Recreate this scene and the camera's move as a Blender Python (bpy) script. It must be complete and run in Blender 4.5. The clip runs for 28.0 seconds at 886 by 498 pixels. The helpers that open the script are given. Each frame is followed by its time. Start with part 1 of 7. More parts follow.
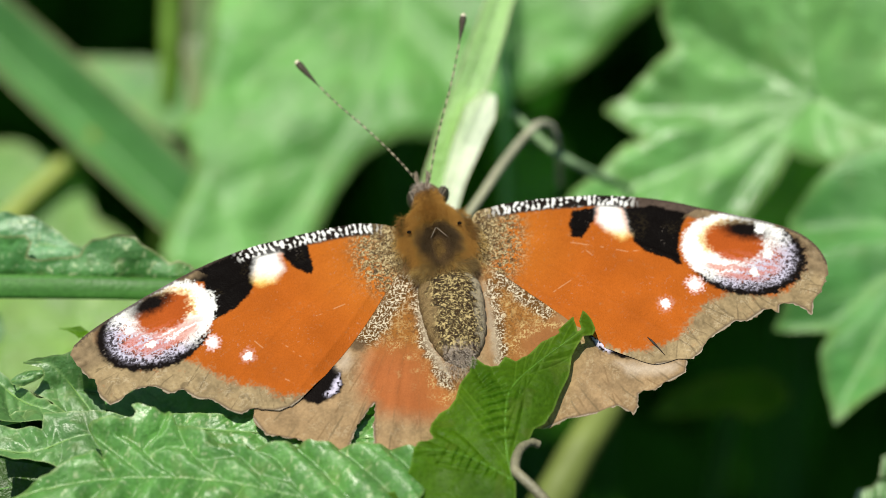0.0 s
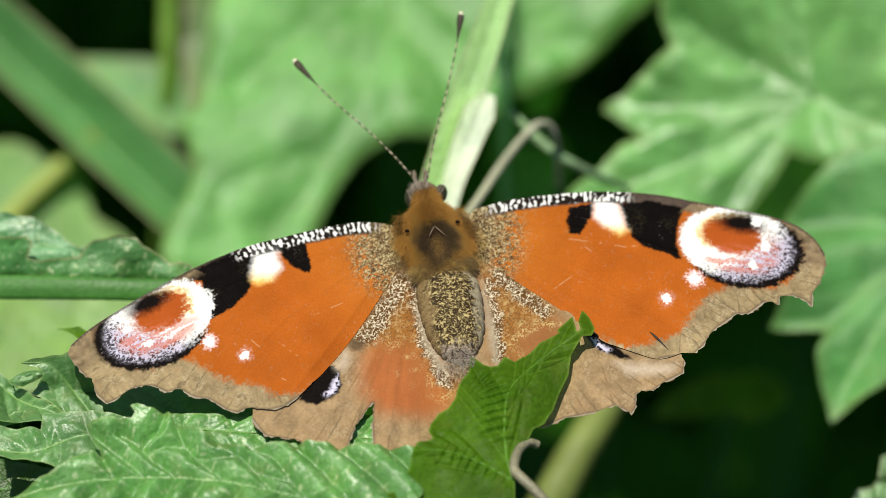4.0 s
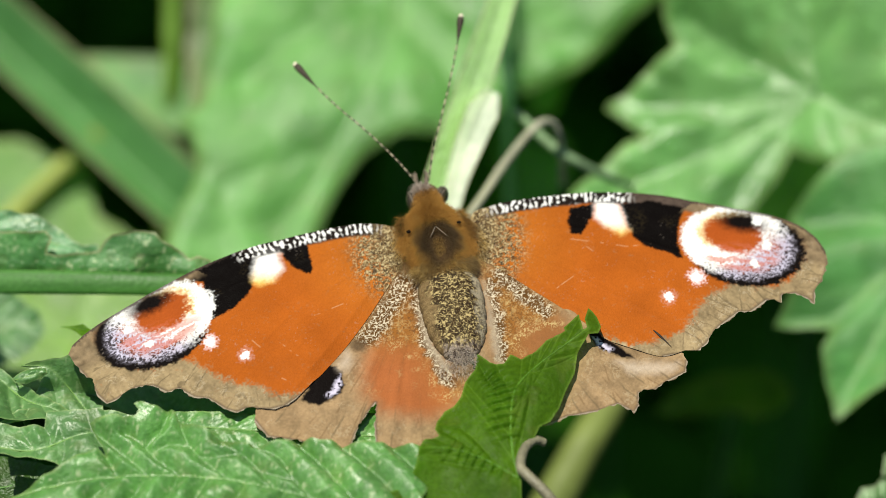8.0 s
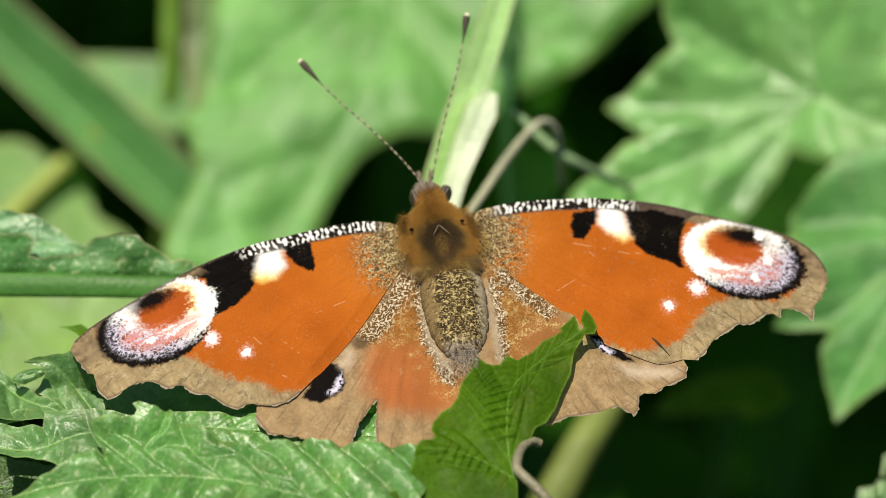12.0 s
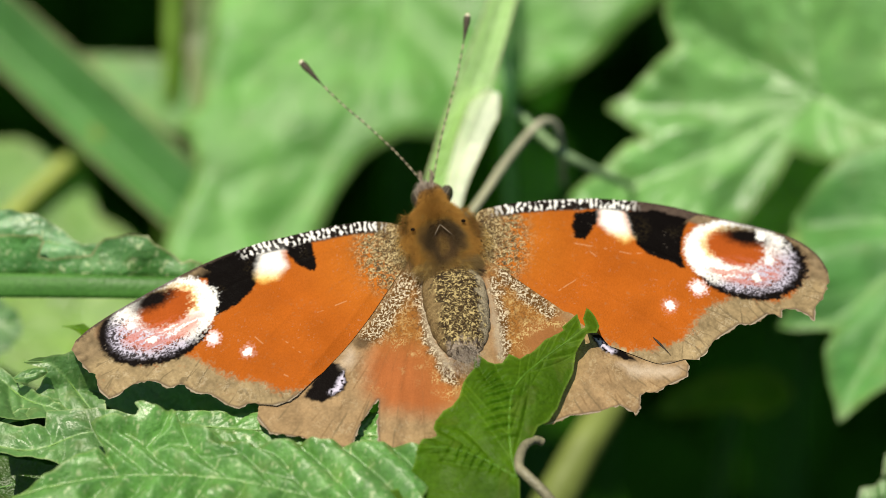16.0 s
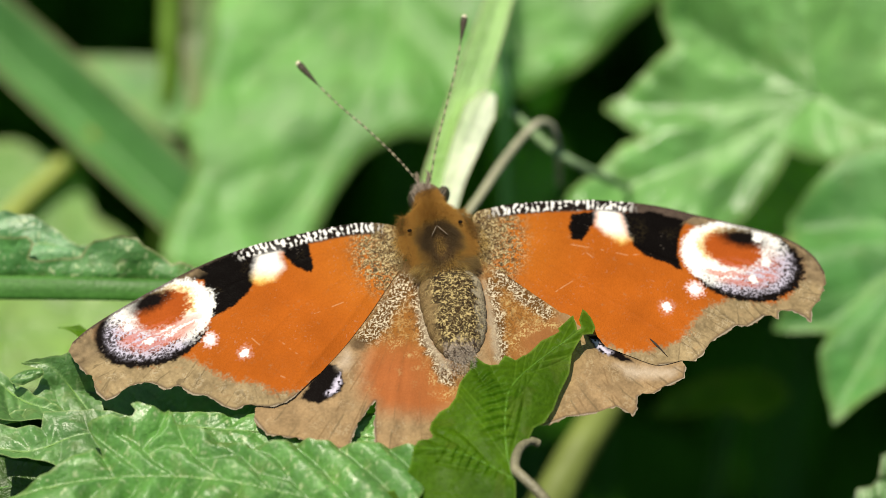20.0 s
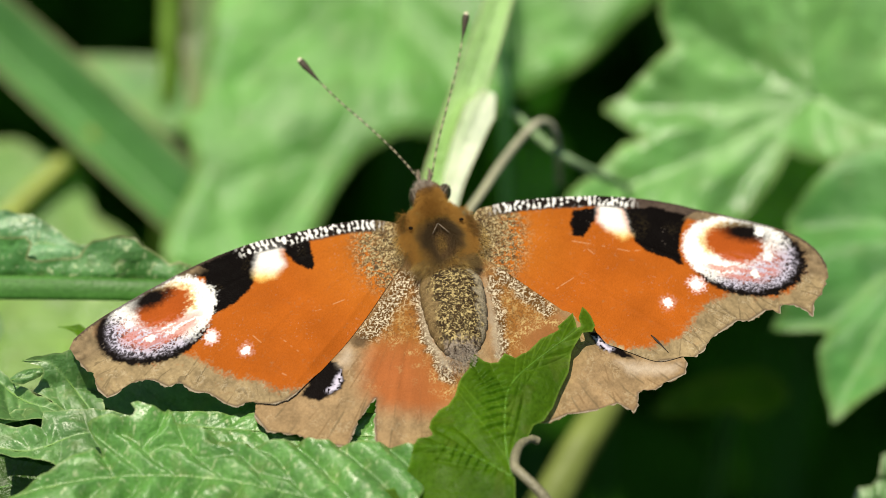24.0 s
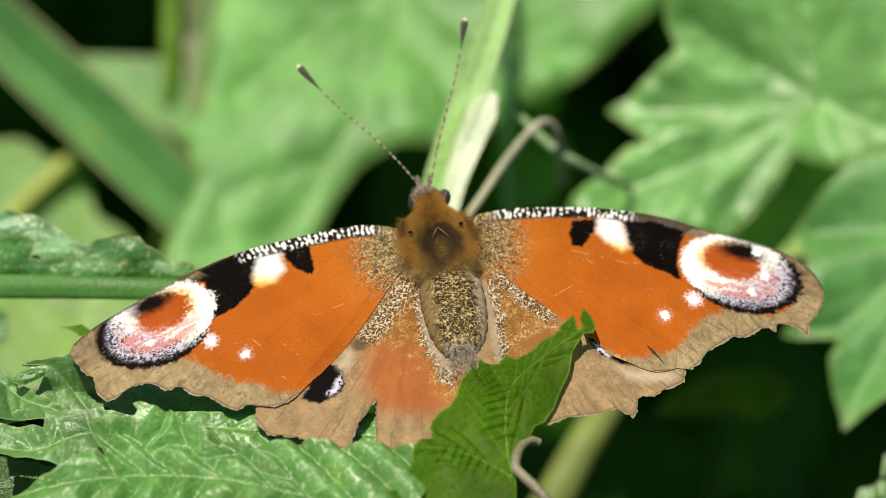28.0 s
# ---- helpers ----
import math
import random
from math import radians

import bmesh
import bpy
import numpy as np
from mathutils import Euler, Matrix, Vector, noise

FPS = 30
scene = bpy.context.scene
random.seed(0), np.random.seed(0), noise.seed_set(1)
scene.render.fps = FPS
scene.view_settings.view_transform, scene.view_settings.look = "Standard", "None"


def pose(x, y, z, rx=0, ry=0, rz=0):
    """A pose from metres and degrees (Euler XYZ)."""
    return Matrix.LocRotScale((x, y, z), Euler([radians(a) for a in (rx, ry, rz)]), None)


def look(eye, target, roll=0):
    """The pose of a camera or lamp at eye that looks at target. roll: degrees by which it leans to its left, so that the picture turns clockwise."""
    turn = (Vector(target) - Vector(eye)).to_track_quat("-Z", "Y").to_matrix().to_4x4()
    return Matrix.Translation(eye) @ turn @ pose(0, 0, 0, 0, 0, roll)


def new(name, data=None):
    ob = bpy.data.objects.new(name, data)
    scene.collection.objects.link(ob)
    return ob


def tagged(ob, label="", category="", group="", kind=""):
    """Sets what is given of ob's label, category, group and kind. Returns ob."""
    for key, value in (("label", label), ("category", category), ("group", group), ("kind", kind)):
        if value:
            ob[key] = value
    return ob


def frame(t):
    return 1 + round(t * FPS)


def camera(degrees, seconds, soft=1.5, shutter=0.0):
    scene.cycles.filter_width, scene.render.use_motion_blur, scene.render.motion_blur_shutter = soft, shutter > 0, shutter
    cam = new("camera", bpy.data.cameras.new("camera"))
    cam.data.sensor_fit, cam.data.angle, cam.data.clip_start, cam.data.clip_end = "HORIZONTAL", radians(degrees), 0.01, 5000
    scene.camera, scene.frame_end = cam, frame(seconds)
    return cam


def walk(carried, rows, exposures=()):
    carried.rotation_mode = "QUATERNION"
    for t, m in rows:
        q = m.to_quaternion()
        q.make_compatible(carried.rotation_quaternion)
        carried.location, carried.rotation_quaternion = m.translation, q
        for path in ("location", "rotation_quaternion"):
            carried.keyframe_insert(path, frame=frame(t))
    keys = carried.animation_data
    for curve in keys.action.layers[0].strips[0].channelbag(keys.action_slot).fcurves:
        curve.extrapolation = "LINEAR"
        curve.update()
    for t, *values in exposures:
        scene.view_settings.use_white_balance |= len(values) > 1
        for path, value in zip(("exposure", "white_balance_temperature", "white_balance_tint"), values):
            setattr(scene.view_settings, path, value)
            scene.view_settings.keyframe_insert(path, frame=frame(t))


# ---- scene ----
MM = 0.001

# Axes of the camera's view, in which things are placed and outlined to fit that view: the origin is
# the butterfly's thorax, half a metre above the ground; x runs to the right, y up the view, z towards the camera.
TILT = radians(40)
VIEW_AXES = Matrix((
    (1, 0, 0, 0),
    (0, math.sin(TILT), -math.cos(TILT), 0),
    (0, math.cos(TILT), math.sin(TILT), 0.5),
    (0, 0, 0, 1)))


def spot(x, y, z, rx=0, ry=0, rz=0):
    """A pose along the axes of the camera's view, in millimetres and degrees."""
    return VIEW_AXES @ pose(x * MM, y * MM, z * MM, rx, ry, rz)


# ---- camera ----
cam = camera(8.0, 28.0, soft=0.7)
cam.data.dof.use_dof = True
cam.data.dof.focus_distance = 0.510
cam.data.dof.aperture_fstop = 18.5
EYE = (VIEW_AXES @ Vector((0, 0, 0.515)))

# seconds, and the point of the view plane at which it looks (millimetres)
CAMERA_PATH = [
    (0, 0, 0), (0.5, -0.01, 0.03), (1, -0.11, 0.09), (1.5, 0.04, 0), (2, 0.04, 0.04), (2.5, 0.04, 0.06),
    (3, 0.02, 0.01), (3.5, 0.08, 0.03), (4, 0.08, 0.03), (4.5, 0.07, 0.03), (5, 0.06, 0.03), (5.5, 0.06, 0.03),
    (6, 0.05, 0.01), (6.5, -0.01, 0.01), (7, -0.34, -0.01), (7.5, -0.55, -0.05), (8, -0.22, -0.13), (8.5, 0.07, -0.01),
    (9, 0.09, -0.02), (9.5, 0.08, -0.04), (10, -0.03, -0.02), (10.5, -0.09, -0.05), (11, -0.09, -0.11), (11.5, -0.12, -0.13),
    (12, -0.09, -0.13), (12.5, -0.11, -0.14), (13, -0.15, -0.15), (13.5, -0.19, -0.16), (14, -0.24, -0.17), (14.5, -0.28, -0.18),
    (15, -0.26, -0.18), (15.5, -0.26, -0.18), (16, -0.26, -0.18), (16.5, -0.27, -0.2), (17, -0.14, -0.15), (17.5, -0.06, -0.15),
    (18, -0.06, -0.14), (18.5, -0.06, -0.12), (19, 0.05, -0.13), (19.5, 0.08, -0.12), (20, 0.04, -0.09), (20.5, -0.07, -0.08),
    (21, -0.19, -0.13), (21.5, -0.18, -0.16), (22, -0.12, -0.15), (22.5, -0.06, -0.14), (23, 0, -0.12), (23.5, 0.06, -0.11),
    (24, 0.04, -0.14), (24.5, 0.06, -0.15), (25, 0.19, -0.21), (25.5, 0.18, -0.22), (26, 0.16, -0.22), (26.5, 0.14, -0.26),
    (27, 0.2, -0.18), (27.5, 0.13, -0.08), (28, -0.14, -0.12),
]
# seconds, stops, and the slight drift of the white balance
GRADE = ((0, 0.08, 6350, 7), (7, 0.08, 6380, 7), (9, 0.08, 6540, 7), (11, 0.08, 6820, 8), (28, 0.08, 6840, 8))
walk(cam, [(t, look(EYE, VIEW_AXES @ Vector((x * MM, y * MM, 0)))) for t, x, y in CAMERA_PATH], GRADE)

# ---- light ----
SUN_DIR = (VIEW_AXES.to_3x3() @ Vector((-0.2, 0.66, 0.73))).normalized()
world = bpy.data.worlds.new("sky")
scene.world = world
world.use_nodes = True
wn = world.node_tree.nodes
sky = wn.new("ShaderNodeTexSky")
sky.sky_type = "NISHITA"
sky.sun_disc = False
sky.sun_elevation = math.asin(SUN_DIR.z)
sky.sun_rotation = math.atan2(SUN_DIR.x, SUN_DIR.y)
world.node_tree.links.new(sky.outputs[0], wn["Background"].inputs[0])
wn["Background"].inputs[1].default_value = 0.075
sun = new("sun", bpy.data.lights.new("sun", "SUN"))
sun.data.energy = 5.0
sun.data.angle = radians(0.5)
sun.data.color = (1.0, 0.94, 0.80)
sun.matrix_world = look(SUN_DIR * 3, (0, 0, 0))


# ---- materials ----
def material(name):
    m = bpy.data.materials.new(name)
    m.use_nodes = True
    m.node_tree.nodes.clear()
    return m, m.node_tree.nodes, m.node_tree.links


def value_mix(n, l, kind, fac, a, b):
    mix = n.new("ShaderNodeMix")
    mix.data_type = "RGBA"
    mix.blend_type = kind
    for socket, v in ((0, fac), (6, a), (7, b)):
        if isinstance(v, (int, float)):
            mix.inputs[socket].default_value = v
        elif isinstance(v, tuple):
            mix.inputs[socket].default_value = (*v, 1)
        else:
            l.new(v, mix.inputs[socket])
    return mix.outputs[2]


def grain(n, l, scale, detail=4.0, lo=0.0, hi=1.0, a=0.3, b=0.7):
    """A noise in object space, scale per metre, mapped from a..b to lo..hi."""
    tc = n.new("ShaderNodeTexCoord")
    tex = n.new("ShaderNodeTexNoise")
    tex.inputs["Scale"].default_value = scale
    tex.inputs["Detail"].default_value = detail
    l.new(tc.outputs["Object"], tex.inputs["Vector"])
    ramp = n.new("ShaderNodeMapRange")
    for i, v in enumerate((a, b, lo, hi)):
        ramp.inputs[i + 1].default_value = v
    l.new(tex.outputs["Fac"], ramp.inputs[0])
    return ramp.outputs[0]


def bump(n, l, height, distance, strength=1.0, normal=None):
    b = n.new("ShaderNodeBump")
    b.inputs["Strength"].default_value = strength
    b.inputs["Distance"].default_value = distance
    l.new(height, b.inputs["Height"])
    if normal is not None:
        l.new(normal, b.inputs["Normal"])
    return b.outputs[0]


def finish(n, l, colour, rough, normal=None, clear=0.0, spec=0.5, glow=None):
    """Principled surface, part of which lets light through from behind."""
    p = n.new("ShaderNodeBsdfPrincipled")
    for sock, v in ((p.inputs["Base Color"], colour), (p.inputs["Roughness"], rough)):
        if isinstance(v, tuple):
            sock.default_value = (*v, 1)
        elif isinstance(v, float):
            sock.default_value = v
        else:
            l.new(v, sock)
    p.inputs["Specular IOR Level"].default_value = spec
    if normal is not None:
        l.new(normal, p.inputs["Normal"])
    out = n.new("ShaderNodeOutputMaterial")
    shader = p.outputs[0]
    if clear > 0:
        t = n.new("ShaderNodeBsdfTranslucent")
        if isinstance(glow, tuple):
            t.inputs[0].default_value = (*glow, 1)
        else:
            l.new(colour if glow is None else glow, t.inputs[0])
        mix = n.new("ShaderNodeMixShader")
        mix.inputs[0].default_value = clear
        l.new(shader, mix.inputs[1])
        l.new(t.outputs[0], mix.inputs[2])
        shader = mix.outputs[0]
    l.new(shader, out.inputs[0])
    return p


def tint(n):
    a = n.new("ShaderNodeAttribute")
    a.attribute_name = "tint"
    return a.outputs["Color"]


def leaf_material(name, rough, clear, sheen, pits, relief=0.00012, fine=0.3):
    """Leaf: painted veins and blade, mottled, with a waxy gloss broken by small blisters."""
    m, n, l = material(name)
    c = value_mix(n, l, "MULTIPLY", 1.0, tint(n), value_mix(n, l, "MIX", grain(n, l, 160), (0.72, 0.78, 0.7), (1.22, 1.16, 1.2)))
    c = value_mix(n, l, "MULTIPLY", 1.0, c, value_mix(n, l, "MIX", grain(n, l, 2600, 3), (0.86, 0.88, 0.84), (1.12, 1.1, 1.12)))
    wax = grain(n, l, pits * 0.5, 3, rough - 0.12, rough + 0.2)
    nor = bump(n, l, grain(n, l, pits, 5), relief, 1.0)
    nor = bump(n, l, grain(n, l, 2400, 4), relief * fine, 1.0, nor)
    glow = value_mix(n, l, "MULTIPLY", 1.0, c, (1.5, 1.75, 0.5))
    finish(n, l, c, wax, nor, clear, sheen, glow)
    return m


leaf_glossy = leaf_material("leaf_wrinkled", 0.43, 0.2, 1.0, 700, 0.00009, 0.45)
leaf_soft = leaf_material("leaf_matt", 0.42, 0.32, 0.95, 300, 0.00022)
leaf_sheen = leaf_material("leaf_sheen", 0.36, 0.3, 1.0, 300, 0.00014)
leaf_roll = leaf_material("leaf_rolled", 0.5, 0.3, 0.4, 300, 0.00005)
leaf_thin = leaf_material("leaf_thin", 0.5, 0.55, 0.2, 900)
# shaded copy of the leaf material: deep shade put in as a dull, glossless surface
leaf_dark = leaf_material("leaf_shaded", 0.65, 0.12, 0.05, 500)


def scale_material(name, rough, spec, relief, clear=0.0):
    """Wing or body cover of fine scales."""
    m, n, l = material(name)
    c = value_mix(n, l, "MULTIPLY", 1.0, tint(n), value_mix(n, l, "MIX", grain(n, l, 5200, 2), (0.93, 0.93, 0.92), (1.05, 1.05, 1.05)))
    c = value_mix(n, l, "MULTIPLY", 1.0, c, value_mix(n, l, "MIX", grain(n, l, 320, 4), (0.9, 0.88, 0.86), (1.06, 1.06, 1.05)))
    nor = bump(n, l, grain(n, l, 7000, 2), relief)
    finish(n, l, c, grain(n, l, 2500, 2, rough - 0.1, rough + 0.1), nor, clear, spec)
    return m


wing_scales = scale_material("wing_scales", 0.6, 0.03, 0.00002, 0.06)
body_scales = scale_material("body_scales", 0.65, 0.06, 0.00005)


def plain(name, colour, rough, spec=0.4, scale=900, depth=0.00005, metal=0.0):
    m, n, l = material(name)
    lo, hi = tuple(v * 0.7 for v in colour), tuple(min(v * 1.25, 1) for v in colour)
    c = value_mix(n, l, "MIX", grain(n, l, scale), lo, hi)
    p = finish(n, l, c, rough, bump(n, l, grain(n, l, scale * 3, 3), depth), 0.0, spec)
    p.inputs["Metallic"].default_value = metal
    return m


def hair_material(name, dark, light):
    m, n, l = material(name)
    g = n.new("ShaderNodeNewGeometry")
    c = value_mix(n, l, "MIX", g.outputs["Random Per Island"], dark, light)
    c = value_mix(n, l, "MULTIPLY", 1.0, tint(n), c)
    finish(n, l, c, 0.6, None, 0.3, 0.12)
    return m


fur_brown = hair_material("fur_brown", (0.33, 0.17, 0.038), (0.46, 0.25, 0.06))
fur_gold = hair_material("fur_gold", (0.2, 0.12, 0.03), (0.6, 0.42, 0.15))
fur_pale = hair_material("fur_pale", (0.3, 0.24, 0.18), (0.66, 0.6, 0.5))
fur_grey = hair_material("fur_grey", (0.13, 0.1, 0.08), (0.58, 0.5, 0.42))
bristle_grey = plain("bristle_grey", (0.36, 0.29, 0.22), 0.6, 0.2, 3000)
palp_brown = plain("palp_brown", (0.15, 0.12, 0.085), 0.6, 0.3, 3000)
eye_brown = plain("eye_brown", (0.04, 0.028, 0.018), 0.3, 0.4, 4000)
horn_dark = plain("antenna_dark", (0.06, 0.046, 0.03), 0.5, 0.4, 2500)
horn_pale = plain("antenna_pale", (0.44, 0.38, 0.25), 0.5, 0.4, 2500)
stripe_grey = plain("eye_stripe", (0.24, 0.2, 0.15), 0.5, 0.4, 2500)
club_tip = plain("antenna_tip", (0.75, 0.7, 0.5), 0.5)
spot_black = plain("spot_black", (0.012, 0.008, 0.005), 0.8, 0.05, 2500)
under_brown = plain("wing_underside", (0.035, 0.026, 0.02), 0.7, 0.2, 1500)
soil = plain("soil", (0.03, 0.03, 0.014), 0.95, 0.1, 60, 0.004)
stem_yellow = plain("stem_yellow_green", (0.30, 0.36, 0.07), 0.5, 0.4, 300)
stem_olive = plain("stem_olive", (0.155, 0.195, 0.045), 0.55, 0.3, 200)
stem_green = plain("stem_green", (0.13, 0.24, 0.03), 0.5, 0.4, 300)
stem_dark = plain("stem_dark_green", (0.03, 0.11, 0.03), 0.5, 0.4, 300)
stem_pink = plain("stem_pinkish", (0.2, 0.185, 0.115), 0.5, 0.5, 900)
tendril_green = plain("tendril_green", (0.22, 0.33, 0.17), 0.6, 0.3, 400)
tendril_grey = plain("tendril_grey", (0.36, 0.35, 0.26), 0.6, 0.3, 400)


# ---- geometry helpers ----
def vnoise(p, freq, seed=0):
    """Smooth value noise from 0 to 1 over an (n, 2) array."""
    q = p * freq + 100.0
    i = np.floor(q).astype(np.int64)
    f = q - i
    f = f * f * (3 - 2 * f)

    def cell(a, b):
        h = (a * 374761393 + b * 668265263 + seed * 974711) & 0xFFFFFFFF
        h = ((h ^ (h >> 13)) * 1274126177) & 0xFFFFFFFF
        return ((h ^ (h >> 16)) & 0xFFFF) / 65535.0

    x, y = i[:, 0], i[:, 1]
    top = cell(x, y) * (1 - f[:, 0]) + cell(x + 1, y) * f[:, 0]
    low = cell(x, y + 1) * (1 - f[:, 0]) + cell(x + 1, y + 1) * f[:, 0]
    return top * (1 - f[:, 1]) + low * f[:, 1]


def step(lo, hi, v):
    t = np.clip((v - lo) / (hi - lo), 0, 1)
    return t * t * (3 - 2 * t)


def line_distance(p, line, taper=None):
    """Distance of the points p from a polyline, and the place of the nearest point along it (0 to 1)."""
    line = np.asarray(line, float)
    best, along = np.full(len(p), 1e9), np.zeros(len(p))
    lengths = np.linalg.norm(np.diff(line, axis=0), axis=1)
    total, run = max(lengths.sum(), 1e-9), 0.0
    for a, b, n in zip(line[:-1], line[1:], lengths):
        d = b - a
        t = np.clip(((p - a) @ d) / max(n * n, 1e-12), 0, 1)
        dist = np.linalg.norm(p - a - t[:, None] * d, axis=1)
        near = dist < best
        best[near], along[near] = dist[near], (run + t[near] * n) / total
        run += n
    return best, along


def inside(p, poly):
    poly = np.asarray(poly, float)
    odd = np.zeros(len(p), bool)
    for a, b in zip(poly, np.roll(poly, -1, axis=0)):
        if a[1] == b[1]:
            continue
        cross = (a[1] > p[:, 1]) != (b[1] > p[:, 1])
        odd ^= cross & (p[:, 0] < (b[0] - a[0]) * (p[:, 1] - a[1]) / (b[1] - a[1]) + a[0])
    return odd


def area(p, poly, soft):
    """1 inside the polygon, 0 outside, with a soft edge."""
    poly = np.asarray(poly, float)
    d, _ = line_distance(p, np.vstack([poly, poly[:1]]))
    return step(-soft, soft, np.where(inside(p, poly), d, -d))


def rounded(points, n=6, closed=True):
    """Catmull-Rom curve through the points."""
    p = np.asarray(points, float)
    k = len(p)
    out = []
    for i in range(k if closed else k - 1):
        if closed:
            a, b, c, d = p[i - 1], p[i], p[(i + 1) % k], p[(i + 2) % k]
        else:
            a, b, c, d = p[max(i - 1, 0)], p[i], p[i + 1], p[min(i + 2, k - 1)]
        for t in np.arange(n) / n:
            out.append(0.5 * (2 * b + (c - a) * t + (2 * a - 5 * b + 4 * c - d) * t ** 2 + (3 * b - a - 3 * c + d) * t ** 3))
    if not closed:
        out.append(p[-1])
    return np.array(out)


def ragged(poly, pace, amount, seed, sharp=False, closed=True):
    """The outline again in steps of `pace`, worn or toothed by `amount` across its run."""
    rng = np.random.default_rng(seed)
    poly = np.asarray(poly, float)
    out = []
    for a, b in zip(poly if closed else poly[:-1], np.roll(poly, -1, axis=0)):
        d = b - a
        n = max(1, int(round(np.linalg.norm(d) / pace)))
        across = np.array([d[1], -d[0]]) / max(np.linalg.norm(d), 1e-9)
        for i in range(n):
            off = rng.normal(0, amount)
            if sharp:
                off = amount * (1.3 if i % 2 else -0.5) * rng.uniform(0.6, 1.2)
            out.append(a + d * (i / n + (rng.uniform(-0.2, 0.2) / n if i else 0)) + across * off)
    return np.array(out)


def sheet(poly, h):
    """A grid of cells of size h that fills the outline, its rim pulled onto it: points, quads."""
    poly = np.asarray(poly, float)
    lo, hi = poly.min(0) - h, poly.max(0) + h
    nx, ny = np.ceil((hi - lo) / h).astype(int) + 1
    gx, gy = np.meshgrid(np.arange(nx), np.arange(ny), indexing="ij")
    cells = np.stack([gx[:-1, :-1].ravel(), gy[:-1, :-1].ravel()], 1)
    keep = inside(lo + (cells + 0.5) * h, poly)
    c = cells[keep]
    base = c[:, 0] * ny + c[:, 1]
    quads = np.stack([base, base + ny, base + ny + 1, base + 1], 1)
    used, inv = np.unique(quads, return_inverse=True)
    quads = inv.reshape(-1, 4)
    pts = lo + np.stack([used // ny, used % ny], 1) * h
    rim = np.bincount(quads.ravel(), minlength=len(pts)) < 4
    q = pts[rim]
    best, place = np.full(len(q), 1e9), q.copy()
    for a, b in zip(poly, np.roll(poly, -1, axis=0)):
        d = b - a
        t = np.clip(((q - a) @ d) / max(d @ d, 1e-12), 0, 1)
        f = a + t[:, None] * d
        dist = np.linalg.norm(q - f, axis=1)
        near = dist < best
        best[near], place[near] = dist[near], f[near]
    near = best < 1.2 * h
    q[near] = place[near]
    pts[rim] = q
    return pts, quads


def mesh_from(name, verts, faces, mat, colours=None, smooth=True):
    """One mesh from arrays in millimetres."""
    verts = np.asarray(verts, float) * MM
    faces = np.asarray(faces)
    me = bpy.data.meshes.new(name)
    me.vertices.add(len(verts))
    me.vertices.foreach_set("co", verts.ravel())
    k = faces.shape[1]
    me.loops.add(faces.size)
    me.loops.foreach_set("vertex_index", faces.ravel().astype(np.int32))
    me.polygons.add(len(faces))
    me.polygons.foreach_set("loop_start", np.arange(0, faces.size, k, dtype=np.int32))
    me.polygons.foreach_set("loop_total", np.full(len(faces), k, dtype=np.int32))
    me.update(calc_edges=True)
    me.polygons.foreach_set("use_smooth", np.full(len(faces), smooth))
    if colours is not None:
        at = me.color_attributes.new("tint", "FLOAT_COLOR", "POINT")
        at.data.foreach_set("color", np.hstack([np.clip(colours, 0, 1), np.ones((len(verts), 1))]).ravel().astype(np.float32))
    me.materials.append(mat)
    return me


def part(name, me, parent, label=""):
    ob = new(name, me)
    ob.parent = parent
    return tagged(ob, label)


def subset(pts, quads, cols, pick, name, mat, parent, label=""):
    """Those faces of a sheet that are picked, as one part."""
    f = quads[pick]
    used, inv = np.unique(f, return_inverse=True)
    return part(name, mesh_from(name, pts[used], inv.reshape(f.shape), mat, cols[used]), parent, label)


def tube(line, radii, sides=10, closed_ends=True):
    """A tapered tube along a line of 3D points."""
    line = np.asarray(line, float)
    radii = np.broadcast_to(radii, len(line))
    tang = np.gradient(line, axis=0)
    tang /= np.linalg.norm(tang, axis=1)[:, None] + 1e-12
    verts, faces = [], []
    up = np.array([0.0, 0.0, 1.0]) if abs(tang[0][2]) < 0.9 else np.array([1.0, 0, 0])
    for i, (c, t) in enumerate(zip(line, tang)):
        u = np.cross(up, t)
        u /= np.linalg.norm(u) + 1e-12
        w = np.cross(t, u)
        up = w if abs(np.dot(w, t)) < 0.5 else up
        a = np.arange(sides) * 2 * np.pi / sides
        verts.append(c + radii[i] * (np.cos(a)[:, None] * u + np.sin(a)[:, None] * w))
    n = len(line)
    for i in range(n - 1):
        for j in range(sides):
            k = (j + 1) % sides
            faces.append((i * sides + j, i * sides + k, (i + 1) * sides + k, (i + 1) * sides + j))
    verts = np.vstack(verts)
    if closed_ends:
        verts = np.vstack([verts, line[0], line[-1]])
        a, b = len(verts) - 2, len(verts) - 1
        for j in range(sides):
            k = (j + 1) % sides
            faces.append((a, k, j, j))
            faces.append((b, (n - 1) * sides + j, (n - 1) * sides + k, (n - 1) * sides + k))
    return verts, faces


def tube_mesh(name, line, radii, mat, sides=10):
    """Tube as one mesh; its ends are closed with triangles."""
    v, f = tube(line, radii, sides)
    bm = bmesh.new()
    vs = [bm.verts.new(p * MM) for p in v]
    for q in f:
        q = list(dict.fromkeys(q))
        bm.faces.new([vs[i] for i in q]).smooth = True
    bm.normal_update()
    me = bpy.data.meshes.new(name)
    bm.to_mesh(me)
    bm.free()
    me.materials.append(mat)
    return me


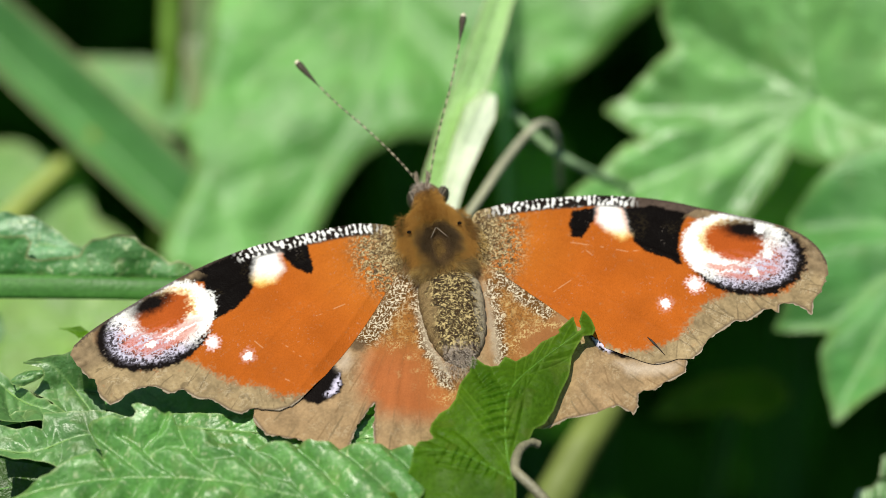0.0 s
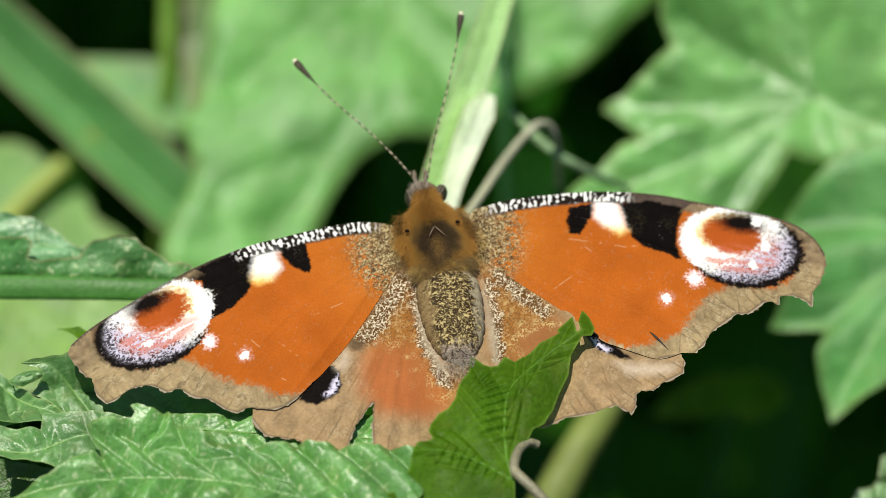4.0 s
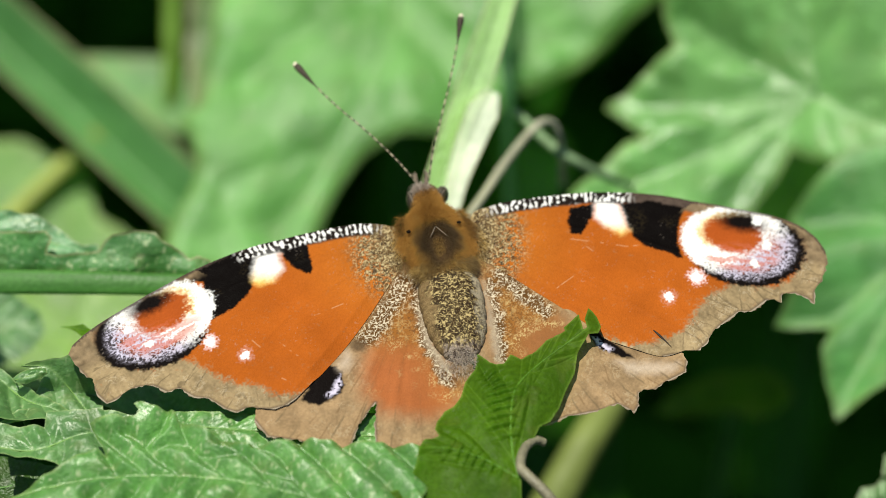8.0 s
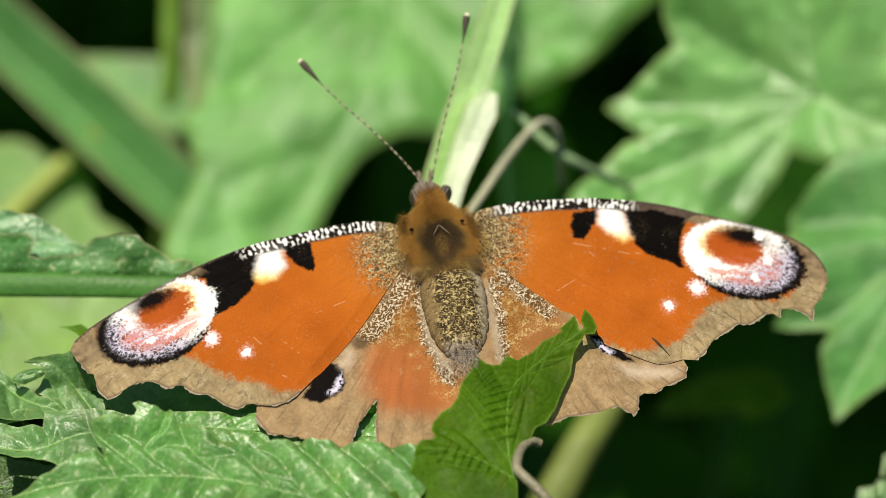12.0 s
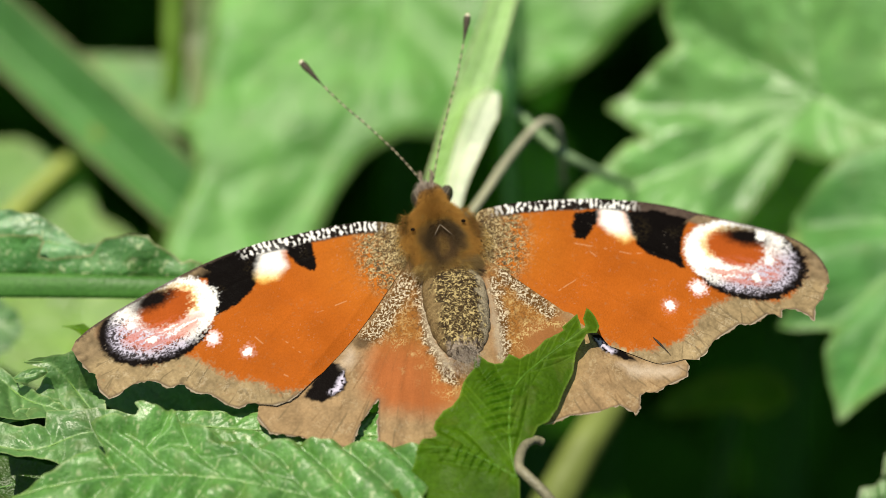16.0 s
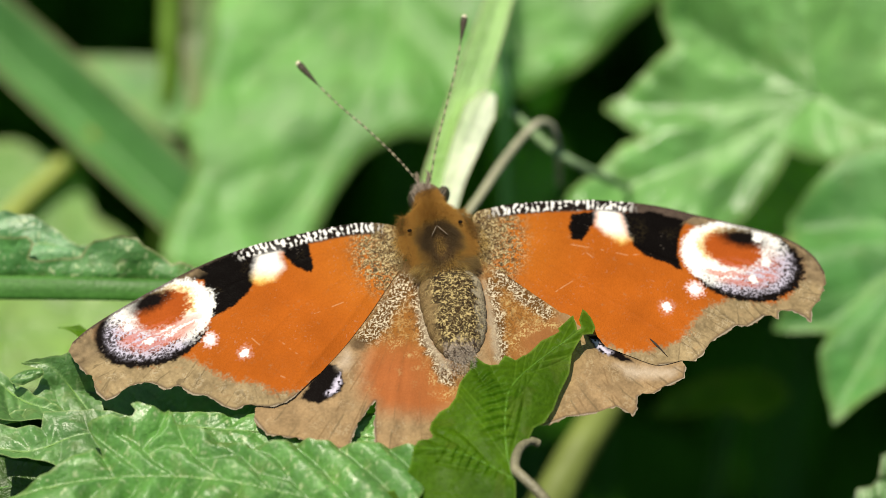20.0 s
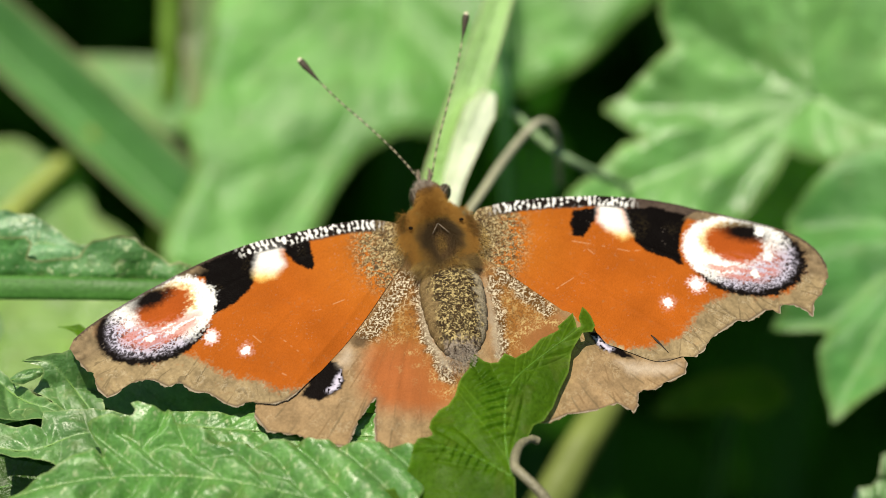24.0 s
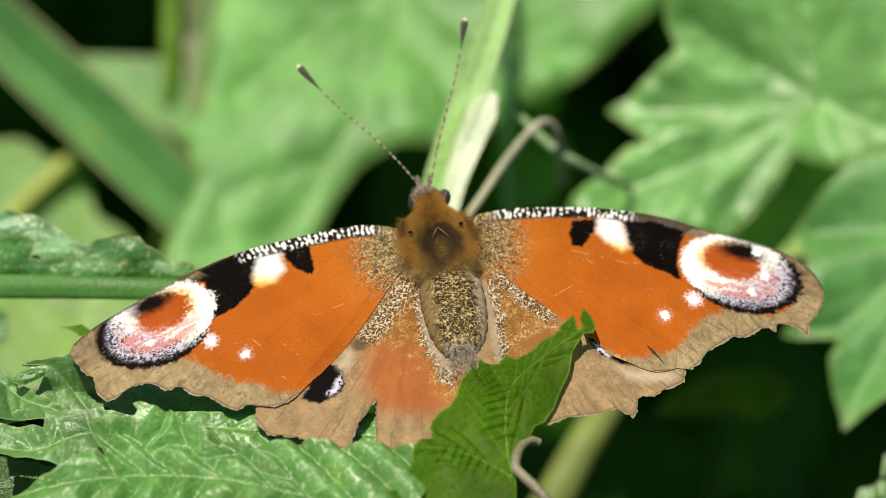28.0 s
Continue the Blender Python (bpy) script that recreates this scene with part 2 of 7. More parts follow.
def curve3(points, n=8):
    p = np.asarray(points, float)
    out = []
    k = len(p)
    for i in range(k - 1):
        a, b, c, d = p[max(i - 1, 0)], p[i], p[i + 1], p[min(i + 2, k - 1)]
        for t in np.arange(n) / n:
            out.append(0.5 * (2 * b + (c - a) * t + (2 * a - 5 * b + 4 * c - d) * t ** 2 + (3 * b - a - 3 * c + d) * t ** 3))
    out.append(p[-1])
    return np.array(out)


def blend(col, new_col, mask):
    return col * (1 - mask[:, None]) + np.asarray(new_col) * mask[:, None]


# ---- ground ----
def ground():
    n = 60
    g = np.sinh(np.linspace(-6, 6, n)) / math.sinh(6) * 2000000
    x, y = np.meshgrid(g, g, indexing="ij")
    p = np.stack([x.ravel(), y.ravel()], 1)
    z = (vnoise(p, 0.004, 3) - 0.5) * 30 * (np.abs(p).max(1) < 4000)
    i = np.arange(n * n).reshape(n, n)
    q = np.stack([i[:-1, :-1], i[1:, :-1], i[1:, 1:], i[:-1, 1:]], -1).reshape(-1, 4)
    ob = new("ground", mesh_from("ground", np.column_stack([p, z]), q, soil))
    return tagged(ob, "dark bare soil under the weeds", "ground", kind="structure")


ground()


def to_ground(m, start, radius, mat):
    """A stalk from a point of a thing (mm, in its own space, m is its pose) back into the stand and down to the soil."""
    back = VIEW_AXES.to_3x3()
    p = m @ (Vector(start) * MM)
    q = p + back @ Vector((0, -0.004, -0.016))
    w = p + back @ Vector((0, -0.020, -0.060))
    w2 = w + Vector((0, 0.01, -0.05))
    line = [p, q, w, w2, Vector((w2.x, w2.y + 0.01, w2.z * 0.5)), Vector((w2.x, w2.y + 0.015, -0.01))]
    inv = m.inverted()
    pts = curve3([tuple((inv @ v) / MM) for v in line], 6)
    return tube_mesh("stalk", pts, np.linspace(radius, radius * 1.8, len(pts)), mat, 8)


# ---- leaves ----
def leaf(name, at, outline, veins, mat, colours, label, category="leaf", h=0.35, twigs=2.4, quilt=0.25,
         bow=(0.0, 0.0), wave=0.3, wave_size=0.12, seed=1, teeth=(0, 0), vein_width=0.16, angle=50, group="", pleat=0.0, rim=0.5, stalk=None,
         stalk_radius=0.55, creases=None, fold=None, puffs=1.0, flecks=0.0, curl=None, ripples=(), crumple=0.0):
    """A leaf blade in its own plane (mm). veins: main veins, each from its base outwards; side veins leave them
    every `twigs` mm, unless `creases` gives them. The blade sinks along the veins and swells between them, by `quilt`;
    `curl` (width, depth) turns its rim down, `fold` (height, slope) bends up what lies above a line, `ripples` (line, patch, height, pace) pucker a patch along a vein."""
    rng = np.random.default_rng(seed)
    poly = np.asarray(outline, float)
    if teeth[0]:
        poly = ragged(poly, teeth[0], teeth[1], seed, True)
    pts, quads = sheet(poly, h)
    blade, vein, edge = (np.array(c) for c in colours)
    deep, rise = np.full(len(pts), 1e9), np.full(len(pts), 1e9)
    for v in veins:
        v = rounded(v, 6, False)
        d, s = line_distance(pts, v)
        deep = np.minimum(deep, d / (1.0 - 0.6 * s))
        lengths = np.concatenate([[0], np.cumsum(np.linalg.norm(np.diff(v, axis=0), axis=1))])
        for side in (-1, 1) if creases is None else ():
            at_len = twigs * rng.uniform(0.3, 0.9)
            while at_len < lengths[-1] * 0.94:
                i = min(np.searchsorted(lengths, at_len), len(v) - 1)
                t = v[i] - v[i - 1]
                t /= np.linalg.norm(t) + 1e-9
                a = side * radians(angle + rng.uniform(-6, 6))
                d1 = np.array([t[0] * math.cos(a) - t[1] * math.sin(a), t[0] * math.sin(a) + t[1] * math.cos(a)])
                reach = (lengths[-1] - at_len * 0.6) * 0.5
                c = v[i] + d1 * reach * 0.55 + t * reach * 0.05
                e = v[i] + d1 * reach + t * reach * 0.25
                d, s = line_distance(pts, rounded([v[i], c, e], 4, False))
                rise = np.minimum(rise, d / (1.0 - 0.5 * s))
                at_len += twigs * rng.uniform(0.85, 1.15)
    for v in creases or ():
        d, s = line_distance(pts, rounded(v, 6, False))
        rise = np.minimum(rise, d / (1.0 - 0.4 * s))
    near = np.minimum(deep, rise)
    w = vein_width
    mask = np.maximum(1 - step(w * 0.5, w * 1.5, deep), (0.65 if creases is None else 0.0) * (1 - step(w * 0.3, w, rise)))
    puff = np.abs(2 * vnoise(pts, 1.5 / twigs, seed) - 1) + 0.25 * np.abs(2 * vnoise(pts, 3.6 / twigs, seed + 9) - 1)
    dome = 0.55 * step(0, twigs * 0.24, near) * (puffs > 0.5) + (1 - puffs) * 1.25 * (1 - np.clip(1 - near / (twigs * 0.5), 0, 1) ** 1.5)
    swell = quilt * (dome - 0.5 + 0.75 * puff * puffs)
    swell = swell + crumple * np.abs(2 * vnoise(pts, 0.55, seed + 61) - 1) + 0.3 * crumple * np.abs(2 * vnoise(pts, 1.3, seed + 62) - 1)
    size = np.ptp(poly, axis=0).max()
    mid = poly.mean(0)
    r = (pts - mid) / size
    z = swell + wave * (vnoise(pts, wave_size, seed + 4) - 0.5) * 2 + bow[0] * r[:, 0] ** 2 * 4 + bow[1] * r[:, 1] ** 2 * 4
    z = z + pleat * np.minimum(deep, 7.0)
    if fold:
        z = z + fold[1] * np.maximum(0, pts[:, 1] - fold[0])
    for line, patch, height, pace in ripples:
        line = rounded(line, 6, False)
        d, s = line_distance(pts, line)
        run = np.linalg.norm(np.diff(line, axis=0), axis=1).sum()
        wave_at = 2 * np.pi * (s * run / pace + 0.9 * vnoise(pts, 0.5, seed + 64) + 0.12 * d)
        z = z + height * (np.sin(wave_at) + 0.3 * np.sin(2 * wave_at)) * area(pts, patch, 0.7)
    n1 = vnoise(pts, 0.35, seed + 2)
    cols = blade * (0.8 + 0.4 * n1)[:, None] * (0.9 + 0.2 * vnoise(pts, 2.2, seed + 7))[:, None]
    cols = blend(cols, vein, mask * 0.85)
    # creases darkened in colour, in place of the shade that falls in them
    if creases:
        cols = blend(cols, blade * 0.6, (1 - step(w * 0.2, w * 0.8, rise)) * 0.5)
    border, _ = line_distance(pts, np.vstack([poly, poly[:1]]))
    if curl:
        z = z - curl[1] * (1 - np.clip(border / curl[0], 0, 1)) ** 2
    # pale gland spots, with glints of the gloss painted among them
    specks = step(0.80, 0.9, vnoise(pts, 3.4, seed + 51)) + 0.6 * step(0.84, 0.92, vnoise(pts, 6.0, seed + 52))
    cols = blend(cols, np.array([0.5, 0.6, 0.34]), np.clip(flecks * specks * (0.3 + 0.9 * vnoise(pts, 0.7, seed + 53)), 0, 1))
    cols = blend(cols, edge, (1 - step(rim * 0.3, rim, border)) * 0.7)
    stains = step(0.74, 0.84, vnoise(pts, 0.8, seed + 31)) * 0.15
    cols = blend(cols, np.array([0.2, 0.19, 0.05]), stains)
    top = np.column_stack([pts, z])
    ob = new(name, None)
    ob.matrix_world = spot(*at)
    tagged(ob, label, category, group)
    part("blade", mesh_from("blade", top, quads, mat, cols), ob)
    for v in veins:
        line = rounded(v, 6, False)
        keep = inside(line, poly)
        line = line[keep]
        if len(line) > 3:
            d = np.linalg.norm(pts[None, :, :] - line[:, None, :], axis=2).argmin(1)
            zz = np.convolve(np.pad(z[d], 2, "edge"), np.ones(5) / 5, "valid") - 0.25 * vein_width
            part("vein", tube_mesh("vein", np.column_stack([line, zz]), np.linspace(vein_width * 0.75, vein_width * 0.25, len(line)), vein_mats[mat.name], 6), ob)
    if stalk:
        part("leaf_stalk", to_ground(ob.matrix_world, (*stalk, -0.3), stalk_radius, stem_dark), ob)
    return ob


vein_mats = {
    "leaf_wrinkled": plain("vein_pale", (0.16, 0.30, 0.07), 0.5, 0.4, 500),
    "leaf_matt": plain("vein_green", (0.15, 0.32, 0.08), 0.5, 0.4, 500),
    "leaf_sheen": plain("vein_light", (0.15, 0.32, 0.08), 0.5, 0.4, 500),
    "leaf_thin": plain("vein_thin", (0.1, 0.24, 0.02), 0.5, 0.3, 500),
    "leaf_shaded": plain("vein_shaded", (0.04, 0.1, 0.02), 0.6, 0.3, 500),
}
GREEN = ((0.112, 0.29, 0.06), (0.18, 0.355, 0.095), (0.2, 0.32, 0.08))
BLUISH = ((0.12, 0.35, 0.085), (0.18, 0.40, 0.12), (0.22, 0.34, 0.10))
LIME = ((0.20, 0.38, 0.06), (0.32, 0.46, 0.14), (0.34, 0.46, 0.14))
GREY_GREEN = ((0.1, 0.235, 0.062), (0.2, 0.36, 0.12), (0.3, 0.42, 0.16))
THIN = ((0.09, 0.2, 0.007), (0.15, 0.3, 0.025), (0.2, 0.34, 0.05))
# leaf colours made darker so that they carry deep shade
SHADE = ((0.04, 0.10, 0.008), (0.05, 0.14, 0.02), (0.06, 0.14, 0.03))

# the leaf on which the butterfly sits
perch_leaf = leaf("perch_leaf", (-17.29, -16.56, 12.7, -42, 0, 4),
    [(-17.29, -1.79), (-15.81, -1.34), (-14.69, -0.63), (-13.34, 0.01), (-11.98, 0.94), (-10.49, 1.51), (-9.64, 1.25), (-10.25, 2.26), (-10.81, 3.65), (-10.31, 3.96), (-8.77, 3.99), (-7.11, 3.66), (-6.83, 4.12), (-7.22, 4.63), (-6.58, 4.81), (-5.83, 4.4), (-4.25, 4.21), (-3.74, 3.35), (-2.06, 2.46), (-0.29, 1.51), (1.94, 0.9), (4.63, 0.95), (6.66, 1.11), (9.11, 0.65), (13.14, 0.46), (15.2, -0.1), (16.0, -2.5), (13.9, -10.7), (8.63, -11.04), (-4.58, -9.28), (-13.4, -5.62), (-17.21, -2.61)],
    [[(-17.12, -1.81), (-12.45, -1.07), (-8.87, -0.81), (-3.95, -1.32), (0.05, -2.26), (4.47, -3.65), (9.75, -5.52), (13.2, -6.4)]],
    leaf_glossy, GREEN, "wrinkled toothed green leaf under the butterfly, glossy", h=0.12, twigs=3.0, quilt=0.95, wave=0.6, fold=(1.5, 0.4), puffs=0.04, flecks=0.7, crumple=0.3,
    creases=[[(-3.95, -1.26), (-5.48, 0.35), (-6.57, 1.8), (-8.12, 2.99)], [(0.05, -2.2), (-1.69, -0.29), (-2.99, 1.56), (-3.65, 3.12)], [(3.59, -3.34), (2.53, -1.56), (1.02, 0.34), (-0.52, 1.48)], [(6.45, -4.36), (5.19, -2.38), (4.14, -0.36), (2.29, 0.81)],
        [(10.62, -5.78), (8.95, -3.31), (7.26, -0.82), (5.75, 0.9)], [(14.16, -6.39), (12.52, -3.34), (10.83, -1.14), (9.11, 0.6)], [(16.43, -5.44), (15.24, -2.42), (13.13, 0.34)], [(-8.87, -0.81), (-9.21, 0.1), (-9.64, 1.14)], [(-6.41, -0.97), (-7.72, 0.55), (-9.04, 1.97), (-10.5, 3.37)],
        [(-8.87, -0.81), (-9.78, -1.89), (-11.14, -2.93)], [(-6.41, -1.03), (-7.2, -2.42), (-8.25, -3.89)], [(-3.95, -1.32), (-4.66, -2.94), (-5.81, -4.57)], [(-1.73, -1.81), (-2.44, -3.43), (-3.37, -5.08)], [(1.38, -2.67), (0.52, -4.28), (-0.27, -5.65)], [(4.47, -3.65), (3.75, -5.15)],
        [(-6.6, 1.79), (-5.4, 2.75), (-4.6, 4.0)], [(-3.0, 1.57), (-4.4, 1.79), (-5.9, 1.2)], [(1.0, 0.3), (-0.7, 0.2), (-2.1, 0.3)], [(5.2, -2.4), (3.9, -2.0), (2.6, -1.5)]],
    seed=11, teeth=(0.9, 0.05), vein_width=0.13, rim=0.22, bow=(-1.2, 0), stalk=((13.2, -6.4)), group="leaves near the butterfly")
side_leaf = leaf("side_leaf", (-31.9, -15.2, 7.5, -33, 0, 0),
    [(-4.32, 1.31), (-3.63, 1.16), (-1.81, 1.0), (-0.27, 0.84), (-0.09, 2.17), (1.32, 2.11), (4.73, 1.95), (6.78, 1.53), (8.2, -0.7), (6.9, -2.81), (1.36, -3.07), (-0.79, -2.39), (-3.52, -1.86), (-4.2, -1.75)],
    [[(-4.01, -0.7), (-0.83, -1.23), (2.3, -0.17), (6.36, 0.36)]],
    leaf_glossy, GREY_GREEN, "creased toothed green leaf half under another leaf", h=0.12, twigs=2.6, quilt=0.5, wave=0.9, wave_size=0.3, puffs=0.0, flecks=0.4, crumple=0.45,
    creases=[[(-0.27, 0.78), (0.23, -0.43), (-0.45, -1.86)], [(3.15, 1.69), (3.65, 0.1), (4.7, -1.54)], [(-2.26, 0.89), (-1.3, -0.7), (-0.54, -1.86)], [(1.3, -0.3), (1.5, -1.6), (1.2, -2.8)]],
    seed=12, vein_width=0.12, rim=0.16, stalk=((3.5, -0.1)), stalk_radius=0.3, group="leaves near the butterfly")
sliver_leaf = leaf("sliver_leaf", (-35, -12.9, 4.5, -20, 0, 0),
    [(-1.34, -1.52), (-0.67, -1.14), (0.58, -0.27), (1.67, -0.08), (2.86, -0.42), (2.05, -0.75), (1.15, -1.14), (-0.66, -1.57)],
    [[(-1.12, -1.38), (1.14, -0.66), (2.59, -0.42)]],
    leaf_glossy, GREY_GREEN, "narrow leaf lobe with a pale rim", h=0.09, twigs=1.6, quilt=0.2, wave=0.3, wave_size=0.4, puffs=0.0, seed=15, vein_width=0.1,
    rim=0.15, stalk=((0.9, -0.75)), stalk_radius=0.1, group="leaves near the butterfly")
fold_leaf = leaf("folded_leaf", (-34.5, -11.6, 3.0, -34, 0, 0),
    [(-2.54, 2.45), (-1.37, 1.85), (-0.43, 1.03), (0.22, 0.71), (1.45, -0.38), (3.32, -1.57), (4.72, -2.54), (4.86, -4.16), (2.27, -4.05), (-2.28, -4.16)],
    [[(-2.05, 1.47), (-0.16, 0.0), (1.95, -1.46), (4.03, -2.33)]],
    leaf_glossy, GREY_GREEN, "folded green leaf lobe", h=0.12, twigs=1.8, quilt=0.35, wave=0.6, wave_size=0.4, puffs=0.0, flecks=0.3, crumple=0.3, pleat=0.35, seed=16, vein_width=0.12,
    rim=0.16, stalk=((1.95, -1.46)), stalk_radius=0.2, group="leaves near the butterfly")
curl_leaf = leaf("curled_leaf", (-33.6, -10.3, 4.0, -15, 0, 0),
    [(-1.4, -0.24), (-0.77, 0.23), (-0.09, 0.56), (1.32, 0.7), (1.46, 0.23), (0.7, -0.33), (-0.3, -0.7), (-1.12, -0.61)],
    [[(-1.3, -0.42), (0.15, -0.05), (1.32, 0.47)]],
    leaf_glossy, GREY_GREEN, "small curled leaf tip, pale and shiny", h=0.09, twigs=1.2, quilt=0.2, wave=0.2, wave_size=0.5, puffs=0.0, curl=(0.5, 0.4), seed=19, vein_width=0.08,
    rim=0.12, stalk=((-1.1, -0.42)), stalk_radius=0.06, group="leaves near the butterfly")
tip_leaf = leaf("tip_leaf", (-31.5, -10.9, 1.5, -30, 0, 0),
    [(-2.55, 1.05), (-1.28, 1.24), (0.78, 1.3), (1.92, 1.61), (4.24, 0.98), (4.77, -0.59), (4.05, -1.1), (4.51, -4.63), (0.77, -4.63), (0.01, -2.24), (-1.62, -1.15), (-1.18, -0.59), (-0.76, 0.1), (-1.06, 0.6)],
    [[(-2.46, 1.05), (-0.34, 0.85), (1.56, -0.57), (3.23, -2.92)]],
    leaf_glossy, GREY_GREEN, "pointed green leaf, bent over beside the wing tip", fold=(-0.62, 1.15), h=0.12, twigs=2.0, quilt=0.35, wave=0.6, wave_size=0.35, puffs=0.0, flecks=0.3, crumple=0.3,
    creases=[[(0.19, -0.68), (0.5, -1.88), (1.18, -2.92)], [(1.56, -0.57), (2.8, -0.6), (3.7, -0.8)]],
    seed=13, vein_width=0.12, rim=0.16, stalk=((3.23, -2.92)), stalk_radius=0.2, group="leaves near the butterfly")
spike_leaf = leaf("spike_leaf", (-29.7, -6.8, -2, -35, 0, 0),
    [(-1.86, 0.42), (-1.03, 0.47), (0.07, 0.64), (0.93, -0.09), (0.02, -0.64), (-0.36, -0.2), (-1.02, 0.19)],
    [[(-1.67, 0.42), (-0.7, 0.3), (0.23, 0.03)]],
    leaf_thin, THIN, "pointed leaf tooth behind the wing tip", h=0.08, twigs=1.4, quilt=0.1, wave=0.1, puffs=0.0, seed=17, vein_width=0.08, rim=0.12, stalk=((0.23, 0.03)), stalk_radius=0.1, group="leaves near the butterfly")
under_wing_leaf = leaf("under_wing_leaf", (-12.5, -13.8, 7.75, -36, 0, 0),
    [(-11.89, 0.97), (-9.4, 0.63), (-7.14, 0.83), (-4.87, 0.53), (-2.61, 0.48), (1.46, 0.33), (5.98, 0.68), (11.87, 0.33), (13.22, -2.86), (4.21, -4.82), (-7.07, -3.6), (-11.62, -1.39)],
    [[(-11.64, -0.16), (-4.85, -0.9), (2.38, -1.49), (12.32, -1.88)]],
    leaf_glossy, GREEN, "crumpled green leaf beneath the wing, shiny", h=0.14, twigs=1.8, quilt=0.3, wave=0.25, puffs=0.2, flecks=0.9, crumple=0.25, seed=18, vein_width=0.12, rim=0.2, teeth=(0.8, 0.05), stalk=((12.32, -1.88)), group="leaves near the butterfly")
deep_leaf = leaf("shaded_leaf", (-21.17, -10.50, -4.0, -42, 0, 0),
    [(-9.81, 1.50), (-5.63, 4.53), (-1.08, 5.75), (6.94, 3.92), (11.13, -0.30), (9.38, -6.48), (-0.78, -6.48), (-8.29, -2.69)],
    [[(-8.84, 0.00), (-0.02, 0.60), (9.77, -0.90)]],
    leaf_soft, GREEN, "green leaf in the shadow of the wing", h=0.3, twigs=2.6, quilt=0.3, seed=20, puffs=0.3, vein_width=0.16, stalk=((9.77, -0.90)), group="leaves near the butterfly")
low_leaf = leaf("low_leaf", (-33.13, -19.17, 2.00, -40, 0, -6),
    [(-6.67, 1.74), (-3.04, 2.22), (2.09, 1.74), (5.37, 1.30), (3.39, -5.33), (-5.59, -6.52)],
    [[(-5.28, -1.86), (1.74, 0.81)]],
    leaf_soft, SHADE, "shaded green leaf below the others", h=0.4, twigs=2.5, quilt=0.3, seed=14, stalk=((-5.51, -1.89)), group="leaves near the butterfly")

# a young leaf close before the wings; its backlit look is put into the colour
front_leaf = leaf("front_leaf", (4.26, -12.36, 10.8, -30, 5, 0),
    [(7.59, 9.6), (8.12, 8.3), (8.37, 7.09), (8.11, 6.53), (7.29, 6.37), (6.38, 4.91), (6.06, 3.11), (5.2, 1.31), (4.62, -0.22), (3.82, -1.51), (2.93, -2.06), (2.13, -3.79), (1.22, -5.82), (1.11, -10.85), (-11.17, -10.8), (-10.42, -8.8), (-9.62, -7.84), (-8.46, -7.5), (-7.61, -6.8), (-7.06, -5.38), (-6.85, -4.27), (-6.4, -3.36), (-5.12, -2.85), (-5.39, -1.98), (-5.12, -0.97), (-4.46, -0), (-3.72, 0.31), (-3.15, 1.07), (-2.72, 2.62), (-1.85, 3.8), (-1.58, 5.55), (-0.64, 4.42), (0.43, 4.1), (1.02, 5.04), (1.82, 4.51), (3.02, 5.14), (3.9, 6.17), (5.5, 7), (5.42, 7.42), (6.14, 8.04), (6.73, 8.66), (6.8, 7.72), (6.85, 6.78), (7.18, 6.9), (7.1, 7.93)],
    [[(0.99, -6.76), (0.62, -4.23), (0.63, -1.17), (1.25, 1.37), (3.41, 3.95), (7.12, 6.82)], [(0.99, -6.76), (-1.54, -5.14), (-4.19, -4.22), (-6.66, -4.21)]],
    leaf_thin, THIN, "thin young green leaf, folded and lit from behind", pleat=-0.2, h=0.08, twigs=1.9, quilt=0.2, wave=0.7, wave_size=0.2, puffs=0.0,
    ripples=[([(0.47, -3.6), (0.41, -0.16), (0.15, 1.89), (-0.77, 3.7)], [(0.99, -3.74), (-1.31, -2.95), (-1.22, 0.87), (-1.4, 3.95), (-0.23, 3.7), (1.13, 1.37), (0.81, -1.17)], 0.15, 0.8),
        ([(0.86, -6.67), (-1.54, -5.24), (-4.16, -3.72)], [(0.83, -7.02), (-1.59, -6.21), (-5.11, -4.72), (-4.83, -3.62), (-3.71, -3.45), (-1.09, -5.14)], 0.13, 0.8)],
    seed=21, vein_width=0.1, angle=26, bow=(0.4, 0), rim=0.2, group="leaves near the butterfly")
petiole = tube_mesh("leaf_stalk", curve3([(*p, z) for p, z in zip([(3.34, -3.02), (2.61, -3.02), (1.77, -3.83), (1.3, -5), (1.18, -6.16), (1.74, -7.02), (3.02, -8.38), (4.79, -10.43)], (-1.2, -0.8, -0.3, 0.1, 0.4, 0.6, 0.4, -0.5))]),
    np.linspace(0.34, 0.46, 57), stem_pink, 12)
part("leaf_stalk", petiole, front_leaf, "pinkish bent stalk")

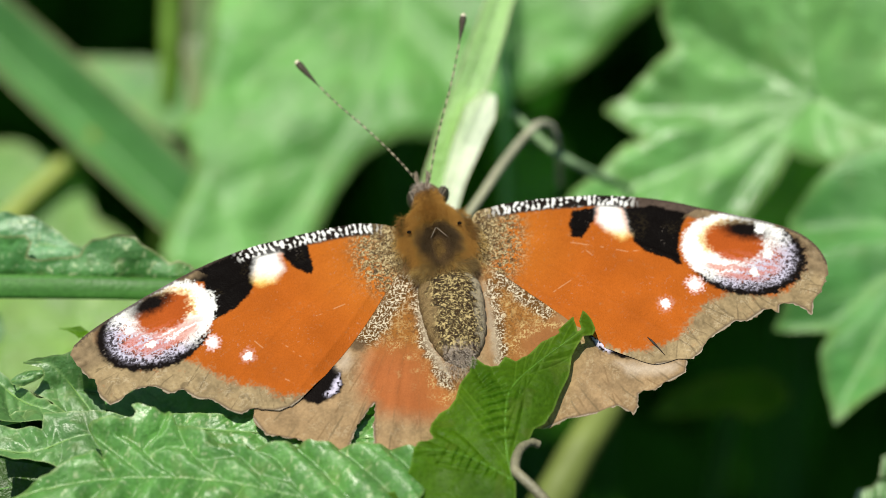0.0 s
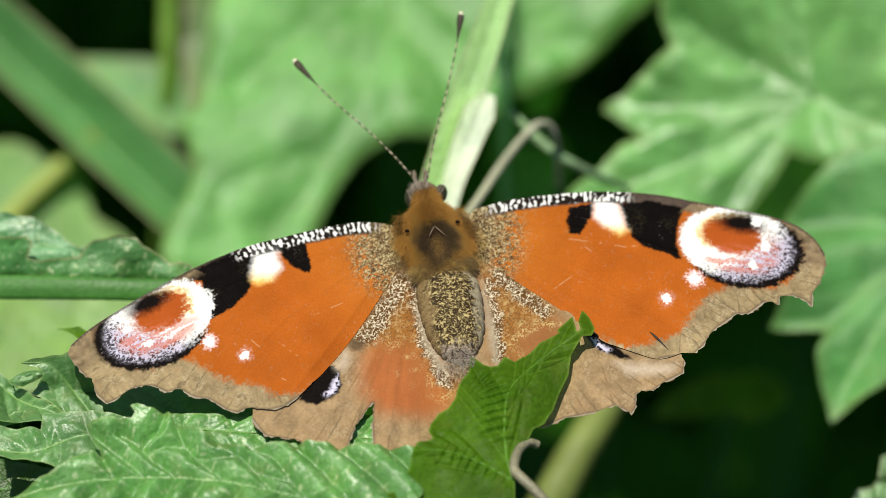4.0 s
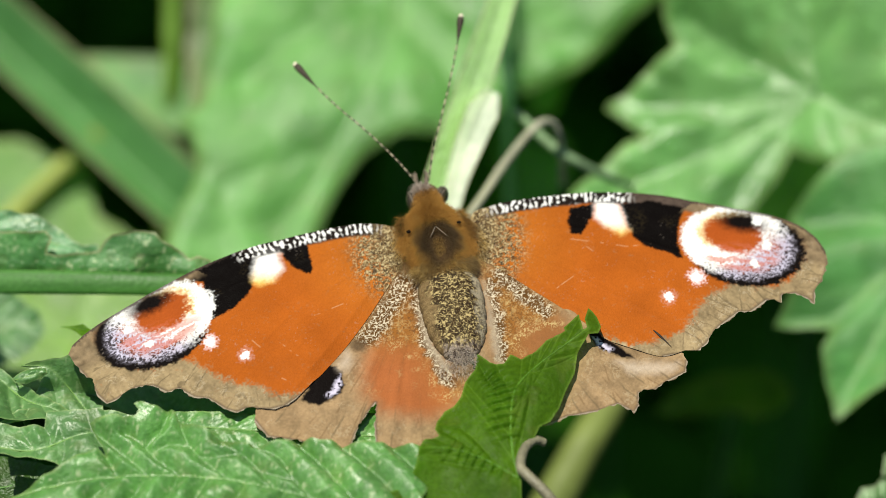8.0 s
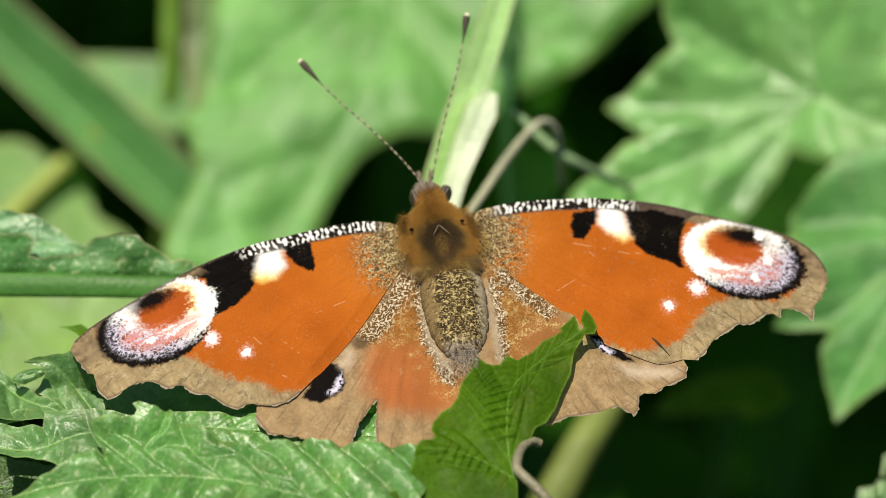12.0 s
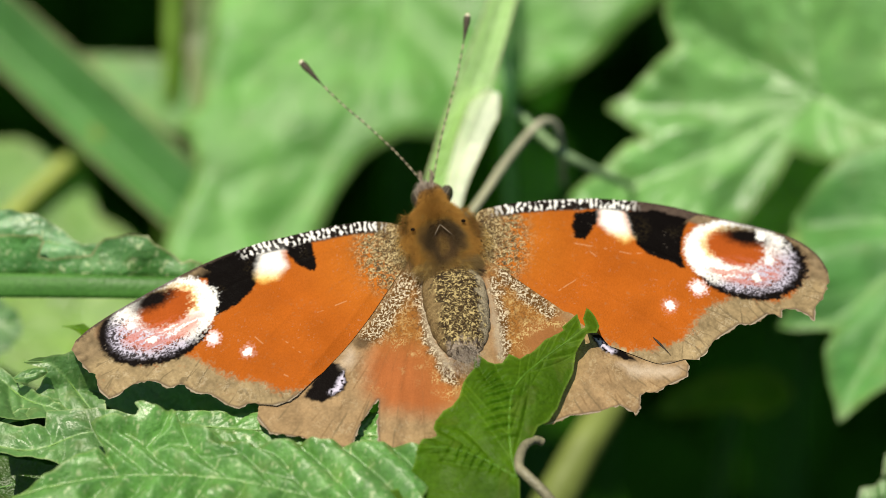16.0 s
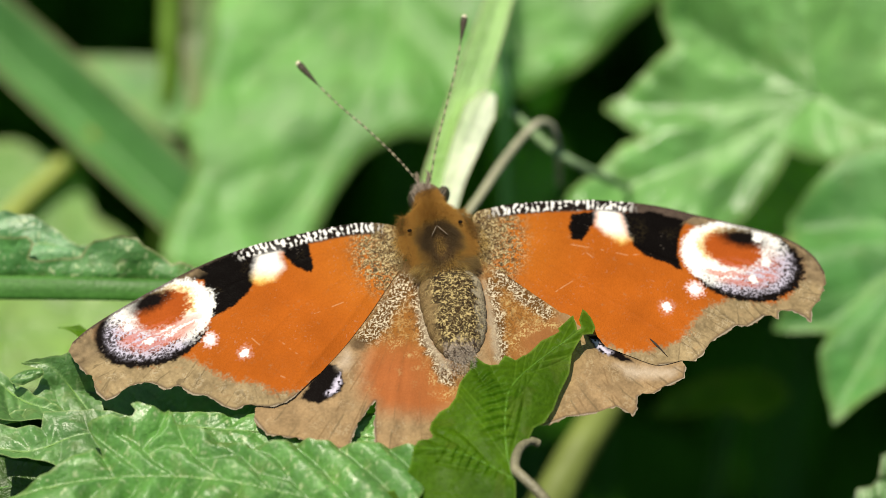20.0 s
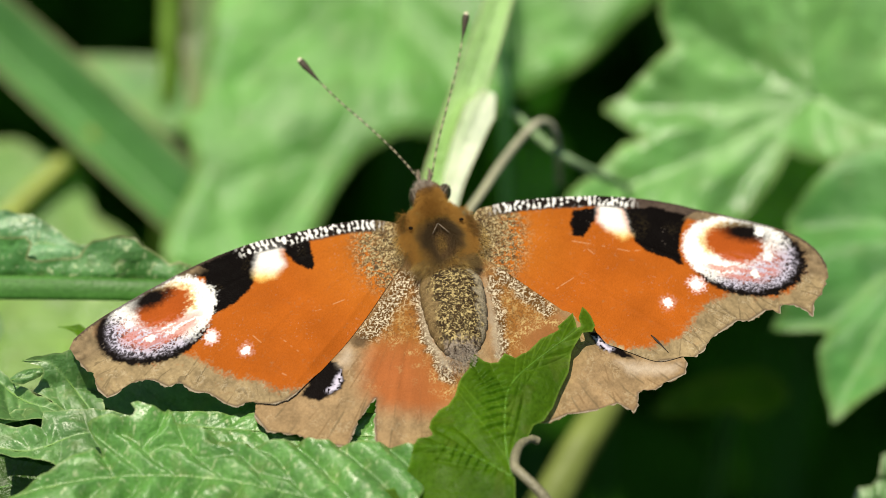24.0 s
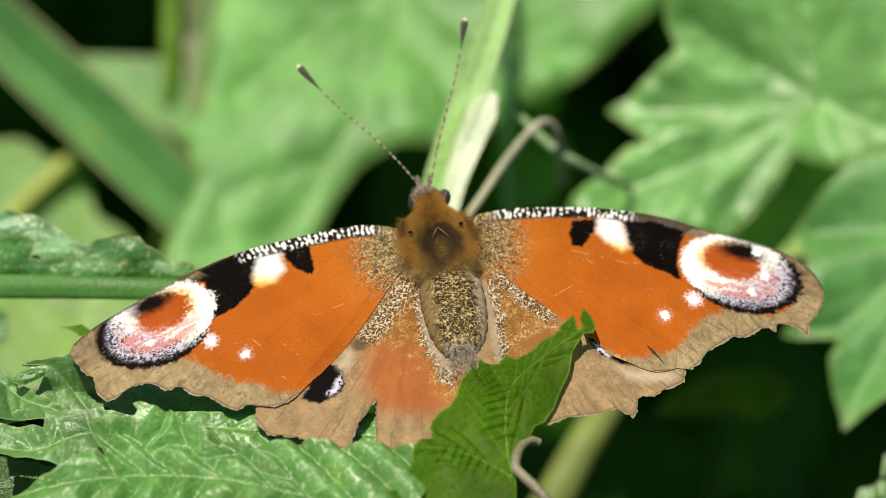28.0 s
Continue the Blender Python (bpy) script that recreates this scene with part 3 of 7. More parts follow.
# the rolled leaf behind the wing tip
EDGE_AT = (-30.45, 0.05, -7.00, 8, 0, 0)
edge_leaf = leaf("edge_leaf", EDGE_AT,
    [(-10.5, 0.98), (-3.9, 1.17), (-3.39, 0.56), (-3.68, -0.14), (-3.82, -0.71), (-3.03, -0.9), (-1.4, -0.71), (0.46, -0.57), (0.93, 0.23), (1.64, 0.8), (3.5, 1.17), (5.13, 1.03), (5.68, 0.37), (6.52, -0.1), (7.35, -0.71), (7.91, -1.23), (8.66, -0.94), (9.58, -1.27), (10.33, -1.98), (10.32, -2.75), (-10.5, -2.75)],
    [[(-10.4, -2.6), (-1.48, -2.6), (9.8, -2.65)]],
    leaf_glossy, ((0.085, 0.25, 0.06), (0.12, 0.3, 0.08), (0.36, 0.34, 0.17)), "curled green leaf with a wavy pale rim and rolled underside", h=0.12, twigs=2.4, quilt=0.25, wave=0.5, wave_size=0.4, seed=31, creases=[],
    puffs=0.1, flecks=0.8, crumple=0.18, teeth=(1.1, 0.05), rim=0.24, vein_width=0.12, stalk=((-10.4, -2.5)), group="leaves near the butterfly")
blown_leaf = leaf("blown_leaf", (-36, -6.6, -27, -30, 0, 0),
    [(-10.48, 4.87), (-3.02, 4.32), (-1.54, 3.53), (-0.04, 2.19), (1.35, 1.09), (1.79, -0.58), (0.98, -2.24), (-0.34, -3.45), (-1.76, -4.11), (-10.09, -4.82)],
    [[(-10.01, -0.69), (-2.85, -0.42), (0.03, -0.03), (1.58, -0.14)]],
    leaf_glossy, ((0.085, 0.21, 0.065), (0.3, 0.42, 0.22), (0.16, 0.26, 0.1)), "dull green leaf blown about by the wind", h=0.2, twigs=2.2, quilt=0.5, wave=0.8, wave_size=0.3, puffs=0.3, seed=34,
    vein_width=0.16, rim=0.25, stalk=((-9.0, -0.51)), group="leaves near the butterfly")
flap_leaf = leaf("flap_leaf", (-34, 1.6, -9.5, -14, 0, 0),
    [(-7.64, 1.6), (-2.0, 1.34), (0.11, 1.0), (1.34, 0.33), (2.38, -0.35), (3.9, -1.6), (5.29, -1.41), (5.32, -3.29), (-7.56, -3.29)],
    [[(-7.5, -1.2), (0.5, -1.3), (4.8, -2.2)]],
    leaf_glossy, ((0.14, 0.33, 0.14), (0.2, 0.38, 0.18), (0.34, 0.42, 0.22)), "pale bluish green leaf flap behind a curled leaf", h=0.14, twigs=2.0, quilt=0.25, wave=0.4, wave_size=0.5, seed=33, creases=[],
    puffs=0.1, flecks=0.9, crumple=0.5, teeth=(1.0, 0.06), rim=0.2, vein_width=0.12, stalk=((-7.5, -1.2)), group="leaves near the butterfly")
# the big leaves behind, drawn out beyond the view so that they shade the gaps
back_leaf = leaf("back_leaf", (-4.29, 12.32, -58.00, -22, 4, 0),
    [(-15.14, 14.54), (-20.00, 43.32), (38.05, 43.72), (29.54, 18.12), (24.31, 10.94), (21.80, 9.01), (19.22, 6.52), (17.10, 4.78), (14.74, 3.54), (12.64, 2.36), (10.56, 1.58), (8.16, -1.38), (5.06, -2.55), (3.51, -2.77), (-0.07, -2.89), (-3.07, -4.55), (-5.16, -6.98), (-6.74, -10.06), (-8.18, -13.78), (-14.53, -16.2), (-20.59, -15.68), (-21.32, -13.23), (-20.54, -10.78), (-19.1, -8.31), (-18.21, -5.84), (-18.68, -3.08), (-20.19, -1.26), (-17.88, 0.24), (-17.21, 4.98), (-16.65, 9.46)],
    [[(0.34, 14.60), (-0.90, 5.58), (-5.17, -2.78), (-11.44, -12.14)], [(0.34, 14.60), (-7.00, 8.93), (-14.28, 2.20)], [(0.34, 14.60), (8.43, 7.85), (15.62, 6.74)], [(-0.28, 10.07), (4.20, 3.91), (5.09, -1.10)]],
    leaf_soft, ((0.17, 0.43, 0.1), (0.22, 0.47, 0.14), (0.27, 0.40, 0.13)), "large broad green leaf, sunlit", pleat=0.16, curl=(1.3, 1.3), h=0.7, twigs=7.0, quilt=0.6, wave=1.6, wave_size=0.07, seed=41, vein_width=0.35,
    rim=0.9, stalk=((0.34, 14.60)), group="leaves behind the butterfly")
star_leaf = leaf("star_leaf", (28.22, 13.01, -44.00, -10, -6, 0),
    [(-2.88, 38.09), (-8.67, 14.34), (-8.97, 7.17), (-7.95, 4.6), (-9.29, 3.49), (-11.11, 1.76), (-12.3, 0.54), (-14.39, -0.48), (-12.88, -1.6), (-10.54, -3.53), (-12.19, -4.14), (-14.4, -6.68), (-16.63, -8.6), (-18.1, -10.88), (-12.31, -13.67), (-2.87, -12.15), (-0.65, -9.53), (1.16, -7.0), (2.34, -4.47), (4.53, -5.59), (6.53, -6.1), (10.48, -4.59), (16.42, -3.58), (37.14, -1.1), (37.22, 37.71)],
    [[(4.48, 0.76), (-2.49, -0.25), (-9.99, -0.48), (-14.09, -0.72)], [(4.48, 0.76), (-1.03, 3.57), (-7.08, 6.9)], [(4.48, 0.76), (-0.97, -2.54), (-6.43, -5.57), (-12.89, -8.35)], [(4.48, 0.76), (1.52, -2.79), (-1.43, -7.1), (-2.89, -9.63)], [(4.48, 0.76), (8.48, -1.79), (12.45, -2.81)], [(4.48, 0.76), (3.88, 6.1), (3.17, 12.24)]],
    leaf_sheen, ((0.195, 0.44, 0.125), (0.24, 0.475, 0.165), (0.28, 0.38, 0.13)), "large lobed green leaf with pointed tips", pleat=0.32, fold=(3.3, 0.2), bow=(0, 1.0), h=0.5, twigs=4.0, quilt=0.7, puffs=0.4, curl=(1.6, 1.2), wave=1.4, wave_size=0.12, seed=42, vein_width=0.1,
    rim=0.7, stalk=((4.48, 0.76)), stalk_radius=0.25, group="leaves behind the butterfly")
lobe_leaf = leaf("lobe_leaf", (35.44, -2.92, -40.00, -18, -8, 0),
    [(-5.35, 5.21), (-3.18, 8.09), (-0.26, 11.24), (9.64, 13.59), (26.95, 13.54), (27.09, -3.07), (10.03, -8.25), (4.66, -9.80), (2.23, -11.10), (-0.77, -13.16), (-1.21, -11.36), (-1.74, -9.82), (-2.05, -7.25), (-1.27, -4.87), (-6.32, -4.78), (-5.67, -3.38), (-4.44, -1.04), (-4.11, 1.56)],
    [[(8.82, 4.16), (2.97, 0.00), (-0.90, -3.63), (-5.34, -4.57)], [(8.82, 4.16), (4.03, -3.11), (0.71, -9.30), (-0.68, -12.90)], [(8.82, 4.16), (2.86, 5.21), (-4.09, 4.95)]],
    leaf_soft, BLUISH, "lobed green leaf hanging over dark ground", pleat=0.4, h=0.6, twigs=6.0, quilt=0.25, wave=0.9, wave_size=0.09, seed=43, vein_width=0.3,
    rim=0.7, stalk=((9.32, 4.16)), group="leaves behind the butterfly")
under_leaf = leaf("under_leaf", (31.10, 4.59, -51.00, -30, -6, 0),
    [(-5.44, -4.08), (-3.54, 0.00), (-0.64, 5.18), (2.42, 4.70), (5.99, 2.93), (5.13, -4.09), (0.16, -6.41), (-4.86, -6.41)],
    [[(3.97, 2.93), (0.01, -0.59), (-4.41, -4.67)]],
    leaf_soft, LIME, "green leaf in the shade of another", h=0.9, twigs=5, quilt=0.5, seed=44, stalk=((3.97, 2.93)), group="leaves behind the butterfly")
# dim because deep shade is put into its colours and its dull material
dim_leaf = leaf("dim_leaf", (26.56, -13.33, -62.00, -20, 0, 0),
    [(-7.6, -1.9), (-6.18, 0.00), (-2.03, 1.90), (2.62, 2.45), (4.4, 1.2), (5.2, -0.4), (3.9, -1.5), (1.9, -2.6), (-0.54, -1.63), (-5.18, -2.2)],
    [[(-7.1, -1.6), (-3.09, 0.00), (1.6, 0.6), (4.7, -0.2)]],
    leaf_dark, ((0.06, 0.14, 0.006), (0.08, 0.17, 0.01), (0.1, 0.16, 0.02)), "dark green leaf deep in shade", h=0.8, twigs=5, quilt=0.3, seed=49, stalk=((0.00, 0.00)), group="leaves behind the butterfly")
gap_leaf = leaf("gap_leaf", (9.43, 9.17, -86.00, -20, 0, 0),
    [(-4.27, 4.60), (-1.86, 3.16), (1.35, 2.01), (2.68, -0.29), (2.12, -3.44), (-0.03, -6.29), (-3.24, -6.29), (-4.83, -1.72)],
    [[(-4.01, 4.02), (-1.08, -1.15), (-0.03, -5.72)]],
    leaf_soft, ((0.09, 0.26, 0.03), (0.11, 0.28, 0.04), (0.14, 0.26, 0.05)), "green leaf deep in the gap between others", h=0.9, twigs=5, quilt=0.3, seed=50, stalk=((-0.55, -3.44)), group="leaves behind the butterfly")
# its darker colour stands in for the shade under the large leaf's edge
dusk_leaf = leaf("dusk_leaf", (10.5, 15.5, -76, -20, 0, 0),
    [(-3.08, -2.43), (-2.01, -0.17), (-0.42, 1.81), (1.97, 3.52), (5.42, 6.36), (6.21, 5.51), (4.07, 2.66), (1.68, 0.96), (0.46, -0.74), (0.08, -2.72), (-0.98, -3.85), (-2.03, -3.28)],
    [[(-2.29, -2.72), (-0.43, -0.17), (2.49, 2.95), (5.42, 5.62)]],
    leaf_soft, ((0.09, 0.24, 0.03), (0.11, 0.27, 0.04), (0.14, 0.24, 0.05)), "dark green leaf under the edge of a large one", h=0.7, twigs=4, quilt=0.3, seed=52, stalk=(-2.29, -2.72), group="leaves behind the butterfly")
pale_leaf = leaf("pale_leaf", (-33.36, -6.39, -40.00, -25, 5, 0),
    [(-9.86, 3.82), (-2.42, 5.46), (7.49, 3.81), (12.39, 0.53), (9.29, -5.97), (0.41, -7.03), (-9.90, -6.47)],
    [[(-9.39, -1.62), (0.48, -1.09), (10.89, -0.01)]],
    leaf_soft, LIME, "pale yellow-green leaf, out of the way behind", h=0.9, twigs=5, quilt=0.4, seed=45, stalk=((-9.39, -1.62)), group="leaves behind the butterfly")
low_back_leaf = leaf("low_back_leaf", (-35.99, 4.79, -75.00, -25, 5, 0),
    [(-9.43, 5.13), (-3.63, 5.85), (0.3, 3.8), (2.56, 2.92), (3.16, 0.88), (3.28, -2.04), (5.99, -3.6), (8.81, -7.25), (2.51, -8.69), (-9.48, -7.53)],
    [[(-10.50, -1.75), (-0.01, -1.16), (9.38, -5.23)]],
    leaf_soft, ((0.15, 0.34, 0.06), (0.22, 0.4, 0.1), (0.26, 0.38, 0.1)), "light green leaf far behind", h=1.2, twigs=6, quilt=0.4, seed=46, stalk=((-10.50, -1.75)), group="leaves behind the butterfly")
top_back_leaf = leaf("top_back_leaf", (-28.29, 15.42, -79.00, -20, 5, 0),
    [(-5.79, 2.83), (1.63, 2.57), (6.93, 2.30), (6.81, -4.53), (2.57, -5.10), (-2.67, -1.71)],
    [[(-5.27, 1.70), (0.53, 0.00), (6.32, -2.26)]],
    leaf_soft, BLUISH, "green leaf glimpsed behind a stem", h=1.2, twigs=6, quilt=0.4, seed=47, stalk=((2.63, -1.13)), group="leaves behind the butterfly")
screen_leaf = leaf("narrow_leaf", (-23.5, 18, -66, -10, 0, 0),
    [(-0.08, 7.09), (3.56, 7.09), (3.33, 1.78), (2.58, -2.98), (1.83, -5.88), (0.54, -6.41), (-0.0, -3.51), (-0.44, 0.19)],
    [[(1.74, 6.55), (1.27, 0.19), (1.05, -5.88)]],
    leaf_soft, ((0.085, 0.17, 0.035), (0.12, 0.2, 0.05), (0.22, 0.2, 0.09)), "dull green narrow leaf with a tan edge behind a stem", h=0.7, twigs=4, quilt=0.4, wave=1.0, wave_size=0.2, seed=51, rim=1.2, stalk=(1.15, -5.09), group="leaves behind the butterfly")
corner_leaf = leaf("corner_leaf", (36.75, -20.7, -16.00, -5, -20, 20),
    [(-2.91, -0.55), (-1.72, 1.06), (0.50, 1.43), (1.19, 3.10), (3.44, 3.86), (6.85, 1.74), (3.73, -4.20), (-1.42, -4.03), (-3.61, -2.82)],
    [[(-2.82, -2.08), (0.94, -0.31), (4.99, 0.86)]],
    leaf_glossy, ((0.15, 0.3, 0.11), (0.22, 0.34, 0.16), (0.28, 0.34, 0.19)), "pale crumpled leaf tip", h=0.15, twigs=2.2, crumple=0.5, flecks=0.8, quilt=0.6, wave=0.6, wave_size=0.3, seed=48, teeth=(1.4, 0.2), stalk=((4.99, 0.86)), group="leaves near the butterfly")


# ---- stems and blades of grass ----
def stem(name, at, points, depths, radii, mat, label, category="stem", foot=-1):
    """A stem or tendril through points of its own plane, in mm."""
    pts = np.column_stack([np.asarray(points, float), depths])
    ob = new(name, None)
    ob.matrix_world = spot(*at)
    part("shoot", tube_mesh("shoot", curve3(pts), np.interp(np.linspace(0, 1, 8 * (len(pts) - 1) + 1), np.linspace(0, 1, len(radii)), radii), mat, 14), ob)
    if foot is not None:
        part("stalk", to_ground(spot(*at), pts[foot], radii[foot] * 0.9, stem_dark), ob)
    return tagged(ob, label, category)


def strap(name, at, line, widths, crease, mat, colours, label, lift=0.0, ribs=True, bulge=0.0):
    """A strap-shaped grass blade, creased along its middle, ribbed lengthwise."""
    mid = rounded(line, 14, False)
    n = len(mid)
    width = np.interp(np.linspace(0, 1, n), np.linspace(0, 1, len(widths)), widths)
    t = np.gradient(mid, axis=0)
    t /= np.linalg.norm(t, axis=1)[:, None]
    nor = np.column_stack([t[:, 1], -t[:, 0]])
    k = 25
    s = np.linspace(-1, 1, k)
    p = mid[:, None, :] + nor[:, None, :] * (s[None, :, None] * width[:, None, None] * 0.5)
    z = crease * (np.abs(s) - 0.5)[None, :] * np.ones((n, 1)) + (0.05 if ribs else 0.0) * np.sin(s * 22)[None, :] + lift * np.linspace(-1, 1, n)[:, None] ** 2 + bulge * np.sqrt(1.02 - s ** 2)[None, :]
    v = np.concatenate([p, z[:, :, None]], 2).reshape(-1, 3)
    i = np.arange(n * k).reshape(n, k)
    q = np.stack([i[:-1, :-1], i[:-1, 1:], i[1:, 1:], i[1:, :-1]], -1).reshape(-1, 4)
    blade, vein, edge = (np.array(c) for c in colours)
    ss = np.tile(s, n)
    cols = blade * (0.85 + 0.3 * vnoise(np.column_stack([ss * 6, np.repeat(np.arange(n), k) * 0.05]), 1.0, 5))[:, None]
    cols = blend(cols, vein, (np.abs(ss) < 0.06) * 0.6)
    cols = blend(cols, edge, step(0.88, 0.97, np.abs(ss)) * 0.9)
    ob = new(name, None)
    ob.matrix_world = spot(*at)
    tagged(ob, label, "grass")
    part("blade", mesh_from("blade", v, q, mat, cols), ob)
    grid = v.reshape(n, k, 3)
    for row, thick, what in () if not ribs else ((0, 0.014, "edge"), (k - 1, 0.014, "edge"), (k // 2, 0.012, "midrib")):
        line = grid[:, row] + np.array([0, 0, -0.02])
        part(what, tube_mesh(what, line, thick * width, edge_mat if what == "edge" else rib_mat, 8), ob, "pale edge" if what == "edge" else "")
    if ribs:
        part("stalk", to_ground(ob.matrix_world, tuple(grid[-1, k // 2]), 0.7, stem_dark), ob)
    return ob


edge_mat = plain("blade_edge", (0.34, 0.33, 0.17), 0.55, 0.3, 400)
rib_mat = plain("blade_rib", (0.14, 0.30, 0.09), 0.5, 0.4, 400)
roll_at = (-29.35, -3.3, -6.60, -6, 0, 1)
roll = strap("rolled_side", roll_at, [(-12.47, 0.45), (-6.93, 0.33), (0.46, 0.1), (6.01, -0.1), (12.50, 0.1)], (2.0, 2.0, 1.9, 1.8, 1.2), 0.0, leaf_roll,
    ((0.08, 0.23, 0.045), (0.075, 0.21, 0.04), (0.1, 0.26, 0.05)), "rolled underside of a green leaf", ribs=False, bulge=0.45)
roll.parent = edge_leaf
roll.matrix_local = spot(*EDGE_AT).inverted() @ spot(*roll_at)
for key in ("category",):
    del roll[key]
broad_grass = strap("broad_grass_blade", (-33.6, 12.15, -72.00, -20, 0, 0),
    [(-16.71, 16.73), (-8.05, 8.24), (-1.34, 1.69), (6.90, -6.38), (16.38, -15.64)], (5.4, 6.0, 6.3, 6.3, 5.8), 4.6, leaf_soft,
    ((0.14, 0.36, 0.115), (0.17, 0.39, 0.135), (0.28, 0.33, 0.15)), "broad green grass blade with pale edges")
bright_grass = strap("bright_grass_blade", (2.21, 13.51, -24.00, -12, 0, 0),
    [(3.63, 10.92), (2.03, 5.94), (0.39, 0.99), (-1.44, -4.44), (-2.98, -9.11), (-4.32, -13.76)], (2.0, 2.5, 2.9, 2.9, 2.6, 2.4), 0.5, leaf_soft,
    ((0.37, 0.61, 0.22), (0.43, 0.65, 0.3), (0.5, 0.66, 0.36)), "light green grass blade, brightly lit")
pale_sheath = strap("pale_grass_sheath", (2.20, 8.67, -22.00, -12, 8, 0),
    [(1.98, 4.68), (1.06, 2.95), (-0.24, -0.00), (-1.46, -3.44), (-2.65, -7.84)], (1.0, 2.7, 2.4, 1.8, 1.6), 0.4, leaf_soft,
    ((0.8, 0.84, 0.72), (0.82, 0.86, 0.74), (0.72, 0.8, 0.6)), "pale whitish grass sheath")
forked_stem = stem("forked_stem", (-36.95, 6.35, -73.50, 0, 0, 0), [(-7.35, -7.87), (-2.10, -2.20), (2.36, 1.99), (4.72, 4.20)], (2, 1, 0, 0), (0.95, 0.9, 0.8), stem_yellow, "pale yellow-green plant stem", foot=0)
upright_stem = stem("upright_stem", (-25.60, 18.04, -78.00, 0, 0, 0), [(0.32, 13.75), (0.00, 5.29), (-0.11, -2.12), (-0.53, -8.46), (-1.59, -24.33)], (0, 0, 0, -4, -20), (0.75, 0.8, 0.85), stem_green, "upright yellow-green plant stem")
dark_stem = stem("dark_stem", (5.19, 16.35, -56.00, 0, 0, 0), [(-0.41, 12.22), (-0.10, 5.09), (0.10, 0.51), (0.51, -4.07), (0.71, -15.28)], (0, 0, 0, 0, -6), (0.5, 0.55, 0.6), stem_dark, "thin dark green upright stem")
leaning_stem = stem("leaning_stem", (11.15, -19.19, -38.00, 0, 0, 0), [(-3.95, -6.41), (-1.23, -1.97), (0.99, 1.97), (3.21, 5.43), (5.92, 10.36)], (4, 1, 0, -2, -4), (1.9, 1.8, 1.6, 1.4), stem_olive, "pale yellow-green leaning stem", foot=0)
tendril = stem("tendril", (6.97, 8.17, -26, 0, 0, 0), [(-5.23, -5.71), (-3.69, -3.54), (-2.1, -1.22), (-0.65, 0.66), (0.56, 2.01), (1.43, 2.59), (2.25, 2.4), (2.73, 1.53), (2.97, 0.47), (3.2, -2.5)], (4, 2, 1, 0, 0, -1, -2, -3, -5, -12), (0.36, 0.36, 0.33, 0.3), tendril_grey, "thin grey-brown curling tendril", "tendril")
green_tendril = stem("tendril", (6.97, 8.17, -31, 0, 0, 0), [(-1.13, 3.65), (0.07, 2.59), (1.52, 1.14), (3.45, -0.3), (6.35, -1.75), (9.24, -2.81)], (0, 0, 0, 0, -3, -10), (0.3, 0.42, 0.4, 0.3), tendril_green, "thin pale green tendril", "tendril")


# ---- butterfly ----
butterfly = new("butterfly", None)
BUTTERFLY_AT = (-0.41, 0.05, 0.00, -35, 0, 0)
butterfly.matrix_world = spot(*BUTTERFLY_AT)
tagged(butterfly, "peacock butterfly, orange wings spread, with eyespots and ragged brown borders", "butterfly")

ORANGE = np.array([0.38, 0.093, 0.010])
BORDER = np.array([0.29, 0.215, 0.118])
BLACK = np.array([0.0032, 0.0022, 0.002])
WHITE = np.array([0.86, 0.85, 0.84])
LILAC = np.array([0.62, 0.58, 0.74])
RUST = np.array([0.36, 0.075, 0.012])
GOLD = np.array([0.56, 0.42, 0.19])


def axes(p, c, a, b):
    """Coordinates in the skew frame whose unit points are a and b."""
    m = np.linalg.inv(np.column_stack([np.subtract(a, c), np.subtract(b, c)]))
    return (p - np.asarray(c)) @ m.T


def speckle(p, freq, seed):
    """Short curly marks, 0 or 1 with soft edges."""
    w = np.column_stack([vnoise(p, freq * 0.45, seed + 1), vnoise(p, freq * 0.45, seed + 2)]) * 1.6 / freq
    a = vnoise(p + w, freq * 0.62, seed)
    b = vnoise(p - w, freq * 0.5, seed + 5)
    c = vnoise(p + w[:, ::-1], freq * 0.7, seed + 6)
    one = (1 - step(0.05, 0.11, np.abs(a - 0.5))) * step(0.34, 0.5, b)
    two = (1 - step(0.05, 0.10, np.abs(c - 0.5))) * step(0.34, 0.5, 1 - b)
    return np.maximum(one, two)


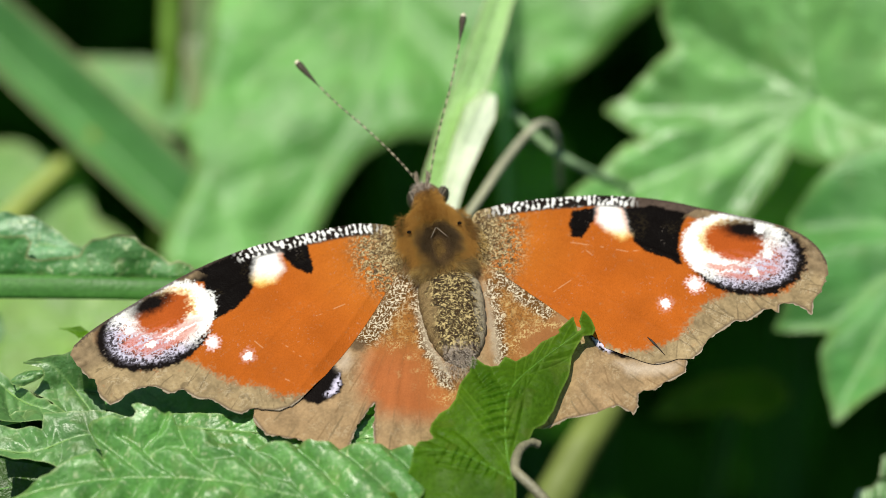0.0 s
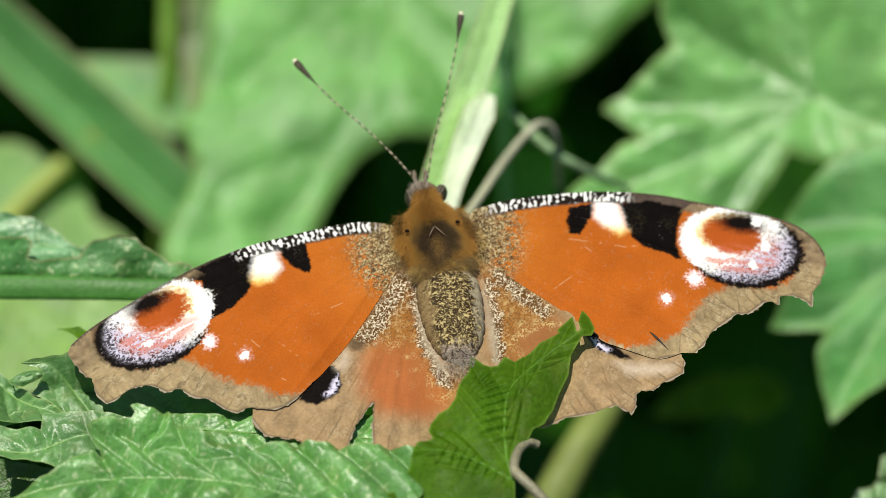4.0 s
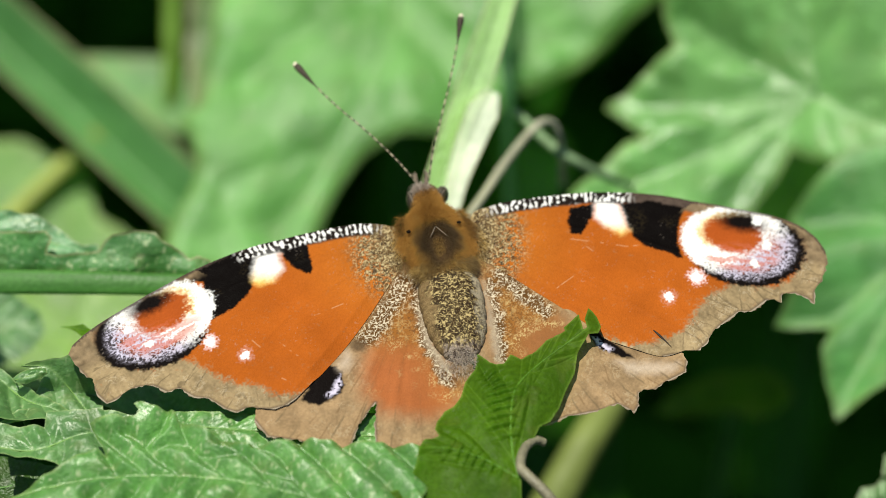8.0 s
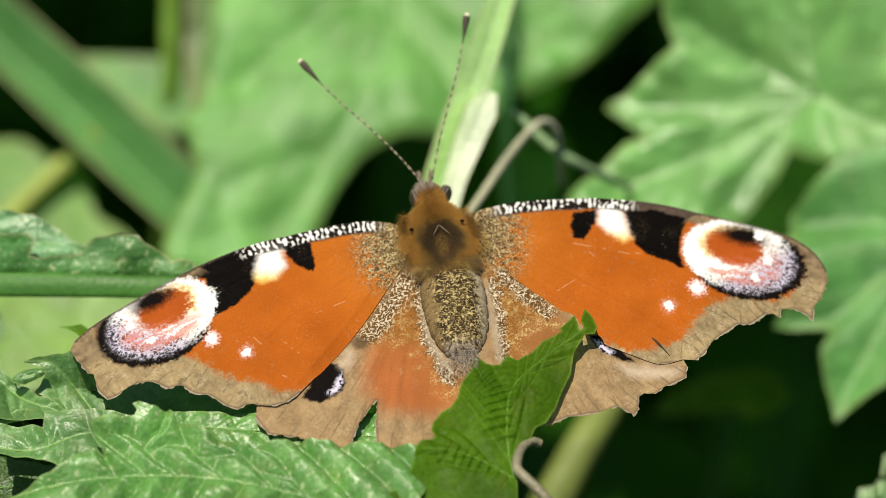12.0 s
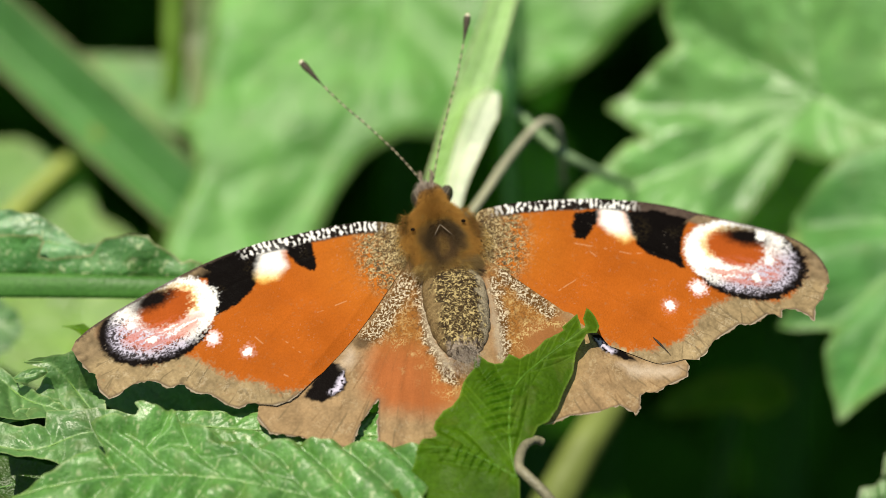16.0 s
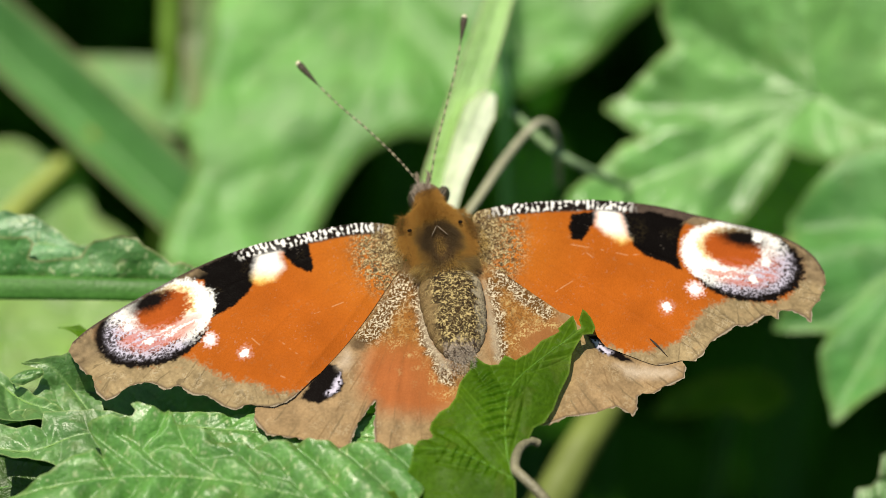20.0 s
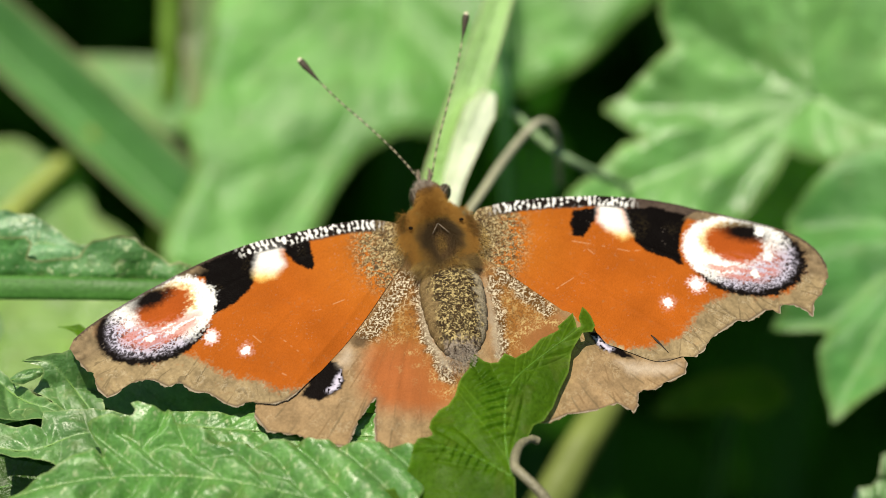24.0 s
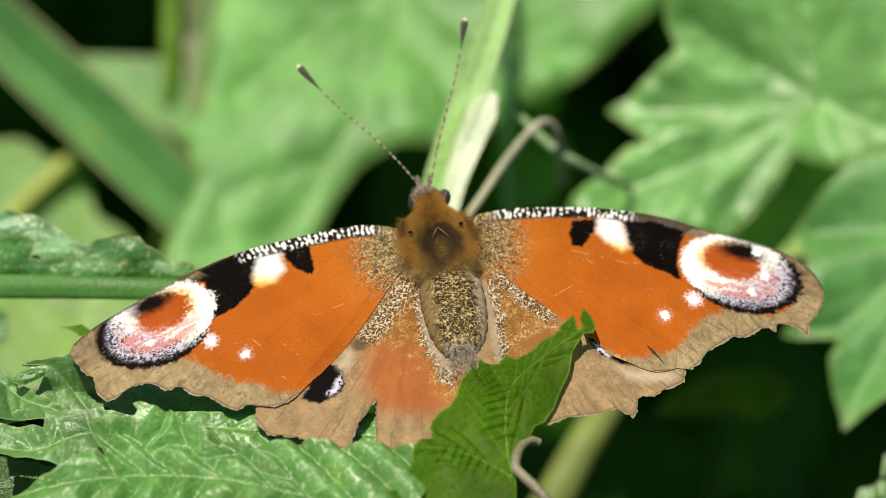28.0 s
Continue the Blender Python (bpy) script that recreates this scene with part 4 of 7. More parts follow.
def forewing_paint(p, k, seed):
    rough = (vnoise(p, 3.0, seed) - 0.5) * 0.5 + (vnoise(p, 7.0, seed + 1) - 0.5) * 0.35
    pr = p + np.column_stack([rough, np.roll(rough, 7)]) * 0.35
    col = np.tile(ORANGE, (len(p), 1)) * (0.93 + 0.14 * vnoise(p, 0.5, seed + 3))[:, None]
    root = np.asarray(k["root"])
    near = np.linalg.norm(p - np.asarray(k["root"]), axis=1)
    col = blend(col, np.array([0.43, 0.14, 0.016]), (1 - step(3.0, 11.0, near)) * 0.55)
    col = col * (0.92 + 0.16 * vnoise(p, 0.22, seed + 49))[:, None]
    # veins, faintly darker
    for v in k["veins"]:
        d, _ = line_distance(p, rounded(v, 6, False))
        col = blend(col, ORANGE * 0.75, (1 - step(0.04, 0.16, d)) * 0.1)
    # brown border with fine streaks
    edge = area(pr, k["border"], 0.9)
    edge = step(0.15, 0.85, edge + (vnoise(p, 6.5, seed + 4) - 0.5) * 0.45 + (vnoise(p, 1.6, seed + 5) - 0.5) * 0.4)
    streak = vnoise(p @ np.array(k["streak"]), 1.0, seed + 6)
    brown = BORDER * (0.56 + 0.2 * streak + 0.32 * vnoise(p, 5, seed + 8) + 0.36 * vnoise(p, 1.1, seed + 9))[:, None]
    col = col * edge[:, None] + brown * (1 - edge)[:, None]
    for v in k["veins"]:
        d, _ = line_distance(p, rounded(v, 6, False))
        col = blend(col, BORDER * 0.42, (1 - step(0.02, 0.1, d)) * 0.6 * step(0.25, 0.6, vnoise(p, 1.3, seed + 10)) * (1 - edge))
    col = blend(col, np.array([0.55, 0.46, 0.32]), speckle(p, 7.0, seed + 12) * step(0.5, 0.8, vnoise(p, 1.6, seed + 13)) * 0.35 * (1 - edge))
    # small wrinkles: the dark of their creases is painted as lines across the border
    margin_d, margin_s = line_distance(p, k["margin"])
    run = margin_s * 24 + 0.9 * vnoise(p, 0.45, seed + 91) + 0.12 * vnoise(p, 3.0, seed + 92)
    wrinkle_line = (1 - step(0.02, 0.075, np.abs(run - np.floor(run) - 0.5))) * (1 - step(1.0, 2.6, margin_d)) * step(0.35, 0.6, vnoise(p, 0.9, seed + 93))
    col = blend(col, BORDER * 0.4, wrinkle_line * 0.65 * (1 - edge) * (margin_s > 0.02) * (margin_s < 0.97))
    rim, _ = line_distance(p, k["margin"])
    col = blend(col, np.array([0.1, 0.07, 0.05]), (1 - step(0.08, 0.35, rim)) * 0.7)
    col = blend(col, np.array([0.42, 0.36, 0.28]), (1 - step(0.03, 0.09, rim)) * 0.7)
    # dusty root
    far = np.linalg.norm(axes(p, root, k["root_u"], k["root_v"]), axis=1)
    dust = 1 - step(0.62, 1.3, far + (speckle(p, 5.0, seed + 19) - 0.5) * 0.5)
    dirt = np.array([0.13, 0.075, 0.028]) * (1 - 0.35 * (1 - step(0.1, 0.7, far)))[:, None]
    dirt = blend(dirt, np.array([0.52, 0.42, 0.23]), np.maximum(speckle(p, 7.0, seed + 11), 0.5 * speckle(p, 9.2, seed + 14)))
    dirt = blend(dirt, np.array([0.035, 0.022, 0.015]), speckle(p, 8.6, seed + 15) * 0.85)
    col = col * (1 - dust[:, None]) + dirt * dust[:, None]
    # dark costa with white ticks near the root
    costa, s = line_distance(p, k["costa"])
    band = (1 - step(k["band"] * 0.75, k["band"] * 1.1, costa + rough * 0.3)) * (1 - 0.85 * step(0.8, 0.93, s))
    shade = np.array([0.07, 0.05, 0.04])[None, :] * (0.8 + 0.6 * vnoise(p, 4, seed + 21))[:, None]
    col = col * (1 - band[:, None]) + shade * band[:, None]
    # black and white patches
    for poly, c in zip(k["patches"], k["patch_cols"]):
        m = area(pr, poly, 0.12)
        col = blend(col, c, m)
        col = blend(col, GOLD * 0.6, m * speckle(p, 8.6, seed + 52) * step(0.72, 0.9, vnoise(p, 0.9, seed + 53)) * 0.04)
    glow = area(pr, k["cream"], 0.45)
    uv = axes(pr, *k["cream_axes"])
    cream = blend(np.tile(WHITE, (len(p), 1)), np.array([0.85, 0.55, 0.14]), step(0.35, 1.1, -uv[:, 1]))
    col = col * (1 - glow[:, None]) + cream * glow[:, None]
    wobble = (vnoise(p, 1.6, seed + 25) - 0.5) * 5.0
    phase = np.sin(s * k["ticks"] * 2 * np.pi + wobble + costa * 1.6)
    bars = vnoise(np.column_stack([s * k["ticks"] * 2.9 + costa * 0.9, costa * 1.3]), 1.0, seed + 28) - 0.5
    tick = step(0.05, 0.4, 0.6 * phase + 0.9 * bars + (vnoise(p, 4.2, seed + 27) - 0.5) * 1.9) * (1 - step(k["band"] * 0.7, k["band"] * 0.95, costa + rough * 0.2))
    stain = (1 - step(0.04, 0.13, s)) * band
    col = col * (1 - stain[:, None]) + dirt * stain[:, None]
    tick_zone = step(0.03, 0.10, s) * (1 - step(k["tick_end"] - 0.02, k["tick_end"] + 0.03, s))
    black_zone = (1 - step(k["band"] * 0.8, k["band"] * 1.05, costa)) * tick_zone
    col = blend(col, BLACK * 2, black_zone * 0.9)
    col = blend(col, WHITE * 0.92, tick * tick_zone)
    # eyespot
    uv = axes(pr, *k["eye"])
    u, v = uv[:, 0], uv[:, 1]
    r = np.hypot(u, v)
    fine = vnoise(p, 8.0, seed + 31)
    streaks = vnoise(np.column_stack([u * 3.0, v * 16.0]), 1.0, seed + 33)
    q = u * 0.8 - v * 0.6
    beyond = np.maximum(step(0.35, 0.6, u) * (r > 0.95) * (r < 2.6) * (v > -1.4), step(0.5, 0.75, v) * (r > 0.95) * (r < 1.2))
    col = blend(col, np.array([0.20, 0.145, 0.085]) * (0.6 + 0.8 * vnoise(p, 3.0, seed + 47))[:, None], beyond * step(0.0, 0.3, v + 0.35) * 0.85)
    ring = 1 - step(1.0, 1.09, r * (1.0 - 0.09 * step(0.0, 0.6, q)) + rough * 0.12)
    col = blend(col, BLACK * 1.6, ring * step(-0.2, 0.15, q))
    core = 1 - step(0.92, 1.02, r * (1.0 - 0.03 * step(0.0, 0.6, q)) + rough * 0.14 + (fine - 0.5) * 0.08)
    distal = step(-0.2, 0.45, q + (fine - 0.5) * 0.4)
    curls = np.maximum(np.maximum(speckle(p, 6.0, seed + 71), speckle(p, 5.4, seed + 79)), speckle(p, 4.6, seed + 75))
    thin = 0.5 + 0.2 * step(0.45, 0.8, r) + 0.13 * step(0.45, 0.95, r) - 0.1 * step(0.3, 0.7, 1 - r)
    spots = step(-0.07, 0.07, 0.45 * vnoise(p, 7.5, seed + 35) + 0.3 * vnoise(p, 11.0, seed + 36) + 0.25 * streaks - thin)
    spots = np.maximum(spots, curls * step(-0.12, 0.2, 1.0 - r + 0.5 * (fine - 0.5)))
    gap = blend(np.tile(np.array([0.34, 0.10, 0.05]), (len(p), 1)), np.array([0.04, 0.035, 0.042]), step(0.6, 0.85, r + (fine - 0.5) * 0.2))
    pearl = gap * (1 - spots[:, None]) + blend(np.tile(WHITE, (len(p), 1)), np.array([0.5, 0.47, 0.6]), step(0.05, 0.5, q)) * spots[:, None]
    pearl = WHITE * (1 - distal[:, None]) + pearl * distal[:, None]
    col = col * (1 - core[:, None]) + pearl * core[:, None]
    rr = np.hypot((u + 0.11) / 0.56, (v - 0.2) / 0.54) + rough * 0.35 + (fine - 0.5) * 0.15
    halo = (1 - step(0.95, 1.2, rr)) * step(0.1, 0.5, -u + 0.6 * v)
    col = blend(col, np.array([0.86, 0.6, 0.2]), halo * 0.75)
    col = blend(col, RUST, 1 - step(0.72, 1.08, rr))
    low = step(0.0, 0.4, -v + 0.1 + 0.4 * u) * (1 - step(0.62, 0.88, r)) * step(0.42, 0.6, streaks * 0.7 + fine * 0.3)
    col = blend(col, np.array([0.5, 0.14, 0.09]), low * 0.7)
    ink = np.hypot((u - 0.0) / 0.46, (v - 0.58) / 0.3) + rough * 0.3
    col = blend(col, BLACK * 1.5, 1 - step(0.35, 1.3, ink))
    for c, sz in k["glints"]:
        d = np.linalg.norm(axes(pr, c, np.add(c, (sz, 0)), np.add(c, (0, sz * 1.1))), axis=1) + (fine - 0.5) * 0.6
        col = blend(col, WHITE, 1 - step(0.75, 1.1, d))
    line = (1 - step(0.08, 0.3, costa + (fine - 0.5) * 0.2)) * step(k["tick_end"] + 0.02, k["tick_end"] + 0.08, s)
    col = blend(col, np.array([0.06, 0.045, 0.035]), line * 0.85)
    # white dots in the orange
    for c, sz, pink in k["dots"]:
        d = np.linalg.norm(axes(pr, c, np.add(c, (sz, 0)), np.add(c, (0, sz * 1.2))), axis=1)
        col = blend(col, np.array([0.8, 0.58, 0.58]), (1 - step(0.8, 1.9, d + (fine - 0.5) * 1.2)) * pink)
        col = blend(col, WHITE, 1 - step(0.7, 1.05, d + (fine - 0.5) * 0.5))
    # scratches
    for line in k["scratches"]:
        d, _ = line_distance(p, line)
        col = blend(col, np.array([0.75, 0.5, 0.3]), (1 - step(0.02, 0.07, d)) * 0.3 * step(0.4, 0.65, vnoise(p, 3, seed + 41)))
    dusting = step(0.86, 0.92, vnoise(p, 8.0, seed + 43)) * step(0.5, 0.7, vnoise(p, 0.6, seed + 44))
    col = blend(col, np.array([0.5, 0.42, 0.36]), dusting * 0.16)
    zones = {"eyespot": r < 1.12, "wing_border": (edge < 0.5), "costal_edge": band > 0.5}
    for i, poly in enumerate(k["patches"]):
        zones["black_patch" + "_" * i] = inside(p, poly)
    zones["cream_patch"] = inside(p, k["cream"])
    return col, zones


def wing(name, hinge, outline, paint, swell, label, h=0.06, under=0.0, tuck=None):
    """A wing under the butterfly that turns about its hinge; its markings are parts."""
    def camber(p):
        """The swell of the wing; the edge that lies on the hindwing comes down to it."""
        if tuck is None:
            return swell(p)
        return swell(p) - 0.16 * (1 - step(0.0, 1.3, line_distance(p, tuck)[0]))

    ob = new(name, None)
    ob.parent = butterfly
    (hx, hy), hz = hinge
    ob.matrix_local = Matrix.Translation((hx * MM, hy * MM, hz * MM))
    pts, quads = sheet(outline, h)
    cols, zones = paint(pts)
    away = pts - np.array([hx, hy])
    z = camber(pts) - under
    top = np.column_stack([away, z])
    left = np.ones(len(quads), bool)
    mid = quads[:, 0]
    for zone, mask in zones.items():
        pick = mask[mid] & left
        if pick.sum() > 20:
            zone = zone.rstrip("_")
            subset(top, quads, cols, pick, zone, wing_scales, ob, zone_labels.get(zone, ""))
            left &= ~pick
    subset(top, quads, cols, left, "membrane", wing_scales, ob)
    lp, lq = sheet(outline, 0.3)
    deep, _ = line_distance(lp, np.vstack([outline, outline[:1]]))
    lq = lq[(deep[lq] > 0.15).all(1)]
    part("underside", mesh_from("underside", np.column_stack([lp - np.array([hx, hy]), camber(lp) - under - 0.06]), lq[:, ::-1], under_brown), ob, "blackish brown wing underside")
    return tagged(ob, label)


zone_labels = {
    "eyespot": "rust, white and lilac eyespot with a black ring",
    "wing_border": "frayed grey-brown wing border",
    "costal_edge": "dark front edge with white ticks",
    "black_patch": "velvet black patch",
    "cream_patch": "white patch fading to yellow",
    "dark_eye": "black patch with lilac scales",
    "dusty_base": "dusty brown and gold wing base",
}


def camber_of(root, ribs, depth, seed):
    """Gentle swell with fine ribs along the veins."""
    def f(p):
        d = np.full(len(p), 1e9)
        for v in ribs:
            d = np.minimum(d, line_distance(p, rounded(v, 6, False))[0])
        far = np.linalg.norm(p - np.asarray(root), axis=1)
        return 0.04 * np.exp(-(d / 0.18) ** 2) - depth * (far / 20.0) ** 2 + 0.35 * (vnoise(p, 0.18, seed) - 0.5) + 0.06 * (vnoise(p, 1.1, seed + 2) - 0.5)
    return f


# the forewing on the butterfly's left, and its markings, outlined to fit the camera's view (mm from the thorax)
L_OUT = [(-2.71, -0.84), (-3.27, 1.69), (-5.67, 2.25), (-8.15, 1.97), (-10.58, 1.40), (-12.64, 0.79), (-15.39, -0.06), (-18.12, -1.29), (-20.83, -2.74), (-23.54, -4.41), (-26.22, -6.40), (-28.22, -7.95), (-29.32, -9.10)]
L_MARGIN = [(-29.66, -9.98), (-29.09, -10.75), (-28.23, -11.95), (-27.58, -12.39), (-27.08, -13.91), (-26.24, -14.84), (-25.35, -14.35), (-24.82, -13.80), (-23.93, -13.37), (-22.58, -13.26), (-22.02, -13.70), (-21.38, -13.91), (-20.49, -13.59), (-19.75, -14.08), (-19.20, -14.46), (-18.02, -14.67), (-17.29, -15.22), (-16.55, -15.76), (-15.65, -16.03), (-15.02, -15.65), (-14.12, -15.54), (-13.04, -15.70), (-11.87, -15.38), (-10.70, -14.46)]
L_INNER = [(-9.05, -12.39), (-7.49, -10.20), (-5.69, -7.23), (-3.89, -3.80), (-2.70, -1.57)]
left_forewing = wing("left_forewing", ((-3.08, 0.00), 0.3),
    np.vstack([rounded(L_OUT, 4, False), ragged(rounded(L_MARGIN, 3, False), 0.3, 0.06, 5, closed=False), rounded(L_INNER, 4, False)]),
    lambda p: forewing_paint(p, {
        "root": ((-2.89, 0.00)), "root_u": ((-6.19, -1.23)), "root_v": ((-3.92, 4.06)),
        "veins": [[(-3.45, 0.56), (-9.86, -1.68), (-16.18, -6.68), (-20.13, -13.26)], [(-3.90, -0.56), (-11.62, -6.68), (-16.94, -14.35)], [(-3.90, -0.56), (-9.78, -8.33), (-14.22, -14.89)], [(-3.90, -1.68), (-7.95, -8.88), (-11.51, -14.89)], [(-3.91, 0.56), (-13.52, -2.24), (-23.86, -9.43), (-26.45, -13.80)], [(-20.23, -8.88), (-23.32, -12.72)], [(-17.04, -9.43), (-19.22, -13.80)], [(-22.91, -11.08), (-24.20, -13.53)], [(-25.17, -11.08), (-26.68, -13.80)], [(-27.02, -9.98), (-28.33, -11.62)]],
        "border": [(-2.55, 7.92), (-2.52, -3.35), (-6.12, -11.08), (-10.62, -14.35), (-12.42, -14.35), (-13.79, -13.70), (-16.06, -13.15), (-17.89, -12.17), (-19.50, -11.08), (-20.65, -10.64), (-22.89, -11.51), (-25.17, -11.08), (-26.80, -9.98), (-27.75, -8.61), (-27.34, -7.23), (-24.91, -4.46), (-21.78, -1.68), (-15.45, 3.38)],
        "margin": [(-29.66, -9.98), (-29.09, -10.75), (-28.23, -11.95), (-27.08, -13.91), (-26.24, -14.84), (-25.35, -14.35), (-23.93, -13.37), (-22.58, -13.26), (-21.38, -13.91), (-20.49, -13.59), (-19.20, -14.46), (-18.02, -14.67), (-16.55, -15.76), (-15.65, -16.03), (-15.02, -15.65), (-13.04, -15.70), (-11.87, -15.38), (-10.70, -14.46)],
        "streak": ((0.5, 4.0), (0.9, 1.5)),
        "costa": rounded(L_OUT, 4, False)[4:], "band": 1.25, "ticks": 66, "tick_end": 0.46,
        "patches": [[(-10.66, 0.39), (-10.42, -0.56), (-10.03, -2.13), (-10.21, -2.68), (-10.99, -2.35), (-11.92, -1.68), (-12.62, -0.84), (-13.09, 0.22)], [(-14.69, -0.67), (-14.80, -2.24), (-14.87, -3.63), (-15.30, -4.74), (-16.42, -6.02), (-17.55, -6.79), (-17.82, -6.96), (-18.36, -7.23), (-18.90, -3.35), (-20.38, -2.80), (-17.21, -0.56)]],
        "patch_cols": [BLACK, BLACK],
        "cream": [(-14.78, -0.45), (-12.63, 0.11), (-12.99, -0.84), (-12.51, -2.13), (-13.27, -3.35), (-14.41, -3.80), (-15.01, -3.35)],
        "cream_axes": (((-13.76, -1.01)), ((-12.62, -1.01)), ((-13.94, 1.57))),
        "eye": (((-22.33, -7.07)), ((-26.58, -9.54)), ((-23.92, -3.80))),
        "glints": [(((-24.86, -7.78)), 0.38), (((-23.14, -9.21)), 0.42)],
        "dots": [(((-18.14, -9.21)), 0.42, 0.95), (((-15.25, -10.53)), 0.42, 0.25)],
        "scratches": [[(-15.00, -8.88), (-13.85, -10.09)], [(-12.22, -12.82), (-11.17, -13.37)], [(-9.80, -6.68), (-7.53, -5.57)], [(-12.49, -9.43), (-10.66, -11.08)]],
    }, 51), camber_of(((-2.89, 0.00)), [[(-3.45, 0.56), (-13.52, -2.24), (-23.87, -8.88)], [(-3.90, -0.56), (-11.62, -6.68), (-16.95, -13.80)], [(-3.90, -1.68), (-7.95, -8.88), (-11.52, -14.35)]], 0.5, 61),
    "orange forewing with an eyespot near its tip", tuck=L_INNER)

R_OUT = [(2.89, -0.84), (2.81, 2.93), (4.29, 3.89), (6.69, 4.51), (9.47, 4.96), (12.70, 5.25), (15.01, 5.08), (18.70, 4.74), (21.92, 4.17), (25.13, 3.38), (27.96, 2.64), (29.69, 1.80), (30.93, 0.56), (31.62, -0.84)]
R_MARGIN = [(31.76, -2.13), (31.27, -2.91), (31.15, -3.80), (30.58, -4.35), (30.38, -4.91), (30.25, -6.13), (29.89, -5.91), (29.63, -5.46), (28.73, -5.02), (28.00, -5.07), (27.63, -5.24), (27.56, -6.02), (26.98, -5.68), (26.34, -5.74), (25.77, -6.46), (24.93, -6.96), (23.93, -7.01), (23.09, -7.89), (22.16, -8.55), (21.51, -9.21), (21.12, -10.09), (20.29, -10.86)]
R_INNER = [(19.29, -10.69), (17.56, -11.19), (15.66, -10.64), (13.05, -9.49), (11.61, -8.06), (9.36, -6.13), (7.09, -4.19), (5.04, -2.52), (3.21, -1.23)]
right_forewing = wing("right_forewing", ((2.90, 1.40), 0.3),
    np.vstack([rounded(R_OUT, 4, False), ragged(rounded(R_MARGIN, 2, False), 0.3, 0.06, 6, closed=False), rounded(R_INNER, 4, False)]),
    lambda p: forewing_paint(p, {
        "root": ((2.80, 1.12)), "root_u": ((6.20, 0.00)), "root_v": ((3.47, 6.21)),
        "veins": [[(3.45, 1.69), (10.34, 0.56), (17.16, -3.35), (23.48, -6.68)], [(3.45, 1.12), (11.21, -3.35), (20.23, -9.43)], [(3.45, 1.12), (10.28, -5.02), (17.48, -10.53)], [(3.45, 0.00), (8.46, -4.46), (13.87, -9.43)], [(3.45, 2.25), (14.03, 1.12), (22.22, -2.24), (27.17, -5.30)], [(21.26, -4.46), (23.94, -6.68)], [(18.94, -5.85), (21.14, -9.43)], [(24.93, -3.63), (26.24, -5.85)], [(27.92, -3.35), (29.46, -5.02)], [(29.11, -1.68), (30.89, -3.35)]],
        "border": [(2.55, 7.92), (2.52, -1.68), (7.08, -5.57), (12.06, -8.88), (14.77, -10.09), (17.04, -9.87), (19.11, -8.77), (20.75, -6.68), (22.25, -4.91), (24.01, -4.02), (26.74, -4.35), (28.59, -3.63), (29.81, -1.40), (29.88, 0.56), (28.78, 2.25), (27.45, 3.94), (22.01, 7.92)],
        "margin": [(31.62, -0.84), (31.76, -2.13), (31.15, -3.80), (30.38, -4.91), (30.25, -6.13), (29.63, -5.46), (28.73, -5.02), (27.63, -5.24), (27.56, -6.02), (26.34, -5.74), (24.93, -6.96), (23.93, -7.01), (22.16, -8.55), (21.12, -10.09), (20.29, -10.86), (17.56, -11.19)],
        "streak": ((0.8, 4.0), (-0.9, 1.5)),
        "costa": rounded(R_OUT, 4, False)[4:], "band": 1.2, "ticks": 66, "tick_end": 0.43,
        "patches": [[(10.93, 3.72), (12.96, 4.06), (12.76, 2.81), (12.19, 1.69), (11.63, 0.90), (10.81, 1.12), (10.73, 2.53)], [(15.08, 3.94), (17.76, 4.17), (20.52, 3.60), (19.85, 2.25), (19.52, 0.00), (19.85, -1.68), (18.59, -0.90), (16.99, -0.34), (15.86, 0.67), (15.43, 2.53)]],
        "patch_cols": [BLACK, BLACK],
        "cream": [(13.06, 4.40), (14.72, 4.51), (15.16, 3.09), (15.59, 1.24), (14.94, 0.84), (13.81, 1.69), (13.03, 2.53)],
        "cream_axes": (((14.06, 3.49)), ((15.22, 3.49)), ((13.92, 6.10))),
        "eye": (((24.48, 0.00)), ((29.23, -1.01)), ((25.23, 3.72))),
        "glints": [(((26.25, 2.25)), 0.45), (((26.87, -0.17)), 0.45), (((25.66, -2.07)), 0.42)],
        "dots": [(((20.82, -3.52)), 0.48, 0.95), (((18.40, -5.41)), 0.43, 0.25)],
        "scratches": [[(10.80, 0.45), (13.09, 0.11), (15.38, -0.34), (17.68, 0.00)], [(11.71, 0.00), (12.62, -0.84)], [(9.37, -4.46), (10.76, -3.35)]],
    }, 71), camber_of(((2.80, 1.12)), [[(3.45, 2.25), (14.03, 1.12), (22.22, -2.24)], [(3.45, 1.12), (11.21, -3.35), (19.33, -8.88)], [(3.45, 0.00), (8.46, -4.46), (13.88, -8.88)]], 0.5, 81),
    "orange forewing with an eyespot near its tip", tuck=R_INNER[3:])
hinge_r = np.array((2.90, 1.40))
tear_at = np.array([(16.88, -8.66), (17.15, -8.94), (17.42, -9.27), (17.77, -9.71), (18.26, -10.37)])
tear_z = camber_of(((2.80, 1.12)), [[(3.45, 2.25), (14.03, 1.12), (22.22, -2.24)], [(3.45, 1.12), (11.21, -3.35), (19.33, -8.88)], [(3.45, 0.00), (8.46, -4.46), (13.88, -8.88)]], 0.5, 81)(tear_at)
tear_line = np.column_stack([tear_at - hinge_r, tear_z + 0.02])
part("tear", tube_mesh("tear", tear_line, (0.03, 0.09, 0.11, 0.06, 0.02), under_brown, 8), right_forewing, "dark slit torn in the wing")


